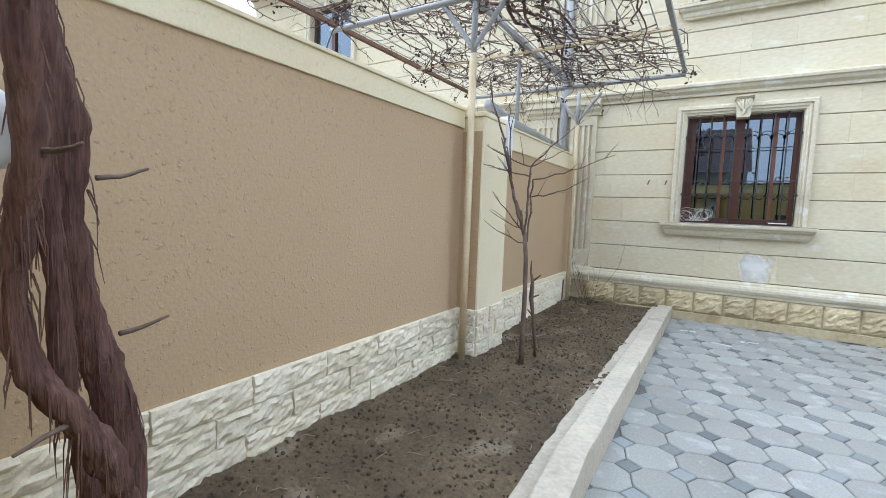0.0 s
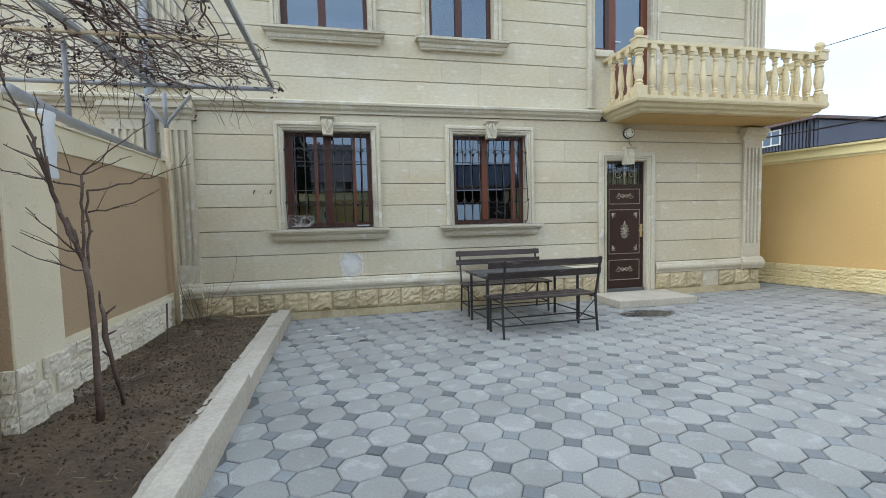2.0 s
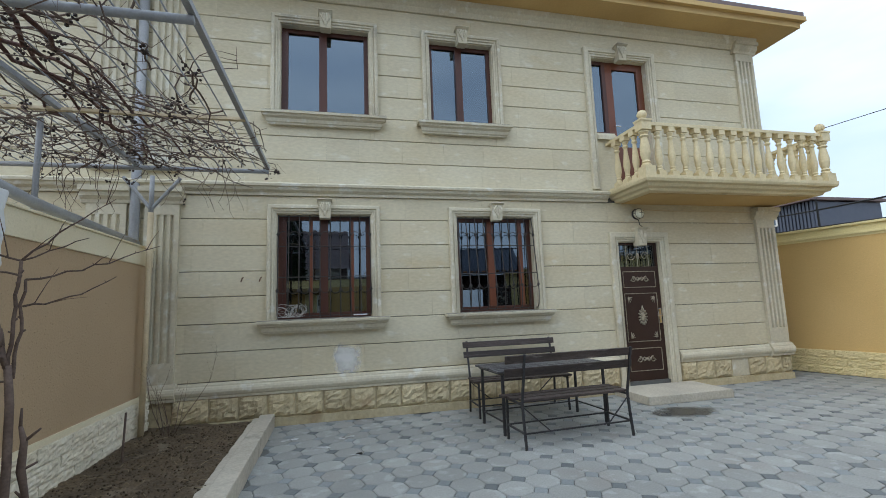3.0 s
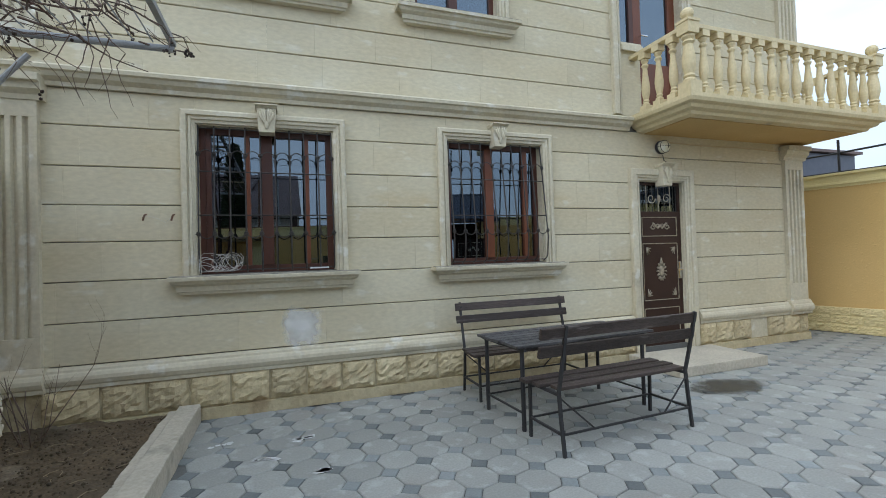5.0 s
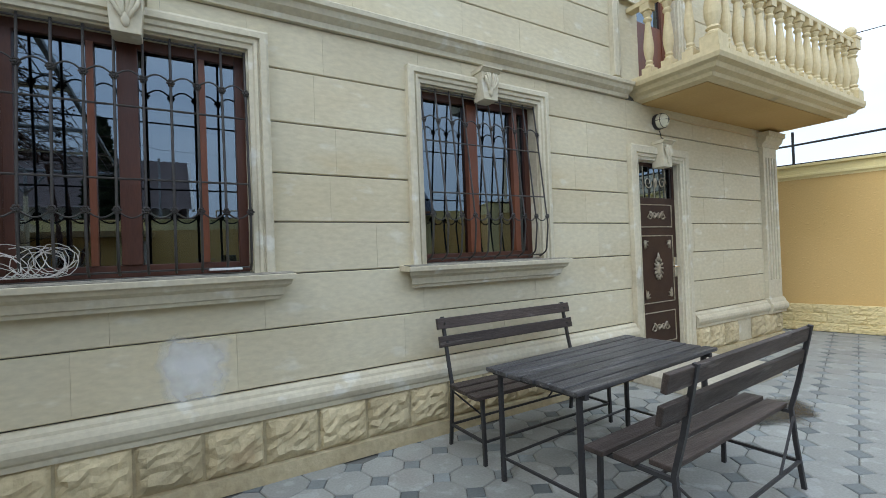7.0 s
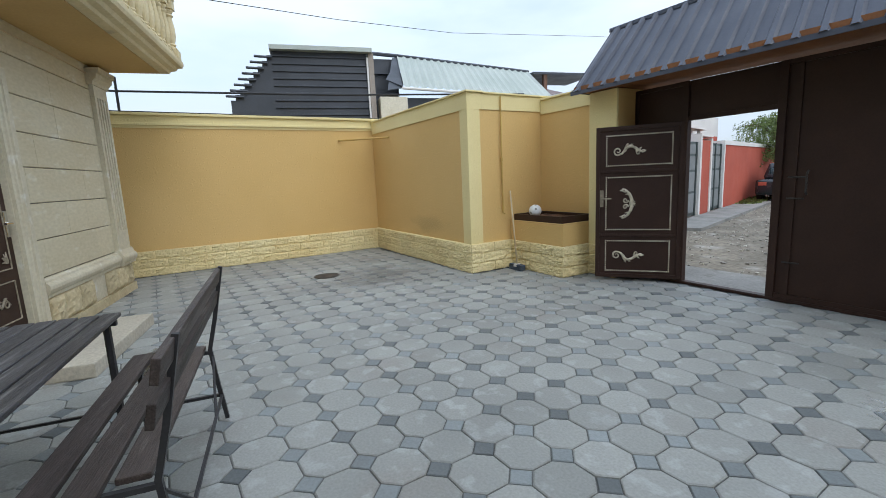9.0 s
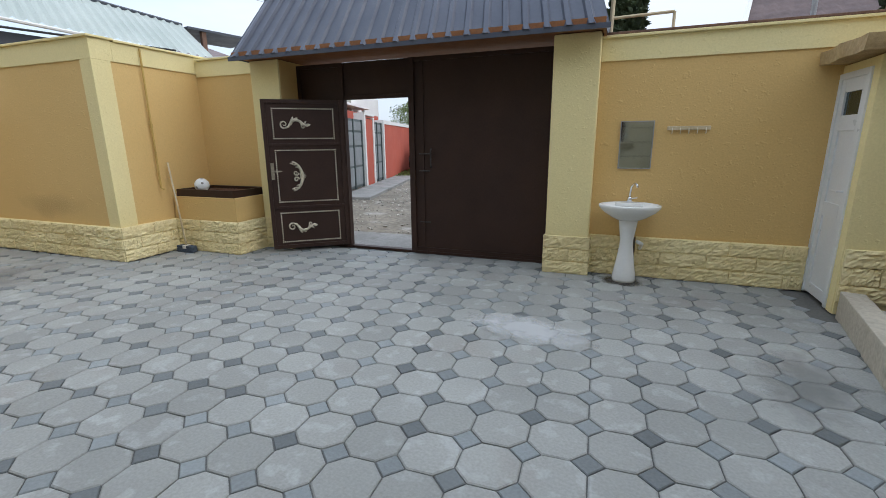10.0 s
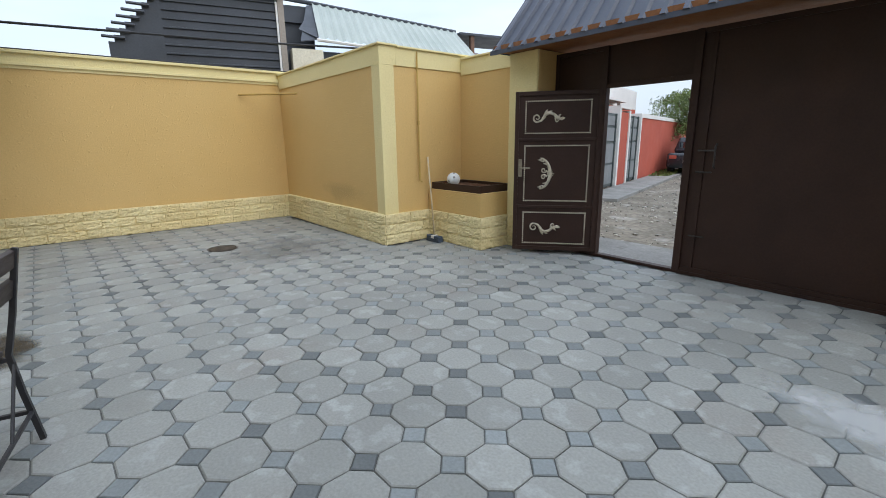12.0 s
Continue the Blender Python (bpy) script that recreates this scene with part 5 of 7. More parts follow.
stake = single("garden_stake", tube([(-1.02, -1.35, 0.05), (-1.0, -1.36, 0.55)], 0.01, 6), TWIG, "thin wooden stake stuck in the soil", "stake")
shr = thing("rose_bush", pose(-0.93, -0.45, 0.08), "leafless thorny bush in the corner of the bed", "bush")
for k in range(6):
    bm = bmesh.new()
    a = k * 1.05
    branchy(bm, (0.04 * math.cos(a), 0.04 * math.sin(a), -0.02), (0.3 * math.cos(a), 0.2 * math.sin(a), 1), tr.uniform(0.35, 0.75), 0.0055, 2, tr, 0.7, 0.2, 0.6)
    part("stem", bm, TWIG, shr, smooth=True)

# ---------------------------------------------------------------- grape vine and its trellis
TZ = 3.06
trellis = thing("trellis", pose(0, 0, 0), "grey steel pipe trellis on posts above the flower bed", "trellis")
for x, y, base in ((-1.17, -3.63, 0.08), (-1.20, -0.46, 0.08), (-1.16, -6.72, 0.08)):
    part("post", tube([(x, y, base), (x + 0.005, y, 1.2), (x, y, 2.62)], 0.031, 12), CREAMPIPE, trellis, "cream painted steel post", smooth=True)
    part("post_head", tube([(x, y, 2.60), (x, y, TZ)], 0.026, 10), GREYPIPE, trellis, smooth=True)
    for s in (-1, 1):
        part("bracket", tube([(x, y, 2.66), (x + s * 0.30, y, TZ - 0.02)], 0.021, 8), GREYPIPE, trellis)
for y in (-0.78, -3.64, -6.72):
    part("main_beam", tube([(-2.75, y, TZ), (0.13, y, TZ)], 0.026, 10), GREYPIPE, trellis, smooth=True)
for y in (-2.2, -5.2):
    part("batten", B((-2.75, 0.13, y - 0.02, y + 0.02, TZ + 0.02, TZ + 0.045)), CREAMPIPE, trellis)
for x in (0.12, -1.25, -2.7):
    part("side_beam", B((x - 0.02, x + 0.02, -6.9, -0.76, TZ + 0.026, TZ + 0.066)), RUST if x < -2 else GREYPIPE, trellis)
for i in range(21):
    x = -2.62 + i * 0.13
    part("rod", tube([(x, -6.9, TZ + 0.05), (x + 0.005, -0.76, TZ + 0.05)], 0.0055, 5), GREYPIPE, trellis)
single("wall_pipe", tube([(-1.36, -2.95, 2.39), (-1.38, -2.2, 2.33), (-1.39, -0.32, 2.275)], 0.045, 12), GREYPIPE, "thick grey pipe lying along the wall top", "pipe", smooth=True)
single("prop_pipe", tube([(-1.40, -2.15, 2.23), (-1.40, -2.15, TZ - 0.03)], 0.022, 10), GREYPIPE, "grey steel prop between wall and trellis", "pipe", smooth=True)
bm = B((-1.17, -1.075, -3.1, -2.97, 1.75, 2.23), bevel=0.02)
bmesh.ops.subdivide_edges(bm, edges=bm.edges, cuts=3, use_grid_fill=True)
for v in bm.verts:
    v.co += Vector((noise.noise(v.co * 9), noise.noise(v.co * 9 + Vector((5, 0, 0))), 0)) * 0.025
single("plastic_wrap", bm, PLASTIC, "white plastic sheet wrapped over the pier's edge", "plastic sheet", smooth=True)
dp = single("downpipe", tube([(-1.52, -0.07, 0.1), (-1.52, -0.07, 6.0)], 0.055, 12), GREYPIPE, "grey rainwater downpipe between two pilasters", "downpipe", smooth=True)

vine = thing("grape_vine", pose(0, 0, 0), "old bare grape vine with twisted shaggy trunks", "vine")
vr = random.Random(33)


def trunk(points, r0, r1):
    fine, rad = [], []
    n = len(points)
    for i in range(n - 1):
        for k in range(14):
            f = k / 14
            p0, p1, p2, p3 = (Vector(points[max(min(j, n - 1), 0)]) for j in (i - 1, i, i + 1, i + 2))
            q = 0.5 * (2 * p1 + (p2 - p0) * f + (2 * p0 - 5 * p1 + 4 * p2 - p3) * f * f + (3 * p1 - p0 - 3 * p2 + p3) * f ** 3)
            g = (i + f) / (n - 1)
            fine.append(q)
            rad.append((r0 + (r1 - r0) * g) * (1 + 0.26 * noise.noise(q * 12) + 0.16 * noise.noise(q * 34)))
    fine.append(Vector(points[-1]))
    rad.append(r1)
    bm = tube(fine, rad, 24)
    for v in bm.verts:
        v.co += Vector((noise.noise(Vector((v.co.x * 60, v.co.y * 60, v.co.z * 6))), noise.noise(Vector((v.co.x * 60 + 7, v.co.y * 60, v.co.z * 6))), 0)) * 0.010
    return bm, fine


TRUNKS = [([(-0.74, -6.36, 0.06), (-0.71, -6.34, 0.42), (-0.69, -6.345, 0.66), (-0.68, -6.38, 0.89), (-0.69, -6.42, 1.07), (-0.69, -6.455, 1.32), (-0.68, -6.445, 1.53), (-0.70, -6.50, 1.9), (-0.75, -6.45, 2.5), (-0.8, -6.3, 3.12)], 0.043, 0.032),
          ([(-0.67, -6.37, 0.06), (-0.59, -6.38, 0.42), (-0.52, -6.42, 0.67), (-0.465, -6.48, 0.83), (-0.47, -6.53, 0.94), (-0.49, -6.58, 1.03), (-0.51, -6.60, 1.17), (-0.48, -6.595, 1.3), (-0.44, -6.585, 1.44), (-0.40, -6.60, 1.65), (-0.35, -6.60, 1.85), (-0.32, -6.55, 2.3), (-0.3, -6.4, 3.1)], 0.029, 0.022),
          ([(-0.71, -6.40, 0.06), (-0.67, -6.42, 0.5), (-0.64, -6.46, 0.8), (-0.59, -6.50, 0.97), (-0.58, -6.51, 1.2), (-0.60, -6.52, 1.43), (-0.575, -6.54, 1.61), (-0.56, -6.57, 1.85), (-0.56, -6.50, 2.4), (-0.6, -6.3, 3.12)], 0.021, 0.020)]
for pts, r0, r1 in TRUNKS:
    bm, line = trunk(pts, r0, r1)
    part("trunk", bm, BARK, vine, "shaggy reddish-brown bark", smooth=True)
    bm = bmesh.new()
    for k in range(90):
        p = line[vr.randrange(2, len(line) - 2)]
        a = vr.uniform(0, 6.28)
        o = Vector((math.cos(a), math.sin(a), 0)) * r0 * 0.95
        tube([p + o, p + o * 1.35 + Vector((0, 0, -0.04)), p + o * vr.uniform(1.2, 1.7) + Vector((0, 0, -vr.uniform(0.06, 0.16)))], [0.0022, 0.0016, 0.0008], 4, bm)
    part("loose_bark", bm, BARK, vine, kind="stuff")
for p, d in (((-0.67, -6.40, 1.42), (-0.1, 1, 0.1)), ((-0.67, -6.36, 1.03), (-0.3, 1, -0.1)), ((-0.47, -6.52, 0.92), (0.5, -0.9, 0.1)), ((-0.33, -6.58, 1.95), (-0.9, 0.2, 0.5)), ((-0.44, -6.58, 1.46), (0.8, 0.4, -0.1))):
    bm = bmesh.new()
    branchy(bm, p, d, 0.13, 0.007, 0, vr, seg=5)
    part("spur", bm, TWIG, vine, smooth=True)
bm = bmesh.new()
bmesh.ops.create_icosphere(bm, subdivisions=3, radius=0.09)
for v in bm.verts:
    v.co *= 1 + 0.3 * noise.noise(v.co * 16)
    v.co.z *= 1.2
single("hanging_bag", bm, PLASTIC, "crumpled white bag tied to the vine trunk", "bag", pose(-0.70, -6.62, 1.52), smooth=True)

# canes over the trellis
for start, n in (((-0.9, -6.2), 3), ((-0.6, -6.2), 3)):
    for k in range(n):
        x, y = start
        pts, rad = [], []
        aim = vr.uniform(-1.7, 0.0)
        for i in range(34):
            f = i / 33
            pts.append(Vector((x, y, TZ + 0.08 + 0.05 * math.sin(i * 0.9 + k) + 0.04 * vr.uniform(-1, 1))))
            rad.append(0.024 * (1 - 0.72 * f))
            y += 0.16
            x += (aim - x) * 0.06 + vr.uniform(-0.07, 0.07)
        part("cane", tube(pts, rad, 7), BARK, vine, smooth=True)
bm = bmesh.new()
grapes = bmesh.new()
for k in range(400):
    x, y = vr.uniform(-2.6, 0.0), -0.85 - 5.6 * vr.random() ** 1.35
    p = Vector((x, y, TZ + vr.uniform(0.0, 0.12)))
    a = vr.uniform(0, 6.28)
    d = Vector((math.cos(a), math.sin(a) * 0.8, vr.uniform(-0.25, 0.35)))
    pts, rad = [p], [vr.uniform(0.004, 0.009)]
    for i in range(7):
        d = (d + Vector((vr.uniform(-1, 1), vr.uniform(-1, 1), vr.uniform(-0.6, 0.6) - (pts[-1].z - TZ - 0.05) * 1.2)) * 0.45).normalized()
        q = pts[-1] + d * 0.11
        q.x = min(max(q.x, -2.75), 0.2)
        pts.append(q)
        rad.append(rad[0] * (1 - 0.1 * i))
    tube(pts, rad, 5, bm)
    for _ in range(2):
        s = pts[vr.randrange(1, 7)]
        a = vr.uniform(0, 6.28)
        tube([s, s + Vector((math.cos(a), math.sin(a), vr.uniform(-0.8, 0.8))) * 0.08, s + Vector((math.cos(a + 0.5), math.sin(a + 0.5), vr.uniform(-1, 0.8))) * 0.16], [0.003, 0.0022, 0.0012], 4, bm)
    if vr.random() < 0.75:
        s = pts[vr.randrange(1, 8)]
        for _ in range(vr.randrange(3, 9)):
            pebble(grapes, vr.uniform(0.007, 0.014), Matrix.Translation(s + Vector((vr.uniform(-1, 1), vr.uniform(-1, 1), vr.uniform(-1.8, 0.3))) * 0.035))
part("shoot_mass", bm, TWIG, vine, "tangled bare grape shoots", kind="stuff")
part("dried_fruit", grapes, DRIED, vine, "shrivelled black grape bunches", kind="stuff")
bm = bmesh.new()
for k in range(26):
    x, y = vr.uniform(-2.4, 0.0), vr.uniform(-1.2, -0.75)
    if k > 16:
        y = vr.uniform(-3.9, -1.2)
    pts = [Vector((x, y, TZ))]
    for i in range(6):
        pts.append(pts[-1] + Vector((vr.uniform(-0.07, 0.07), vr.uniform(-0.05, 0.05), -vr.uniform(0.05, 0.13))))
    tube(pts, [0.005 - 0.0006 * i for i in range(7)], 5, bm)
part("hanging_shoot_mass", bm, TWIG, vine, kind="stuff")

# ---------------------------------------------------------------- furniture by the house
def bench(m, label, back, seat):
    """back and seat: how far the boards reach along x, the seat's board by board."""
    b = thing("garden_bench", m, label, "bench", "garden benches")
    for y, (x0, x1) in zip((-0.185, -0.05, 0.08), seat):
        part("seat_slat", B((x0, x1, y - 0.052, y + 0.052, 0.435, 0.460), bevel=0.006), SLAT, b)
    for z, yy in ((0.745, 0.215), (0.873, 0.242)):
        bm = B((back[0], back[1], -0.013, 0.013, -0.040, 0.040), bevel=0.006)
        bmesh.ops.transform(bm, matrix=pose(0, yy, z, -11), verts=bm.verts)
        part("back_slat", bm, SLAT, b)
        for x in (-0.62, 0.62):
            part("bolt", tube([(x, yy - 0.022, z), (x, yy + 0.02, z)], 0.009, 6), DARKMETAL, b)
    for x in (-0.62, 0.62):
        part("back_leg", tube([(x, 0.20, 0.0), (x, 0.17, 0.25), (x, 0.155, 0.44), (x, 0.20, 0.62), (x, 0.262, 0.92)], 0.0155, 4), DARKMETAL, b)
        part("front_leg", tube([(x, -0.215, 0.0), (x, -0.205, 0.435)], 0.0155, 4), DARKMETAL, b)
        part("seat_bearer", tube([(x, -0.22, 0.42), (x, 0.16, 0.42)], 0.014, 4), DARKMETAL, b)
        part("side_rail", tube([(x, -0.21, 0.15), (x, 0.185, 0.15)], 0.012, 4), DARKMETAL, b)
        part("stay", tube([(x - math.copysign(0.28, x), 0.185, 0.15), (x, 0.165, 0.40)], 0.007, 6), DARKMETAL, b)
    part("stretcher", tube([(-0.62, 0.185, 0.15), (0.62, 0.185, 0.15)], 0.010, 4), DARKMETAL, b)
    part("stretcher", tube([(-0.62, -0.21, 0.15), (0.62, -0.21, 0.15)], 0.010, 4), DARKMETAL, b)
    return b


bench(pose(3.257, -0.43, 0, 0, 0, 0.5), "dark brown slatted bench with its back to the house", (-0.68, 0.68), ((-0.69, 0.68), (-0.68, 0.69), (-0.66, 0.67)))
bench(pose(3.2875, -1.735, 0, 0, 0, 183.3), "dark brown slatted bench with a loose seat board", (-0.65, 0.82), ((-0.66, 0.70), (-0.67, 0.67), (-0.64, 0.60)))
table = thing("garden_table", pose(3.30, -1.105, 0, 0, 0, 4.2), "weathered grey plank table on thin steel legs", "table")
tw = random.Random(8)
for i in range(7):
    y = -0.297 + i * 0.099
    part("top_board", B((-0.73 + tw.uniform(-0.008, 0.008), 0.73 + tw.uniform(-0.008, 0.008), y - 0.044, y + 0.044, 0.665, 0.69 + tw.uniform(-0.003, 0.002)), bevel=0.006), TABLEWOOD, table)
for x in (-0.66, 0.64):
    for y in (-0.29, 0.29):
        part("leg", tube([(x, y, 0), (x, y, 0.66)], 0.019, 6), DARKMETAL, table)
    part("end_rail", tube([(x, -0.29, 0.14), (x, 0.29, 0.14)], 0.010, 4), DARKMETAL, table)
    part("top_bearer", B((x - 0.015, x + 0.015, -0.34, 0.34, 0.637, 0.664)), DARKMETAL, table)
for y in (-0.29, 0.29):
    part("side_rail", tube([(-0.66, y, 0.65), (0.64, y, 0.65)], 0.012, 4), DARKMETAL, table)
part("foot_rail", tube([(-0.66, 0.29, 0.14), (0.64, 0.29, 0.14)], 0.009, 6), DARKMETAL, table)

# ---------------------------------------------------------------- small things on the house
lamp = thing("wall_lamp", pose(5.64, 0, 2.775), "round bulkhead wall lamp with a metal cage", "wall lamp")
part("base", lathe([(0.085, 0), (0.09, 0.02), (0.08, 0.035)], 16), DARKMETAL, lamp).matrix_basis = pose(0, 0.0, 0, 90)
part("globe", lathe([(0.076, 0.03), (0.082, 0.06), (0.075, 0.10), (0.05, 0.13), (0.01, 0.142)], 16), LAMPGLASS, lamp, "ribbed glass globe", True).matrix_basis = pose(0, 0, 0, 90)
bm = bmesh.new()
for k in range(2):
    a = k * math.pi / 2
    tube([(0.088 * math.cos(a) * math.cos(t), -0.035 - 0.11 * math.sin(t), 0.088 * math.sin(a) * math.cos(t)) for t in [i * math.pi / 10 for i in range(11)]], 0.0035, 5, bm)
tube([(0.08 * math.cos(t), -0.09, 0.08 * math.sin(t)) for t in [i * math.tau / 20 for i in range(21)]], 0.0035, 5, bm)
part("cage", bm, DARKMETAL, lamp)
single("lamp_cable", tube([(5.70, -0.01, 2.83), (5.8, -0.012, 2.85), (6.4, -0.012, 2.835), (7.1, -0.012, 2.845), (7.96, -0.012, 2.83)], 0.008, 6), CREAMPIPE, "thin cable clipped under the balcony", "cable")
single("lamp_lead", tube([(5.66, -0.02, 2.68), (5.67, -0.03, 2.6), (5.68, -0.10, 2.54)], 0.005, 5), CABLE, "short dark lead below the wall lamp", "cable")
for x in (-0.275, -0.055):
    single("wall_hook", tube([(x, 0.005, 1.875), (x, -0.045, 1.865), (x - 0.008, -0.05, 1.84), (x - 0.014, -0.045, 1.815)], 0.008, 6), RUST, "rusty steel hook in the stone", "hook", group="wall hooks")
single("hook_string", tube([(-0.275, -0.046, 1.86), (-0.2, -0.03, 1.845), (-0.12, -0.012, 1.80), (-0.055, -0.046, 1.858)], 0.002, 4), WIRE, "slack pale string between two hooks", "string")
tangle = bmesh.new()
wr = random.Random(5)
for k in range(12):
    p = Vector((0.28 + wr.uniform(-0.08, 0.12), -0.05, 1.36))
    pts = [p]
    a = wr.uniform(0, 6)
    for i in range(16):
        a += wr.uniform(0.2, 0.9)
        q = pts[-1] + Vector((math.cos(a) * 0.045, wr.uniform(-0.006, 0.006), math.sin(a) * 0.04))
        q.x, q.z, q.y = min(max(q.x, 0.15), 0.62), min(max(q.z, 1.343), 1.70), min(max(q.y, -0.09), -0.02)
        pts.append(q)
    tube(pts, 0.0022, 4, tangle)
single("wire_tangle", tangle, WIRE, "tangle of thin white wire on the window sill", "wire", kind="stuff")
single("sill_rag", B((1.12, 1.30, -0.06, 0.02, 1.338, 1.352), bevel=0.004), PLASTIC, "small white scrap lying on the window sill", "scrap")


def stain(name, colour, rough, x0, x1, y0, y1, z, label, category, m=None, upright=False, strength=0.85, scale=6.0):
    """A thin sheet whose covering thins out to a ragged edge."""
    mt = bpy.data.materials.new(name)
    mt.use_nodes = True
    n, l = mt.node_tree.nodes, mt.node_tree.links
    s = n["Principled BSDF"]
    s.inputs["Base Color"].default_value = (*colour, 1)
    s.inputs["Roughness"].default_value = rough
    co, mp, gr, ns = n.new("ShaderNodeTexCoord"), n.new("ShaderNodeMapping"), n.new("ShaderNodeTexGradient"), n.new("ShaderNodeTexNoise")
    gr.gradient_type = "SPHERICAL"
    mp.inputs["Location"].default_value, mp.inputs["Scale"].default_value = (-1, -1, -1), (2, 2, 2)
    if upright:
        mp.inputs["Location"].default_value, mp.inputs["Scale"].default_value = (-1, 0, -1), (2, 0, 2)
    else:
        mp.inputs["Location"].default_value, mp.inputs["Scale"].default_value = (-1, -1, 0), (2, 2, 0)
    ns.inputs["Scale"].default_value, ns.inputs["Detail"].default_value = scale, 6
    l.new(co.outputs["Generated"], mp.inputs["Vector"])
    l.new(mp.outputs[0], gr.inputs[0])
    l.new(n.new("ShaderNodeNewGeometry").outputs["Position"], ns.inputs["Vector"])
    add, rg = n.new("ShaderNodeMath"), n.new("ShaderNodeMapRange")
    add.operation = "ADD"
    l.new(gr.outputs["Fac"], add.inputs[0])
    l.new(ns.outputs[0], add.inputs[1])
    rg.inputs[1].default_value, rg.inputs[2].default_value, rg.inputs[3].default_value, rg.inputs[4].default_value = 0.78, 1.25, 0.0, strength
    l.new(add.outputs[0], rg.inputs[0])
    l.new(rg.outputs[0], s.inputs["Alpha"])
    bm = B((x0, x1, y0, y1, z, z + 0.0008)) if not upright else B((x0, x1, y0, y0 + 0.0008, z, z + (y1)))
    return single(name, bm, mt, label, category, m)


stain("lime_patch", (0.86, 0.86, 0.83), 0.9, 0.74, 1.34, -0.0022, 0.56, 0.49, "whitish lime patch on the house front", "stain", upright=True, strength=0.6)
stain("wet_patch", (0.055, 0.052, 0.048), 0.25, 4.45, 5.75, -1.62, -0.90, 0.0042, "dark wet patch on the paving by the step", "puddle", strength=0.8)
stain("cement_spill", (0.66, 0.67, 0.66), 0.9, 1.5, 2.9, -5.75, -5.12, 0.0042, "whitish cement spill on the paving", "stain", strength=0.45, scale=9)
stain("soot_spill", (0.05, 0.05, 0.05), 0.8, 0.2, 0.95, -6.3, -4.9, 0.0042, "dark sooty stain on the paving by the kerb", "stain", strength=0.11, scale=14)
stain("basin_damp", (0.07, 0.06, 0.05), 0.35, -0.15, 0.5, -7.5, -7.05, 0.0042, "damp ring on the paving around the basin foot", "stain", YARD, strength=0.8)
stain("dirt_film", (0.13, 0.11, 0.085), 0.8, 6.2, 8.6, -4.6, -2.2, 0.0042, "brown dirt film on the paving round the drain", "stain", strength=0.12, scale=3)
stain("wall_damp", (0.20, 0.13, 0.06), 0.8, 5.9, 7.9, -6.2035, 0.45, 0.40, "faint damp tide mark low on the ochre wall", "stain", YARD, True, 0.07, 3)
cr = random.Random(3)
bm = bmesh.new()
for x, y, s in ((0.65, -1.15, 1), (0.95, -0.9, 1.2), (1.1, -1.5, 1.3), (0.45, -0.75, 0.8)):
    for _ in range(5):
        slab_of([(x + 0.05 * s * math.cos(a) * cr.uniform(0.4, 1), y + 0.03 * s * math.sin(a) * cr.uniform(0.4, 1)) for a in (0, 1, 2, 3, 4, 5)], 0.003, 0.0045, bm)
        x += cr.uniform(-0.05, 0.05)
        y += cr.uniform(-0.04, 0.04)
single("plaster_crumbs", bm, CHALK, "white plaster splashes on the paving", "splashes", kind="stuff")

# ---------------------------------------------------------------- things by the gate
basin = thing("wash_basin", YARD @ pose(0.145, -7.30, 0), "white ceramic pedestal wash basin against the ochre wall", "wash basin")
part("pedestal", lathe([(0.105, 0), (0.11, 0.03), (0.105, 0.08), (0.085, 0.2), (0.062, 0.36), (0.06, 0.42), (0.075, 0.52), (0.09, 0.64)], 24, squash=(1, 0.85)), CERAMIC, basin, smooth=True)
bm = lathe([(0.07, 0.60), (0.15, 0.635), (0.235, 0.69), (0.275, 0.735), (0.28, 0.755), (0.27, 0.765), (0.245, 0.755), (0.20, 0.71), (0.12, 0.67), (0.03, 0.66)], 36, squash=(1, 0.74))
for v in bm.verts:
    if v.co.y < 0:
        v.co.y *= 1.05
        v.co.x *= 1 - 0.10 * abs(v.co.y) / 0.2
part("bowl", bm, CERAMIC, basin, smooth=True)
part("tap_deck", B((-0.13, 0.13, -0.215, -0.12, 0.72, 0.762), bevel=0.012), CERAMIC, basin)
tap = part("tap", tube([(0, -0.16, 0.76), (0, -0.16, 0.86), (-0.008, -0.15, 0.92), (-0.03, -0.12, 0.95), (-0.05, -0.08, 0.945), (-0.06, -0.06, 0.92)], 0.011, 10), CHROME, basin, "chrome swan-neck tap", True)
part("tap_body", lathe([(0.025, 0.76), (0.025, 0.80), (0.016, 0.82)], 14, at=(0, -0.16, 0)), CHROME, basin, smooth=True)
part("tap_lever", tube([(0, -0.16, 0.80), (-0.07, -0.13, 0.815)], 0.007, 8), CHROME, basin)
single("drain_hose", tube([(0.05, -7.33, 0.40), (-0.0, -7.42, 0.36), (0.01, -7.49, 0.30)], 0.018, 8), PLASTIC, "short grey waste hose behind the pedestal", "hose", YARD, smooth=True)
single("drain_recess", B((0.055, 0.225, -7.534, -7.53, 0.0, 0.40)), MORTAR, "bare mortar gap in the stone foot", "recess", YARD, kind="structure")
mirror = thing("wall_mirror", YARD @ pose(0.131, -7.533, 1.312), "small rectangular mirror with a thin metal edge", "mirror")
part("glass", B((-0.142, 0.142, 0.006, 0.010, -0.218, 0.218)), MIRROR, mirror)
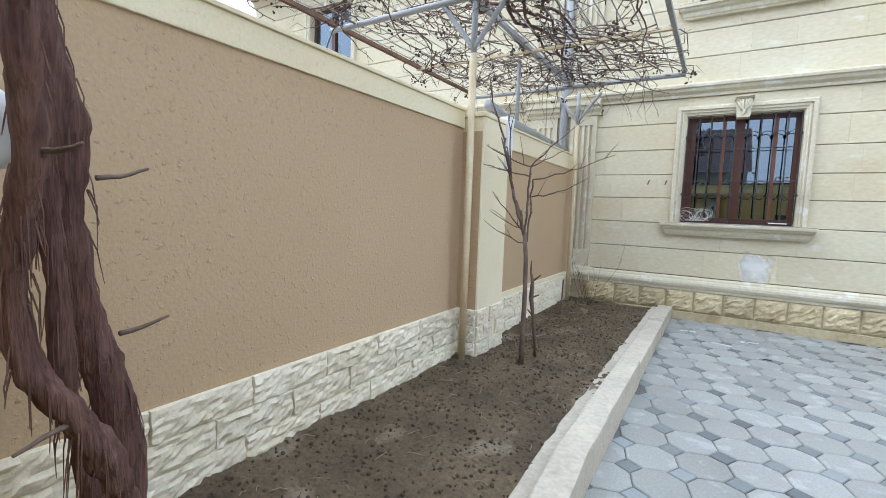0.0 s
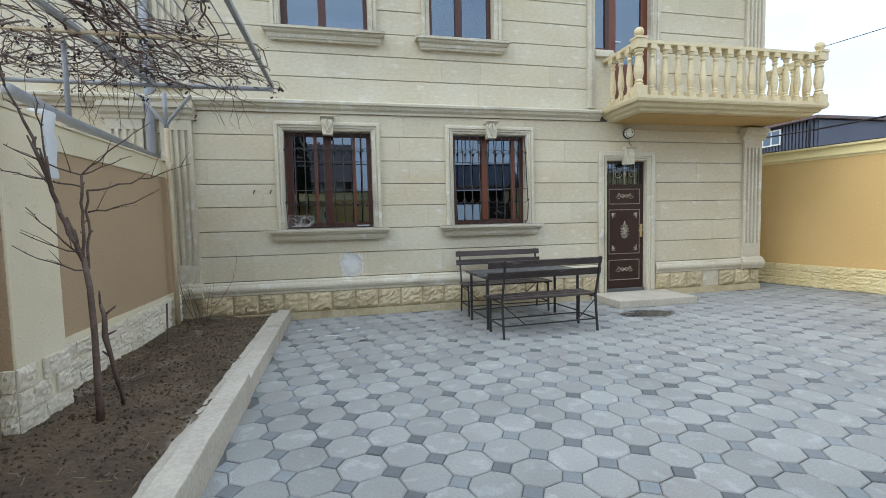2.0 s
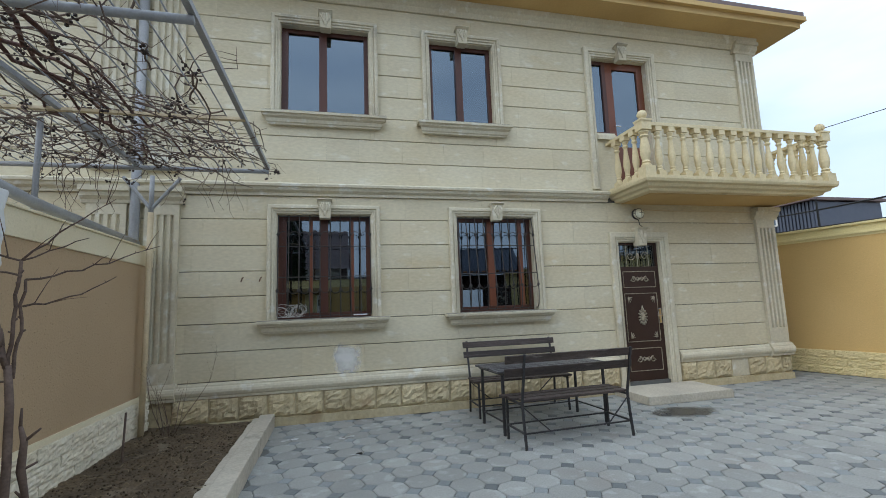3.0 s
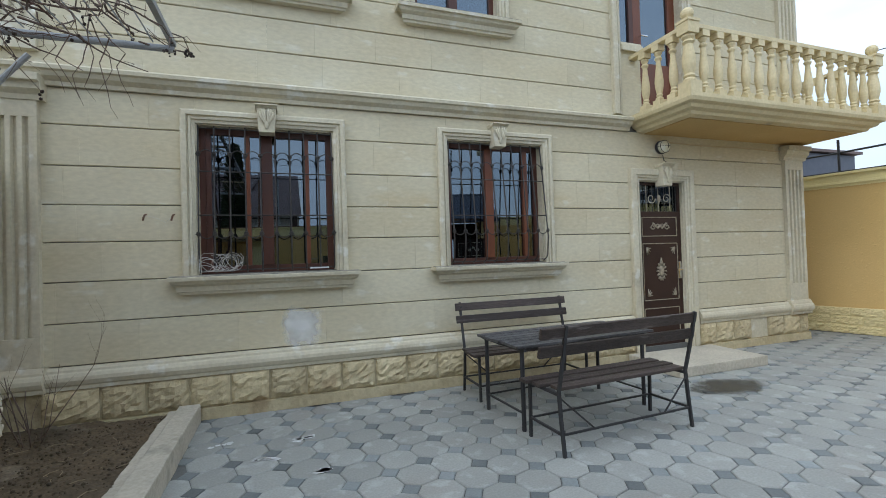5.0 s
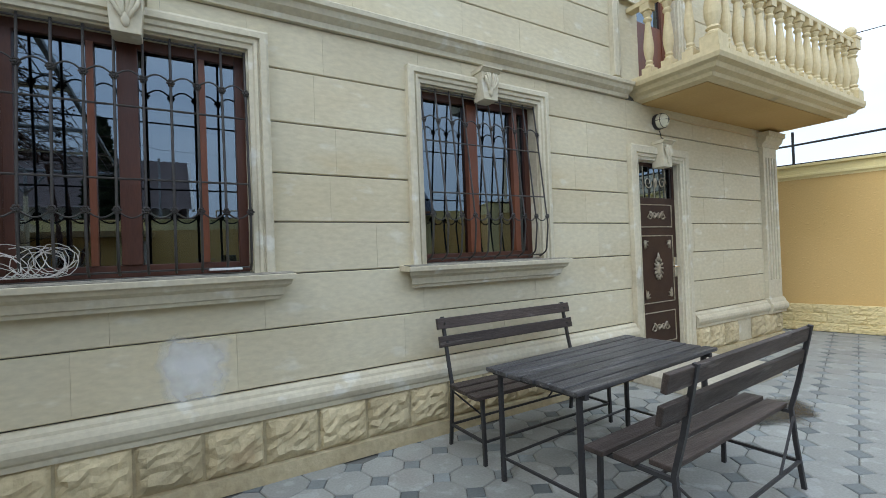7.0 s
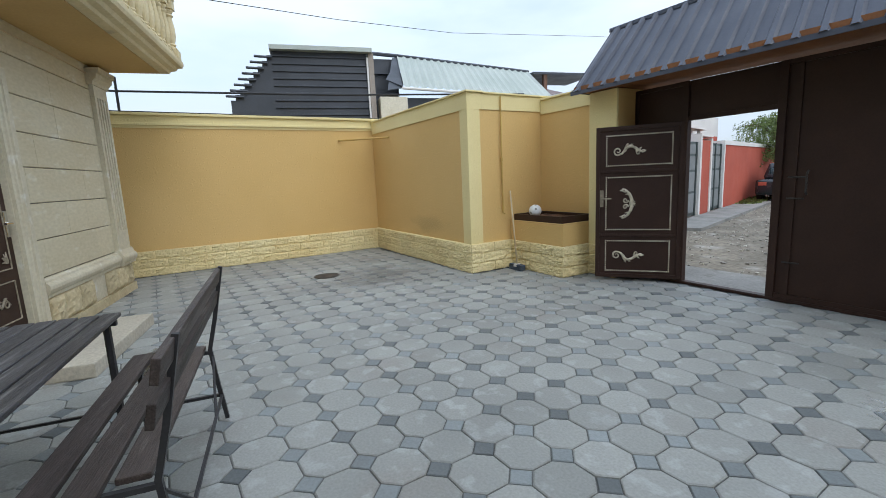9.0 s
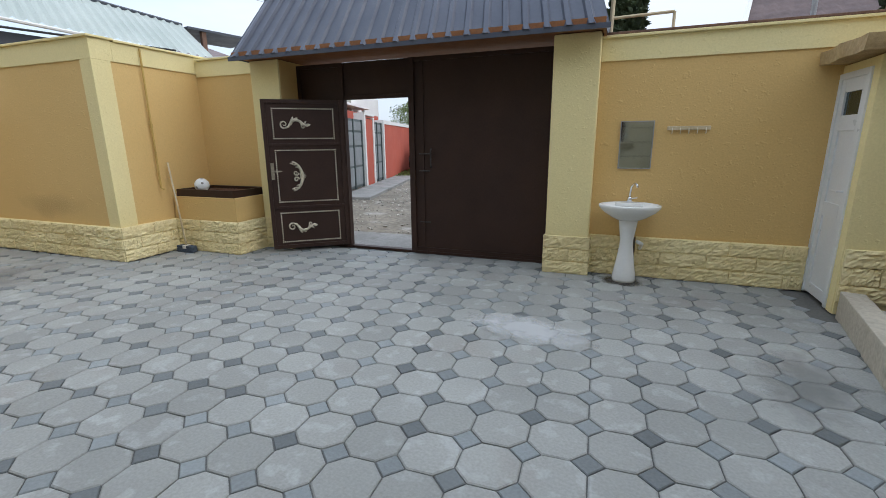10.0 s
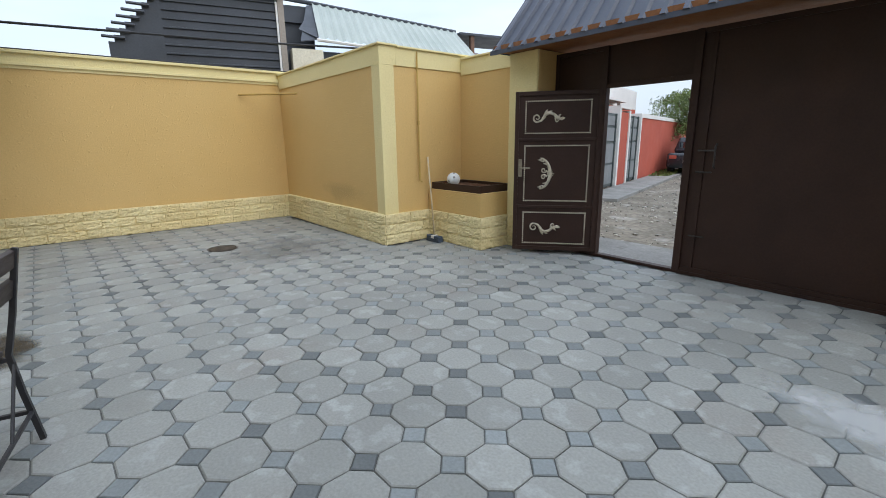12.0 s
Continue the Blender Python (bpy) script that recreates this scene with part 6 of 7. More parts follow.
part("edge", B((-0.15, -0.142, 0, 0.013, -0.226, 0.226), (0.142, 0.15, 0, 0.013, -0.226, 0.226), (-0.142, 0.142, 0, 0.013, -0.226, -0.218), (-0.142, 0.142, 0, 0.013, 0.218, 0.226)), GREYPIPE, mirror)
rack = thing("hook_rail", YARD @ pose(-0.31, -7.533, 1.465), "small towel hook rail on the wall", "hook rail")
part("rail", B((-0.18, 0.18, 0.0, 0.02, -0.018, 0.018), bevel=0.004), CREAMPIPE, rack)
for k in range(5):
    x = -0.14 + 0.07 * k
    part("hook", tube([(x, 0.02, 0.0), (x, 0.04, -0.02), (x, 0.045, -0.04), (x, 0.03, -0.05)], 0.004, 5), SILVER, rack)
single("gas_pipe", tube([(5.63, -6.745, 2.45), (5.63, -6.745, 1.57), (5.63, -6.75, 0.82), (5.62, -6.78, 0.80)], 0.011, 8), YELLOWPIPE, "thin yellow-brown pipe down the ochre wall", "pipe", YARD)
single("pipe_coupling", tube([(5.628, -6.745, 1.55), (5.628, -6.745, 1.60)], 0.018, 8), YELLOWPIPE, "pipe coupling on the thin pipe", "pipe joint", YARD)
single("corner_rod", tube([(9.02, -5.50, 2.14), (8.22, -6.19, 2.13)], 0.016, 8), YELLOWPIPE, "yellow-brown bar set across the wall corner", "bar", YARD)
broom = thing("broom", YARD @ pose(5.40, -6.80, 0), "long-handled broom leaning against the wall", "broom")
part("handle", tube([(0, 0, 0.06), (0.12, -0.05, 0.6), (0.22, -0.08, 1.13)], 0.011, 8), CREAMPIPE, broom, smooth=True)
part("head", B((-0.13, 0.13, -0.04, 0.04, 0.05, 0.085), bevel=0.01), BLUEBRUSH, broom)
part("bristles", B((-0.125, 0.125, -0.045, 0.045, 0.004, 0.05)), BLUEBRUSH, broom)
part("socket", B((-0.03, 0.03, -0.043, 0.043, 0.045, 0.09), bevel=0.006), WHITEPAINT, broom, "pale plastic socket")
drain = thing("drain_cover", pose(7.83, -2.66, 0.004), "round rusty cast-iron drain cover", "drain cover")
part("lid", lathe([(0.16, 0), (0.16, 0.004), (0.15, 0.006), (0.0, 0.006)], 24), DARKMETAL, drain)
part("rim", lathe([(0.185, 0), (0.185, 0.005), (0.165, 0.005), (0.165, 0)], 24), IRON, drain)

# ---------------------------------------------------------------- beyond the walls
def lump_mesh(bm, p, r, rr):
    """A small irregular clump of four leaf-like faces."""
    for _ in range(4):
        d = Vector((rr.uniform(-1, 1), rr.uniform(-1, 1), rr.uniform(-0.4, 1.3))).normalized()
        s = d.orthogonal().normalized()
        a, b, c, e = p, p + d * r * 0.5 + s * r * 0.22, p + d * r, p + d * r * 0.5 - s * r * 0.22
        bm.faces.new([bm.verts.new(q) for q in (a, b, c, e)])


def cypress(x, y, h, w, seed):
    c = thing("cypress_tree", pose(x, y, -0.05), "dark green cypress tree behind the wall", "tree", "cypress trees")
    r = random.Random(seed)
    part("trunk", tube([(0, 0, 0), (0.02, 0, h * 0.5), (0, 0.02, h * 0.9)], [0.13, 0.08, 0.02], 8), BARK, c)
    bm = bmesh.new()
    for k in range(10):
        z = h * (0.12 + 0.08 * k)
        a = r.uniform(0, 6.28)
        tube([(0, 0, z), (w * 0.6 * math.cos(a), w * 0.6 * math.sin(a), z + h * 0.12)], [0.03, 0.008], 5, bm)
    part("limbs", bm, BARK, c)
    bm = bmesh.new()
    for _ in range(4200):
        f = r.random() ** 0.8
        z = h * (0.08 + 0.92 * f)
        a = r.uniform(0, 6.28)
        edge = w * (1 - f) ** 0.55 * (0.8 + 0.3 * noise.noise(Vector((math.cos(a) * 2, math.sin(a) * 2, z * 2 + seed))))
        q = edge * r.uniform(0.35, 1.0) ** 0.5
        lump_mesh(bm, Vector((q * math.cos(a), q * math.sin(a), z)), r.uniform(0.10, 0.24), r)
    part("crown", bm, FOLIAGE, c, kind="stuff")


cypress(3.85, -14.2, 6.4, 0.75, 1)
cypress(-0.85, -13.4, 5.8, 0.75, 2)

# neighbour's house with a tiled roof behind the wash basin wall
nh = thing("neighbour_house", pose(0, 0, 0), "low house with a brown pressed-metal tile roof", "house", kind="structure")
part("wall", B((-8.6, 1.1, -21.5, -15.2, 0, 3.35)), WHITEPAINT, nh)


def tiled_slope(x0, x1, xr0, xr1, ye, ze, yr, zr, courses, name):
    bm = bmesh.new()
    nx = int((x1 - x0) / 0.09)
    rows = []
    for j in range(courses * 2 + 1):
        f = (j // 2 + (j % 2) * 0.94) / courses
        lift = 0.05 if j % 2 == 0 else 0.0
        a, b = x0 + (xr0 - x0) * f, x1 + (xr1 - x1) * f
        rows.append([bm.verts.new((a + (b - a) * i / nx, ye + (yr - ye) * f, ze + (zr - ze) * f + lift * 0.8 + 0.025 * math.sin(i * 1.9))) for i in range(nx + 1)])
    for r0, r1 in zip(rows, rows[1:]):
        for i in range(nx):
            bm.faces.new((r0[i], r0[i + 1], r1[i + 1], r1[i]))
    part(name, bm, BROWNROOF, nh, smooth=True)


tiled_slope(-9.2, 1.55, -6.5, 1.55, -14.6, 3.25, -18.4, 5.6, 15, "roof")
tiled_slope(-9.2, 1.55, -6.5, 1.55, -22.1, 3.25, -18.4, 5.6, 8, "back_roof")
part("barge_board", tube([(1.58, -14.5, 3.22), (1.58, -18.4, 5.62), (1.58, -22.1, 3.22)], 0.07, 4), WHITEPAINT, nh)
bm = bmesh.new()
bm.faces.new([bm.verts.new(p) for p in ((1.1, -15.2, 3.3), (1.1, -21.5, 3.3), (1.1, -18.4, 5.4))])
part("gable_wall", bm, WHITEPAINT, nh)
part("valley_ridge", tube([(-1.4, -14.4, 3.3), (-0.6, -16.6, 4.62), (-0.2, -18.4, 5.68)], 0.09, 5), BROWNROOF, nh)

# rails and poles on the wall top
rail = thing("wall_rail", YARD, "rusty pale steel rail on top of the wall", "rail")
part("upright", tube([(0.44, -7.64, 2.33), (0.43, -7.64, 2.95)], 0.02, 8), CREAMPIPE, rail)
part("upright", tube([(-0.10, -7.64, 2.33), (-0.10, -7.64, 2.50)], 0.014, 8), CREAMPIPE, rail)
part("crossbar", tube([(0.44, -7.64, 2.49), (-0.10, -7.64, 2.50)], 0.014, 8), CREAMPIPE, rail)
single("steel_pole", tube([(-1.16, -7.66, 2.33), (-1.16, -7.66, 3.6)], 0.022, 8), GREYPIPE, "thin grey pole above the wall", "pole", YARD)
single("rusty_pole", tube([(-1.66, -7.66, 2.33), (-1.64, -7.66, 3.6)], 0.022, 8), RUST, "thin rusty pole above the wall", "pole", YARD)

# sheds beyond the end wall
shed = thing("neighbour_shed", pose(0, 0, 0), "shed with a wall of charcoal ribbed sheet", "shed", kind="structure")
bm = bmesh.new()
zs, offs, z = [], [], 2.2
while z < 4.42:
    for f, o in ((0, 0), (0.7, 0), (0.8, -0.035), (0.95, -0.035)):
        zs.append(z + f * 0.17)
        offs.append(o)
    z += 0.17
a = [bm.verts.new((13.0 + o, -1.98, zz)) for zz, o in zip(zs, offs)]
b = [bm.verts.new((13.0 + o, -4.22, zz)) for zz, o in zip(zs, offs)]
for i in range(len(zs) - 1):
    bm.faces.new((a[i], b[i], b[i + 1], a[i + 1]))
part("sheet_wall", bm, CHARCOAL, shed)
part("side_wall", slab_of([(13.05, -1.98), (17.0, -1.9), (17.0, -4.3), (13.05, -4.3)], 2.2, 4.3), CHARCOAL, shed)
part("corner_post", B((12.93, 13.05, -4.40, -4.27, 0, 4.5)), material("pale_board", (0.38, 0.33, 0.28), fine=30, rough=0.8, bump=0.2), shed)
part("light_strip", B((12.92, 12.99, -4.26, -4.22, 2.6, 4.4)), WHITEPAINT, shed)
part("roof_edge", B((12.8, 17.2, -4.35, -1.95, 4.50, 4.60)), GREENROOF, shed)
bm = bmesh.new()
for k in range(9):
    B((13.0, 13.04, -1.98 + 0.11 * k, -1.87 + 0.11 * k, 2.9, 4.40 - 0.13 * k), bm=bm)
for k in range(8):
    tube([(12.95, -1.99 + 0.1 * k, 4.34 - 0.13 * k), (12.95, -1.6 + 0.1 * k, 4.36 - 0.13 * k)], 0.03, 5, bm)
part("stepped_slats", bm, CHARCOAL, shed)
part("low_roof", slab_of([(13.2, -0.9), (16.0, -0.9), (16.0, -2.0), (13.2, -2.0)], 2.75, 2.95), BROWNROOF, shed)
part("post", B((13.0, 13.12, -1.1, -1.0, 0, 2.75), (15.8, 15.92, -1.1, -1.0, 0, 2.75)), RUST, shed)
barn = thing("neighbour_barn", pose(0, 0, 0), "outbuilding under a pale green ribbed roof", "shed", kind="structure")
bm = bmesh.new()
n = 60
for i in range(n + 1):
    f = i / n
    h = 0.05 if i % 3 == 0 else 0.0
    bm.verts.new((13.0 - 0.0, -5.15 + f * (-9.5 + 5.15), 3.72 + f * (-0.24) + h))
    bm.verts.new((14.2, -5.27 - f * 4.07, 4.78 - f * 0.34 + h))
bm.verts.ensure_lookup_table()
for i in range(n):
    bm.faces.new((bm.verts[2 * i], bm.verts[2 * i + 2], bm.verts[2 * i + 3], bm.verts[2 * i + 1]))
part("roof", bm, GREENROOF, barn, "pale green ribbed roof sheet")
part("verge", slab_of([(13.0, -5.14), (14.2, -5.24), (13.3, -4.75)], 3.72, 3.74), CHARCOAL, barn)
for v in barn.children[-1].data.vertices:
    v.co.z += (v.co.x - 13.0) * 0.75
part("wall", B((13.3, 16.5, -10.5, -4.45, 0, 3.5)), CHARCOAL, barn)
part("plaster_pier", B((12.85, 13.28, -5.2, -4.5, 0, 3.45)), PALESTONE, barn)
part("gutter", tube([(12.97, -5.1, 3.69), (12.97, -9.5, 3.45)], 0.035, 6), WHITEPAINT, barn)
part("ridge_tiles", tube([(14.22, -4.3, 4.86), (14.22, -5.27, 4.80), (14.22, -9.4, 4.46)], 0.05, 6), CHARCOAL, barn)
part("back_roof", slab_of([(14.2, -4.2), (15.6, -4.2), (15.6, -9.4), (14.2, -9.4)], 4.3, 4.34), CHARCOAL, barn)
part("gap_wall", B((14.3, 14.5, -5.3, -4.1, 2.5, 4.72)), CHARCOAL, barn)
verge = part("verge_sheet", slab_of([(12.95, -4.72), (13.05, -5.16), (14.2, -5.28), (14.15, -5.12)], 0, 0.02), CHARCOAL, barn)
for v in verge.data.vertices:
    v.co.z += 3.66 + (v.co.x - 13.0) * 0.9
part("open_eave", B((14.0, 15.6, -11.6, -9.45, 4.36, 4.42), (14.0, 15.6, -11.6, -9.45, 2.6, 3.5)), CHARCOAL, barn)
for y in (-9.9, -11.4):
    part("eave_post", B((14.05, 14.17, y - 0.06, y + 0.06, 3.5, 4.36)), RUST, barn)
far = thing("distant_roof", pose(0, 0, 0), "far brown hipped roof", "house", kind="structure")
bm = bmesh.new()
q = [bm.verts.new(p) for p in ((20, -12.0, 4.7), (20, -16.2, 4.6), (25, -16.5, 4.7), (25, -12.0, 4.8))]
tip = bm.verts.new((22.5, -14.0, 5.75))
for i in range(4):
    bm.faces.new((q[i], q[(i + 1) % 4], tip))
part("roof", bm, BROWNROOF, far)
part("wall", B((20.4, 24.6, -15.9, -12.4, 0, 4.6)), WHITEPAINT, far)
blue = thing("blue_house", pose(0, 0, 0), "distant house clad in dark blue ribbed sheet", "house", kind="structure")
bm = bmesh.new()
for k in range(22):
    B((16.0, 16.06, 4.9 + k * 0.12, 4.97 + k * 0.12, 2.0, 4.38), bm=bm)
B((16.05, 19.0, 4.88, 7.6, 0, 4.36), bm=bm)
part("cladding", bm, BLUEROOF, blue)
part("roof", B((15.8, 19.2, 4.75, 7.7, 4.39, 4.48)), BROWNROOF, blue)
w2 = part("window", B((15.96, 15.99, 6.1, 6.8, 3.75, 4.3)), WHITEPAINT, blue)
part("pane", B((15.95, 15.962, 6.15, 6.42, 3.8, 4.25), (15.95, 15.962, 6.48, 6.75, 3.8, 4.25)), PANE, blue)
single("black_cable", tube([(9.9, -7.0, 3.0), (9.9, -3.2, 2.95), (9.9, 0.3, 2.98), (9.9, 4.0, 3.1)], 0.017, 6), CABLE, "sagging black cable above the end wall", "cable")
single("cable_bracket", tube([(9.88, 0.31, 0.0), (9.88, 0.31, 3.2)], 0.02, 6), CABLE, "thin bracket holding the black cable", "bracket")
single("sky_wire", tube([(8.58, -0.78, 4.05), (11, -3.4, 4.62), (14, -6.9, 5.42), (17, -13.8, 6.5), (20, -20, 7.5)], 0.006, 4), CABLE, "thin wire across the sky", "wire")
single("utility_pole", tube([(20, -20, -0.1), (20, -20, 7.6)], 0.12, 10), CREAMPIPE, "plain utility pole far beyond the walls", "pole")
single("power_line", tube([(6.0, -30, 8.5), (0.5, -22, 6.9), (-6, -14, 6.6)], 0.012, 4), CABLE, "overhead power line behind the wall", "wire")

# lane beyond the gate
single("ramp", B((2.2, 4.3, -8.65, -7.79, -0.06, 0.012), bevel=0.02), GREYCEMENT, "concrete ramp outside the wicket", "ramp", YARD, kind="structure")
d = Vector((9.2 - 7.4, -21.5 + 14.6, 0))
lane_turn = math.degrees(math.atan2(d.y, d.x))
LANE = YARD @ pose(7.4, -14.6, 0, 0, 0, lane_turn)
rw = thing("wall_lane", LANE, "red painted lane wall edged in white", "wall", kind="structure")
part("red_wall", B((3.12, 14.0, 0.0, 0.25, -0.1, 1.97), (0.62, 1.52, 0.0, 0.3, -0.1, 2.05)), REDPAINT, rw)
part("white_edge", B((0.48, 0.62, -0.03, 0.3, -0.1, 2.15), (1.52, 1.66, -0.03, 0.3, -0.1, 2.12), (3.0, 3.12, -0.03, 0.3, -0.1, 2.1), (3.12, 14.0, -0.03, 0.28, 1.97, 2.1), (0.48, 1.66, -0.04, 0.31, 2.151, 2.22)), WHITEPAINT, rw)
part("red_band", B((-3, 6.0, 0.9, 1.0, 0, 2.38)), REDPAINT, rw)


def panel_gate(s0, s1, cols, label):
    g = thing("lane_gate", LANE, label, "gate", "lane gates")
    part("sheet", B((s0, s1, 0.08, 0.11, 0.02, 2.0)), GREENMETAL, g)
    w = (s1 - s0) / cols
    for i in range(cols):
        for z0, z1 in ((0.1, 0.62), (0.68, 1.2), (1.26, 1.62), (1.68, 1.93)):
            part("panel", B((s0 + i * w + 0.07, s0 + (i + 1) * w - 0.07, 0.06, 0.085, z0, z1), bevel=0.01), GREYPANEL, g)
    for i in range(cols + 1):
        part("stile", B((s0 + i * w - 0.035, s0 + i * w + 0.035, 0.04, 0.12, 0.0, 2.0)), GREENMETAL, g)


panel_gate(-3.0, 0.44, 4, "grey-green steel lane gate with panelled leaves")
panel_gate(1.70, 2.96, 2, "narrow grey-green steel lane door")
lh = thing("lane_house", LANE, "yellow-cream house behind the red lane wall", "house", kind="structure")
part("wall", B((-3.5, 4.2, 1.9, 4.5, 0, 3.0)), YELLOWCREAM, lh)
part("eave", B((-3.8, 4.5, 1.5, 4.8, 3.0, 3.12), (-3.8, 4.5, 1.4, 1.5, 2.95, 3.15)), WHITEPAINT, lh)
part("lean_to", B((-3.0, 5.5, 1.1, 1.88, 2.62, 2.70)), WHITEPAINT, lh)
part("post", B((-2.9, -2.8, 1.3, 1.4, 0, 2.62), (5.3, 5.4, 1.3, 1.4, 0, 2.62)), WHITEPAINT, lh)
part("white_block", B((4.6, 9.0, 1.6, 3.0, 0, 3.3)), WHITEPAINT, lh)
single("lane_path", B((-2.5, 9.0, -0.9, -0.05, -0.1, 0.02)), GREYCEMENT, "pale concrete path along the red wall", "path", LANE, kind="structure")
tree = thing("lane_tree", LANE @ pose(10.2, -0.45, -0.05), "leaning street tree with drooping pale foliage", "tree")
part("trunk", tube([(0, 0, 0), (-0.05, -0.05, 0.8), (0.1, 0.0, 1.5), (0.0, -0.2, 2.3)], [0.16, 0.12, 0.10, 0.07], 9), BARK, tree)
tr2 = random.Random(14)
bm = bmesh.new()
for k in range(6):
    a = k * 1.05
    tube([(0, -0.1, 2.0), (0.7 * math.cos(a), 0.7 * math.sin(a), 2.9), (1.4 * math.cos(a), 1.4 * math.sin(a), 3.0)], [0.05, 0.03, 0.01], 5, bm)
part("limbs", bm, BARK, tree)
bm = bmesh.new()
for _ in range(1500):
    a, q = tr2.uniform(0, 6.28), tr2.uniform(0.2, 1.7)
    drop = tr2.random() ** 1.3 * 1.7
    for step in range(3):
        lump_mesh(bm, Vector((q * math.cos(a), q * math.sin(a), 3.5 - 0.25 * q - drop - 0.1 * step)), tr2.uniform(0.05, 0.12), tr2)
part("crown", bm, WILLOW, tree, kind="stuff")
bm = bmesh.new()
for _ in range(260):
    lump_mesh(bm, Vector((tr2.uniform(4.5, 8.0), tr2.uniform(-0.7, -0.1), 0.0)), tr2.uniform(0.06, 0.16), tr2)
single("verge_grass", bm, WILLOW, "tuft of grass at the foot of the red wall", "grass", LANE, kind="stuff")
car = thing("parked_car", LANE @ pose(7.85, -1.2, -0.05), "dark parked car by the red wall", "car")
bm = B((-2.0, 2.0, -0.82, 0.82, 0.28, 0.82), bevel=0.1)
part("body", bm, CARPAINT, car, smooth=True)
bm = B((-1.2, 1.1, -0.72, 0.72, 0.80, 1.38), bevel=0.12)
for v in bm.verts:
    if v.co.z > 1.1:
        v.co.x *= 0.74
        v.co.y *= 0.9
part("cabin", bm, CARPAINT, car, smooth=True)
part("rear_window", B((-1.14, -1.10, -0.55, 0.55, 0.92, 1.22)), PANE, car)
for y in (-0.6, 0.6):
    part("tail_light", B((-2.02, -1.97, y - 0.12, y + 0.12, 0.62, 0.74), bevel=0.01), REDPAINT, car)
part("number_plate", B((-2.03, -2.0, -0.25, 0.25, 0.48, 0.58)), WHITEPAINT, car)
for x in (-1.25, 1.25):
    for y in (-0.74, 0.74):
        w = part("wheel", lathe([(0.2, -0.09), (0.30, -0.09), (0.32, -0.05), (0.32, 0.05), (0.30, 0.09), (0.2, 0.09)], 20), RUBBER, car)
        w.matrix_basis = pose(x, y, 0.32, 90)
        part("rim", lathe([(0.19, -0.07), (0.2, 0.0), (0.19, 0.07)], 16), GREYPIPE, w)
bm = bmesh.new()
gr = random.Random(77)
for _ in range(2200):
    u, v = gr.uniform(2.5, 9), gr.uniform(-22, -8.8)
    r = gr.choice((0.010, 0.014, 0.018, 0.024, 0.034))
    pts = [(u + r * math.cos(a) * gr.uniform(0.7, 1), v + r * math.sin(a) * gr.uniform(0.7, 1)) for a in (0, 1.25, 2.5, 3.75, 5)]
    slab_of(pts, -0.055, -0.05 + r * 0.7, bm)
single("lane_gravel", bm, PALEGRAVEL, "loose pale stones on the lane", "gravel", YARD, kind="stuff")

# ---------------------------------------------------------------- paving
P, U0, V0 = 0.272, -0.0992, 0.1358
PAVE = pose(0, 0, 0, 0, 0, 16)      # the pavers run two degrees off the gate
CUT = 0.27 * P
OCT = [(-P / 2 + CUT, -P / 2), (P / 2 - CUT, -P / 2), (P / 2, -P / 2 + CUT), (P / 2, P / 2 - CUT), (P / 2 - CUT, P / 2), (-P / 2 + CUT, P / 2), (-P / 2, P / 2 - CUT), (-P / 2, -P / 2 + CUT)]
SQ = [(-CUT, 0), (0, -CUT), (CUT, 0), (0, CUT)]
pav = thing("pavement", PAVE, "grey octagonal concrete paving with small square insets", "paving", kind="structure")
part("bedding", B((-2.2, 9.1, -7.82, 2.6, -0.06, -0.011)), MORTAR, pav).matrix_basis = pose(0, 0, 0, 0, 0, -2)


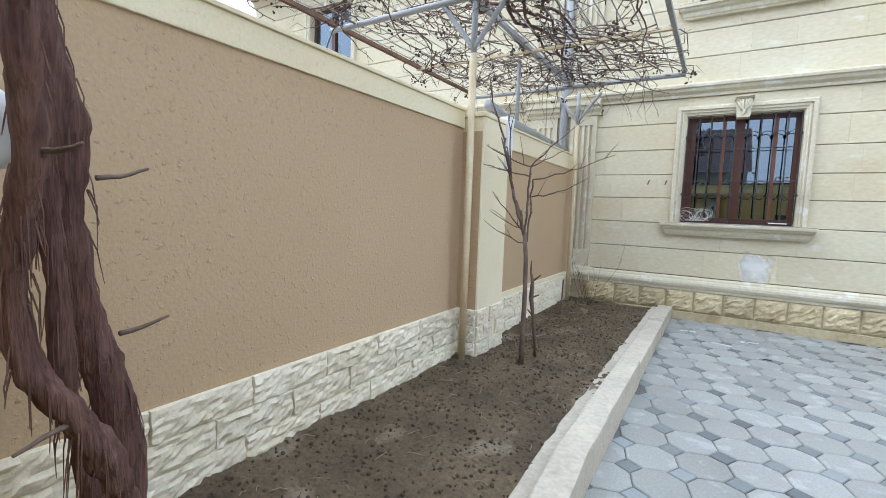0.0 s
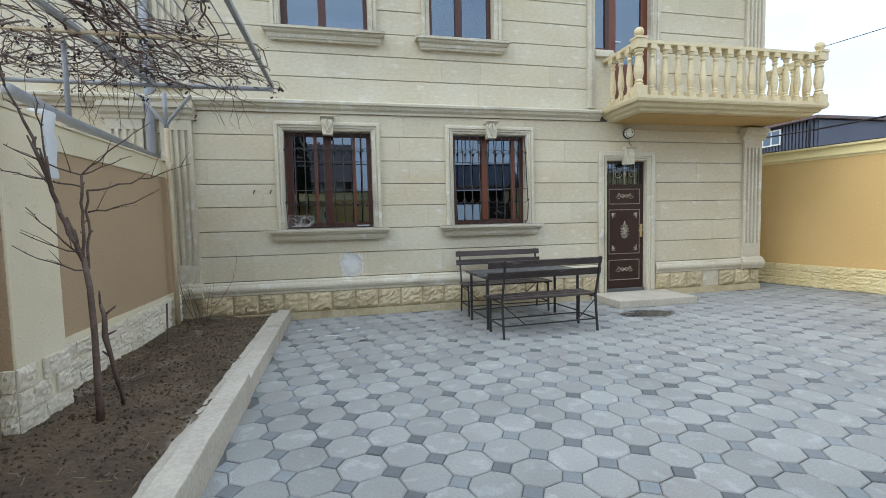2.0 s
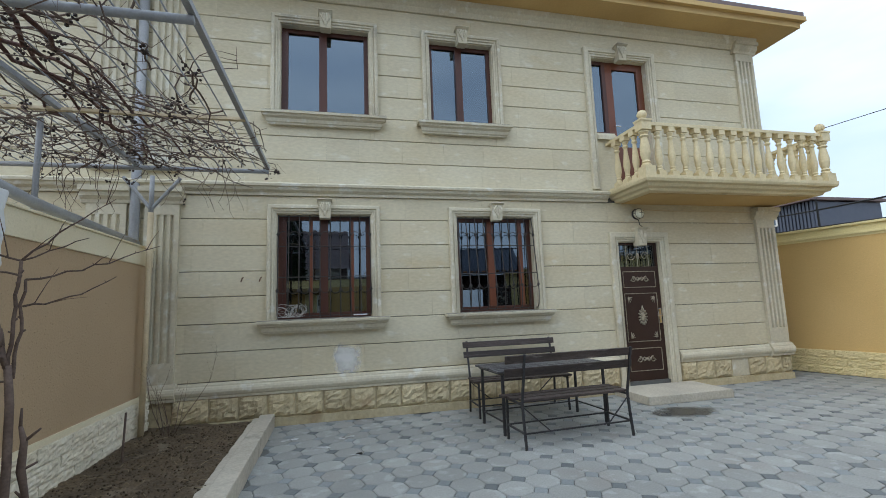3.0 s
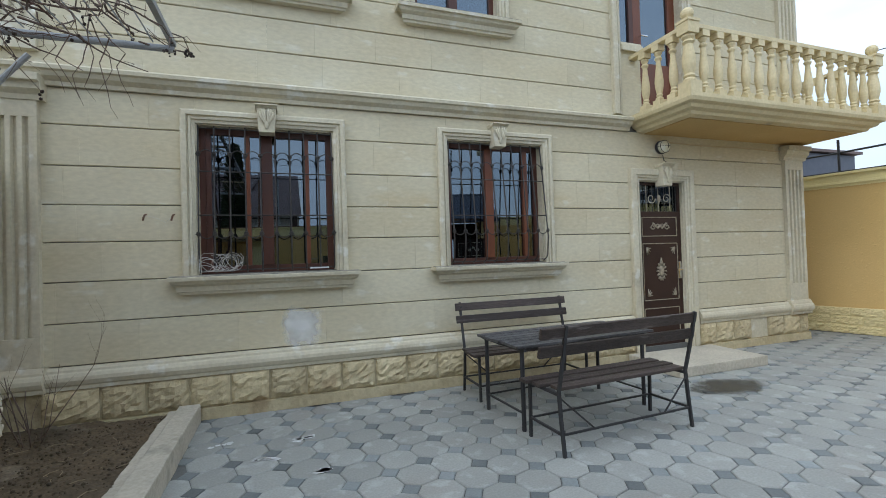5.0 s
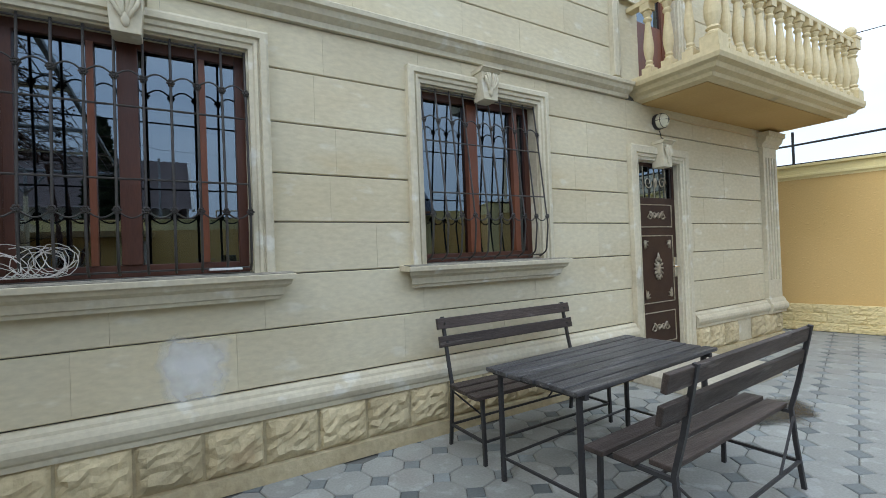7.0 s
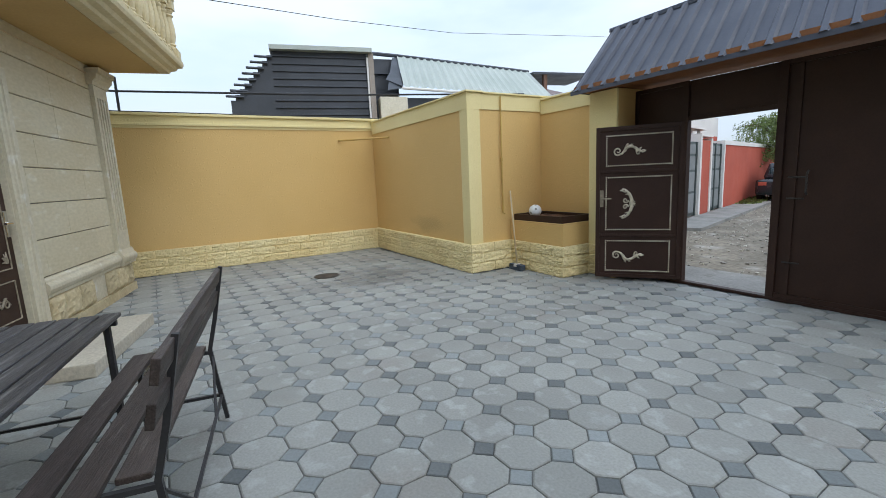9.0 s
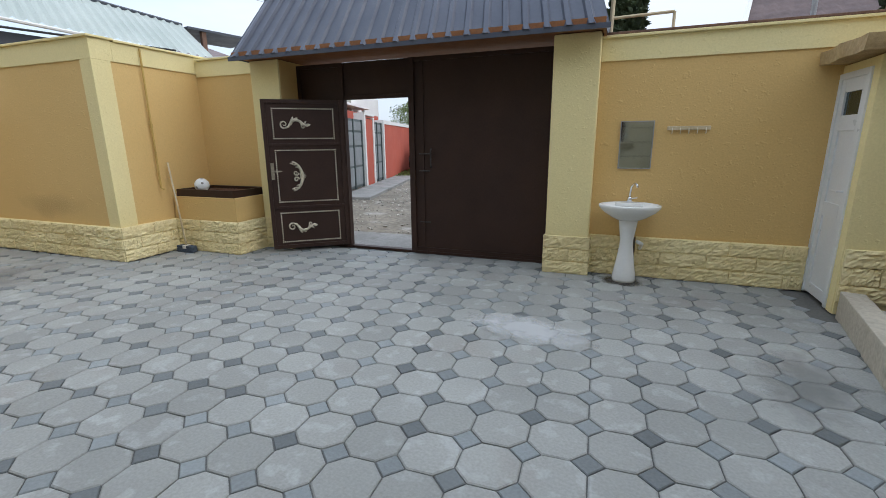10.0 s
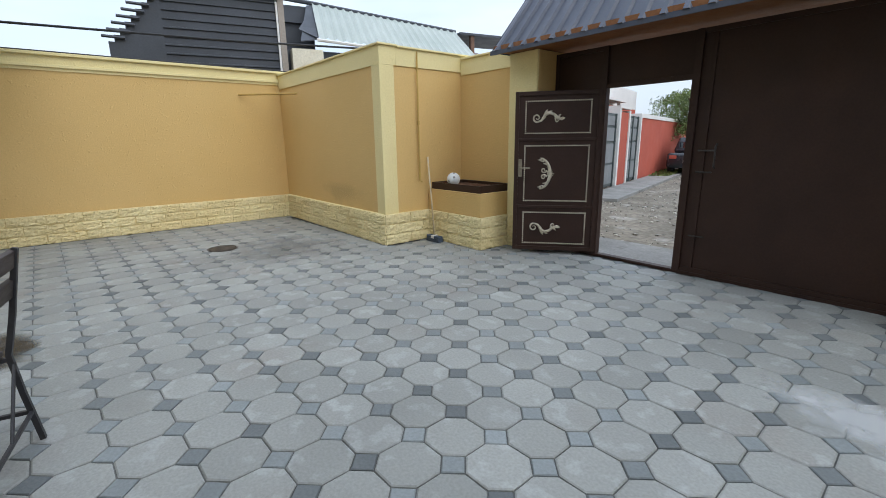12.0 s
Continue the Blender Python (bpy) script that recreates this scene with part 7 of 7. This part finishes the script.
def paver_shape(outline, gap, bevel, drop):
    """Rings of points: the foot, the worn edge and the flat top."""
    cx = [Vector((x, y)) for x, y in outline]
    k = len(cx)
    size = max(p.length for p in cx)
    f1, f2 = 1 - gap / size, 1 - (gap + bevel) / size
    verts = [(p.x * f1, p.y * f1, -0.03) for p in cx] + [(p.x * f1, p.y * f1, -drop) for p in cx] + [(p.x * f2, p.y * f2, 0.0) for p in cx]
    faces = []
    for j in (0, 1):
        for i in range(k):
            faces.append((j * k + i, j * k + (i + 1) % k, (j + 1) * k + (i + 1) % k, (j + 1) * k + i))
    faces.append(tuple(range(2 * k, 3 * k)))
    return verts, faces


SHAPES = {"paver": paver_shape(OCT, 0.0036, 0.007, 0.005), "inset_paver": paver_shape(SQ, 0.0042, 0.006, 0.004)}


def raw_mesh(name, verts, faces, mat):
    me = bpy.data.meshes.new(name)
    me.from_pydata(verts, [], faces)
    me.materials.append(mat)
    me.update()
    return me


def inside(u, v):
    w = PAVE @ Vector((u, v, 0))
    u, v = (YARD.inverted() @ w).xy
    if w.x < 0.10 or u > 9.0 or v < -7.76:
        return False
    if w.y > 0.0 and w.x < 8.30:
        return False
    if u > 5.62 and v < -6.22:
        return False
    if u < -1.33 and v < -6.85:
        return False
    return True


near_mesh = {"paver": raw_mesh("paver", *SHAPES["paver"], PAVER), "inset_paver": raw_mesh("inset_paver", *SHAPES["inset_paver"], INSET)}
far_data = {"paver": ([], []), "inset_paver": ([], [])}
pr = random.Random(99)
for i in range(-14, 38):
    for j in range(-33, 12):
        for kind, off in (("inset_paver", 0.0), ("paver", 0.5)):
            u, v = U0 + (i + off) * P, V0 + (j + off) * P
            if not inside(u, v):
                continue
            m = pose(u, v, pr.uniform(-0.0015, 0.0012) - (0.001 if off == 0 else 0), pr.uniform(-0.5, 0.5), pr.uniform(-0.5, 0.5), pr.uniform(-0.7, 0.7) + (0 if off == 0 else 90 * pr.randrange(4)))
            if -0.6 < u < 3.9 and -6.6 < v < -2.55:
                piece(kind, near_mesh[kind], pav, m)
            else:
                vs, fs = far_data[kind]
                base = len(vs)
                sv, sf = SHAPES[kind]
                vs.extend(tuple(m @ Vector(p)) for p in sv)
                fs.extend(tuple(base + q for q in f) for f in sf)
for kind, mat in (("paver", PAVER_FAR), ("inset_paver", INSET_FAR)):
    ob = new(kind + "_field", raw_mesh(kind + "_field", *far_data[kind], mat))
    ob.parent = pav
    tagged(ob, "octagonal pavers farther off" if kind == "paver" else "small square insets farther off", kind="stuff")
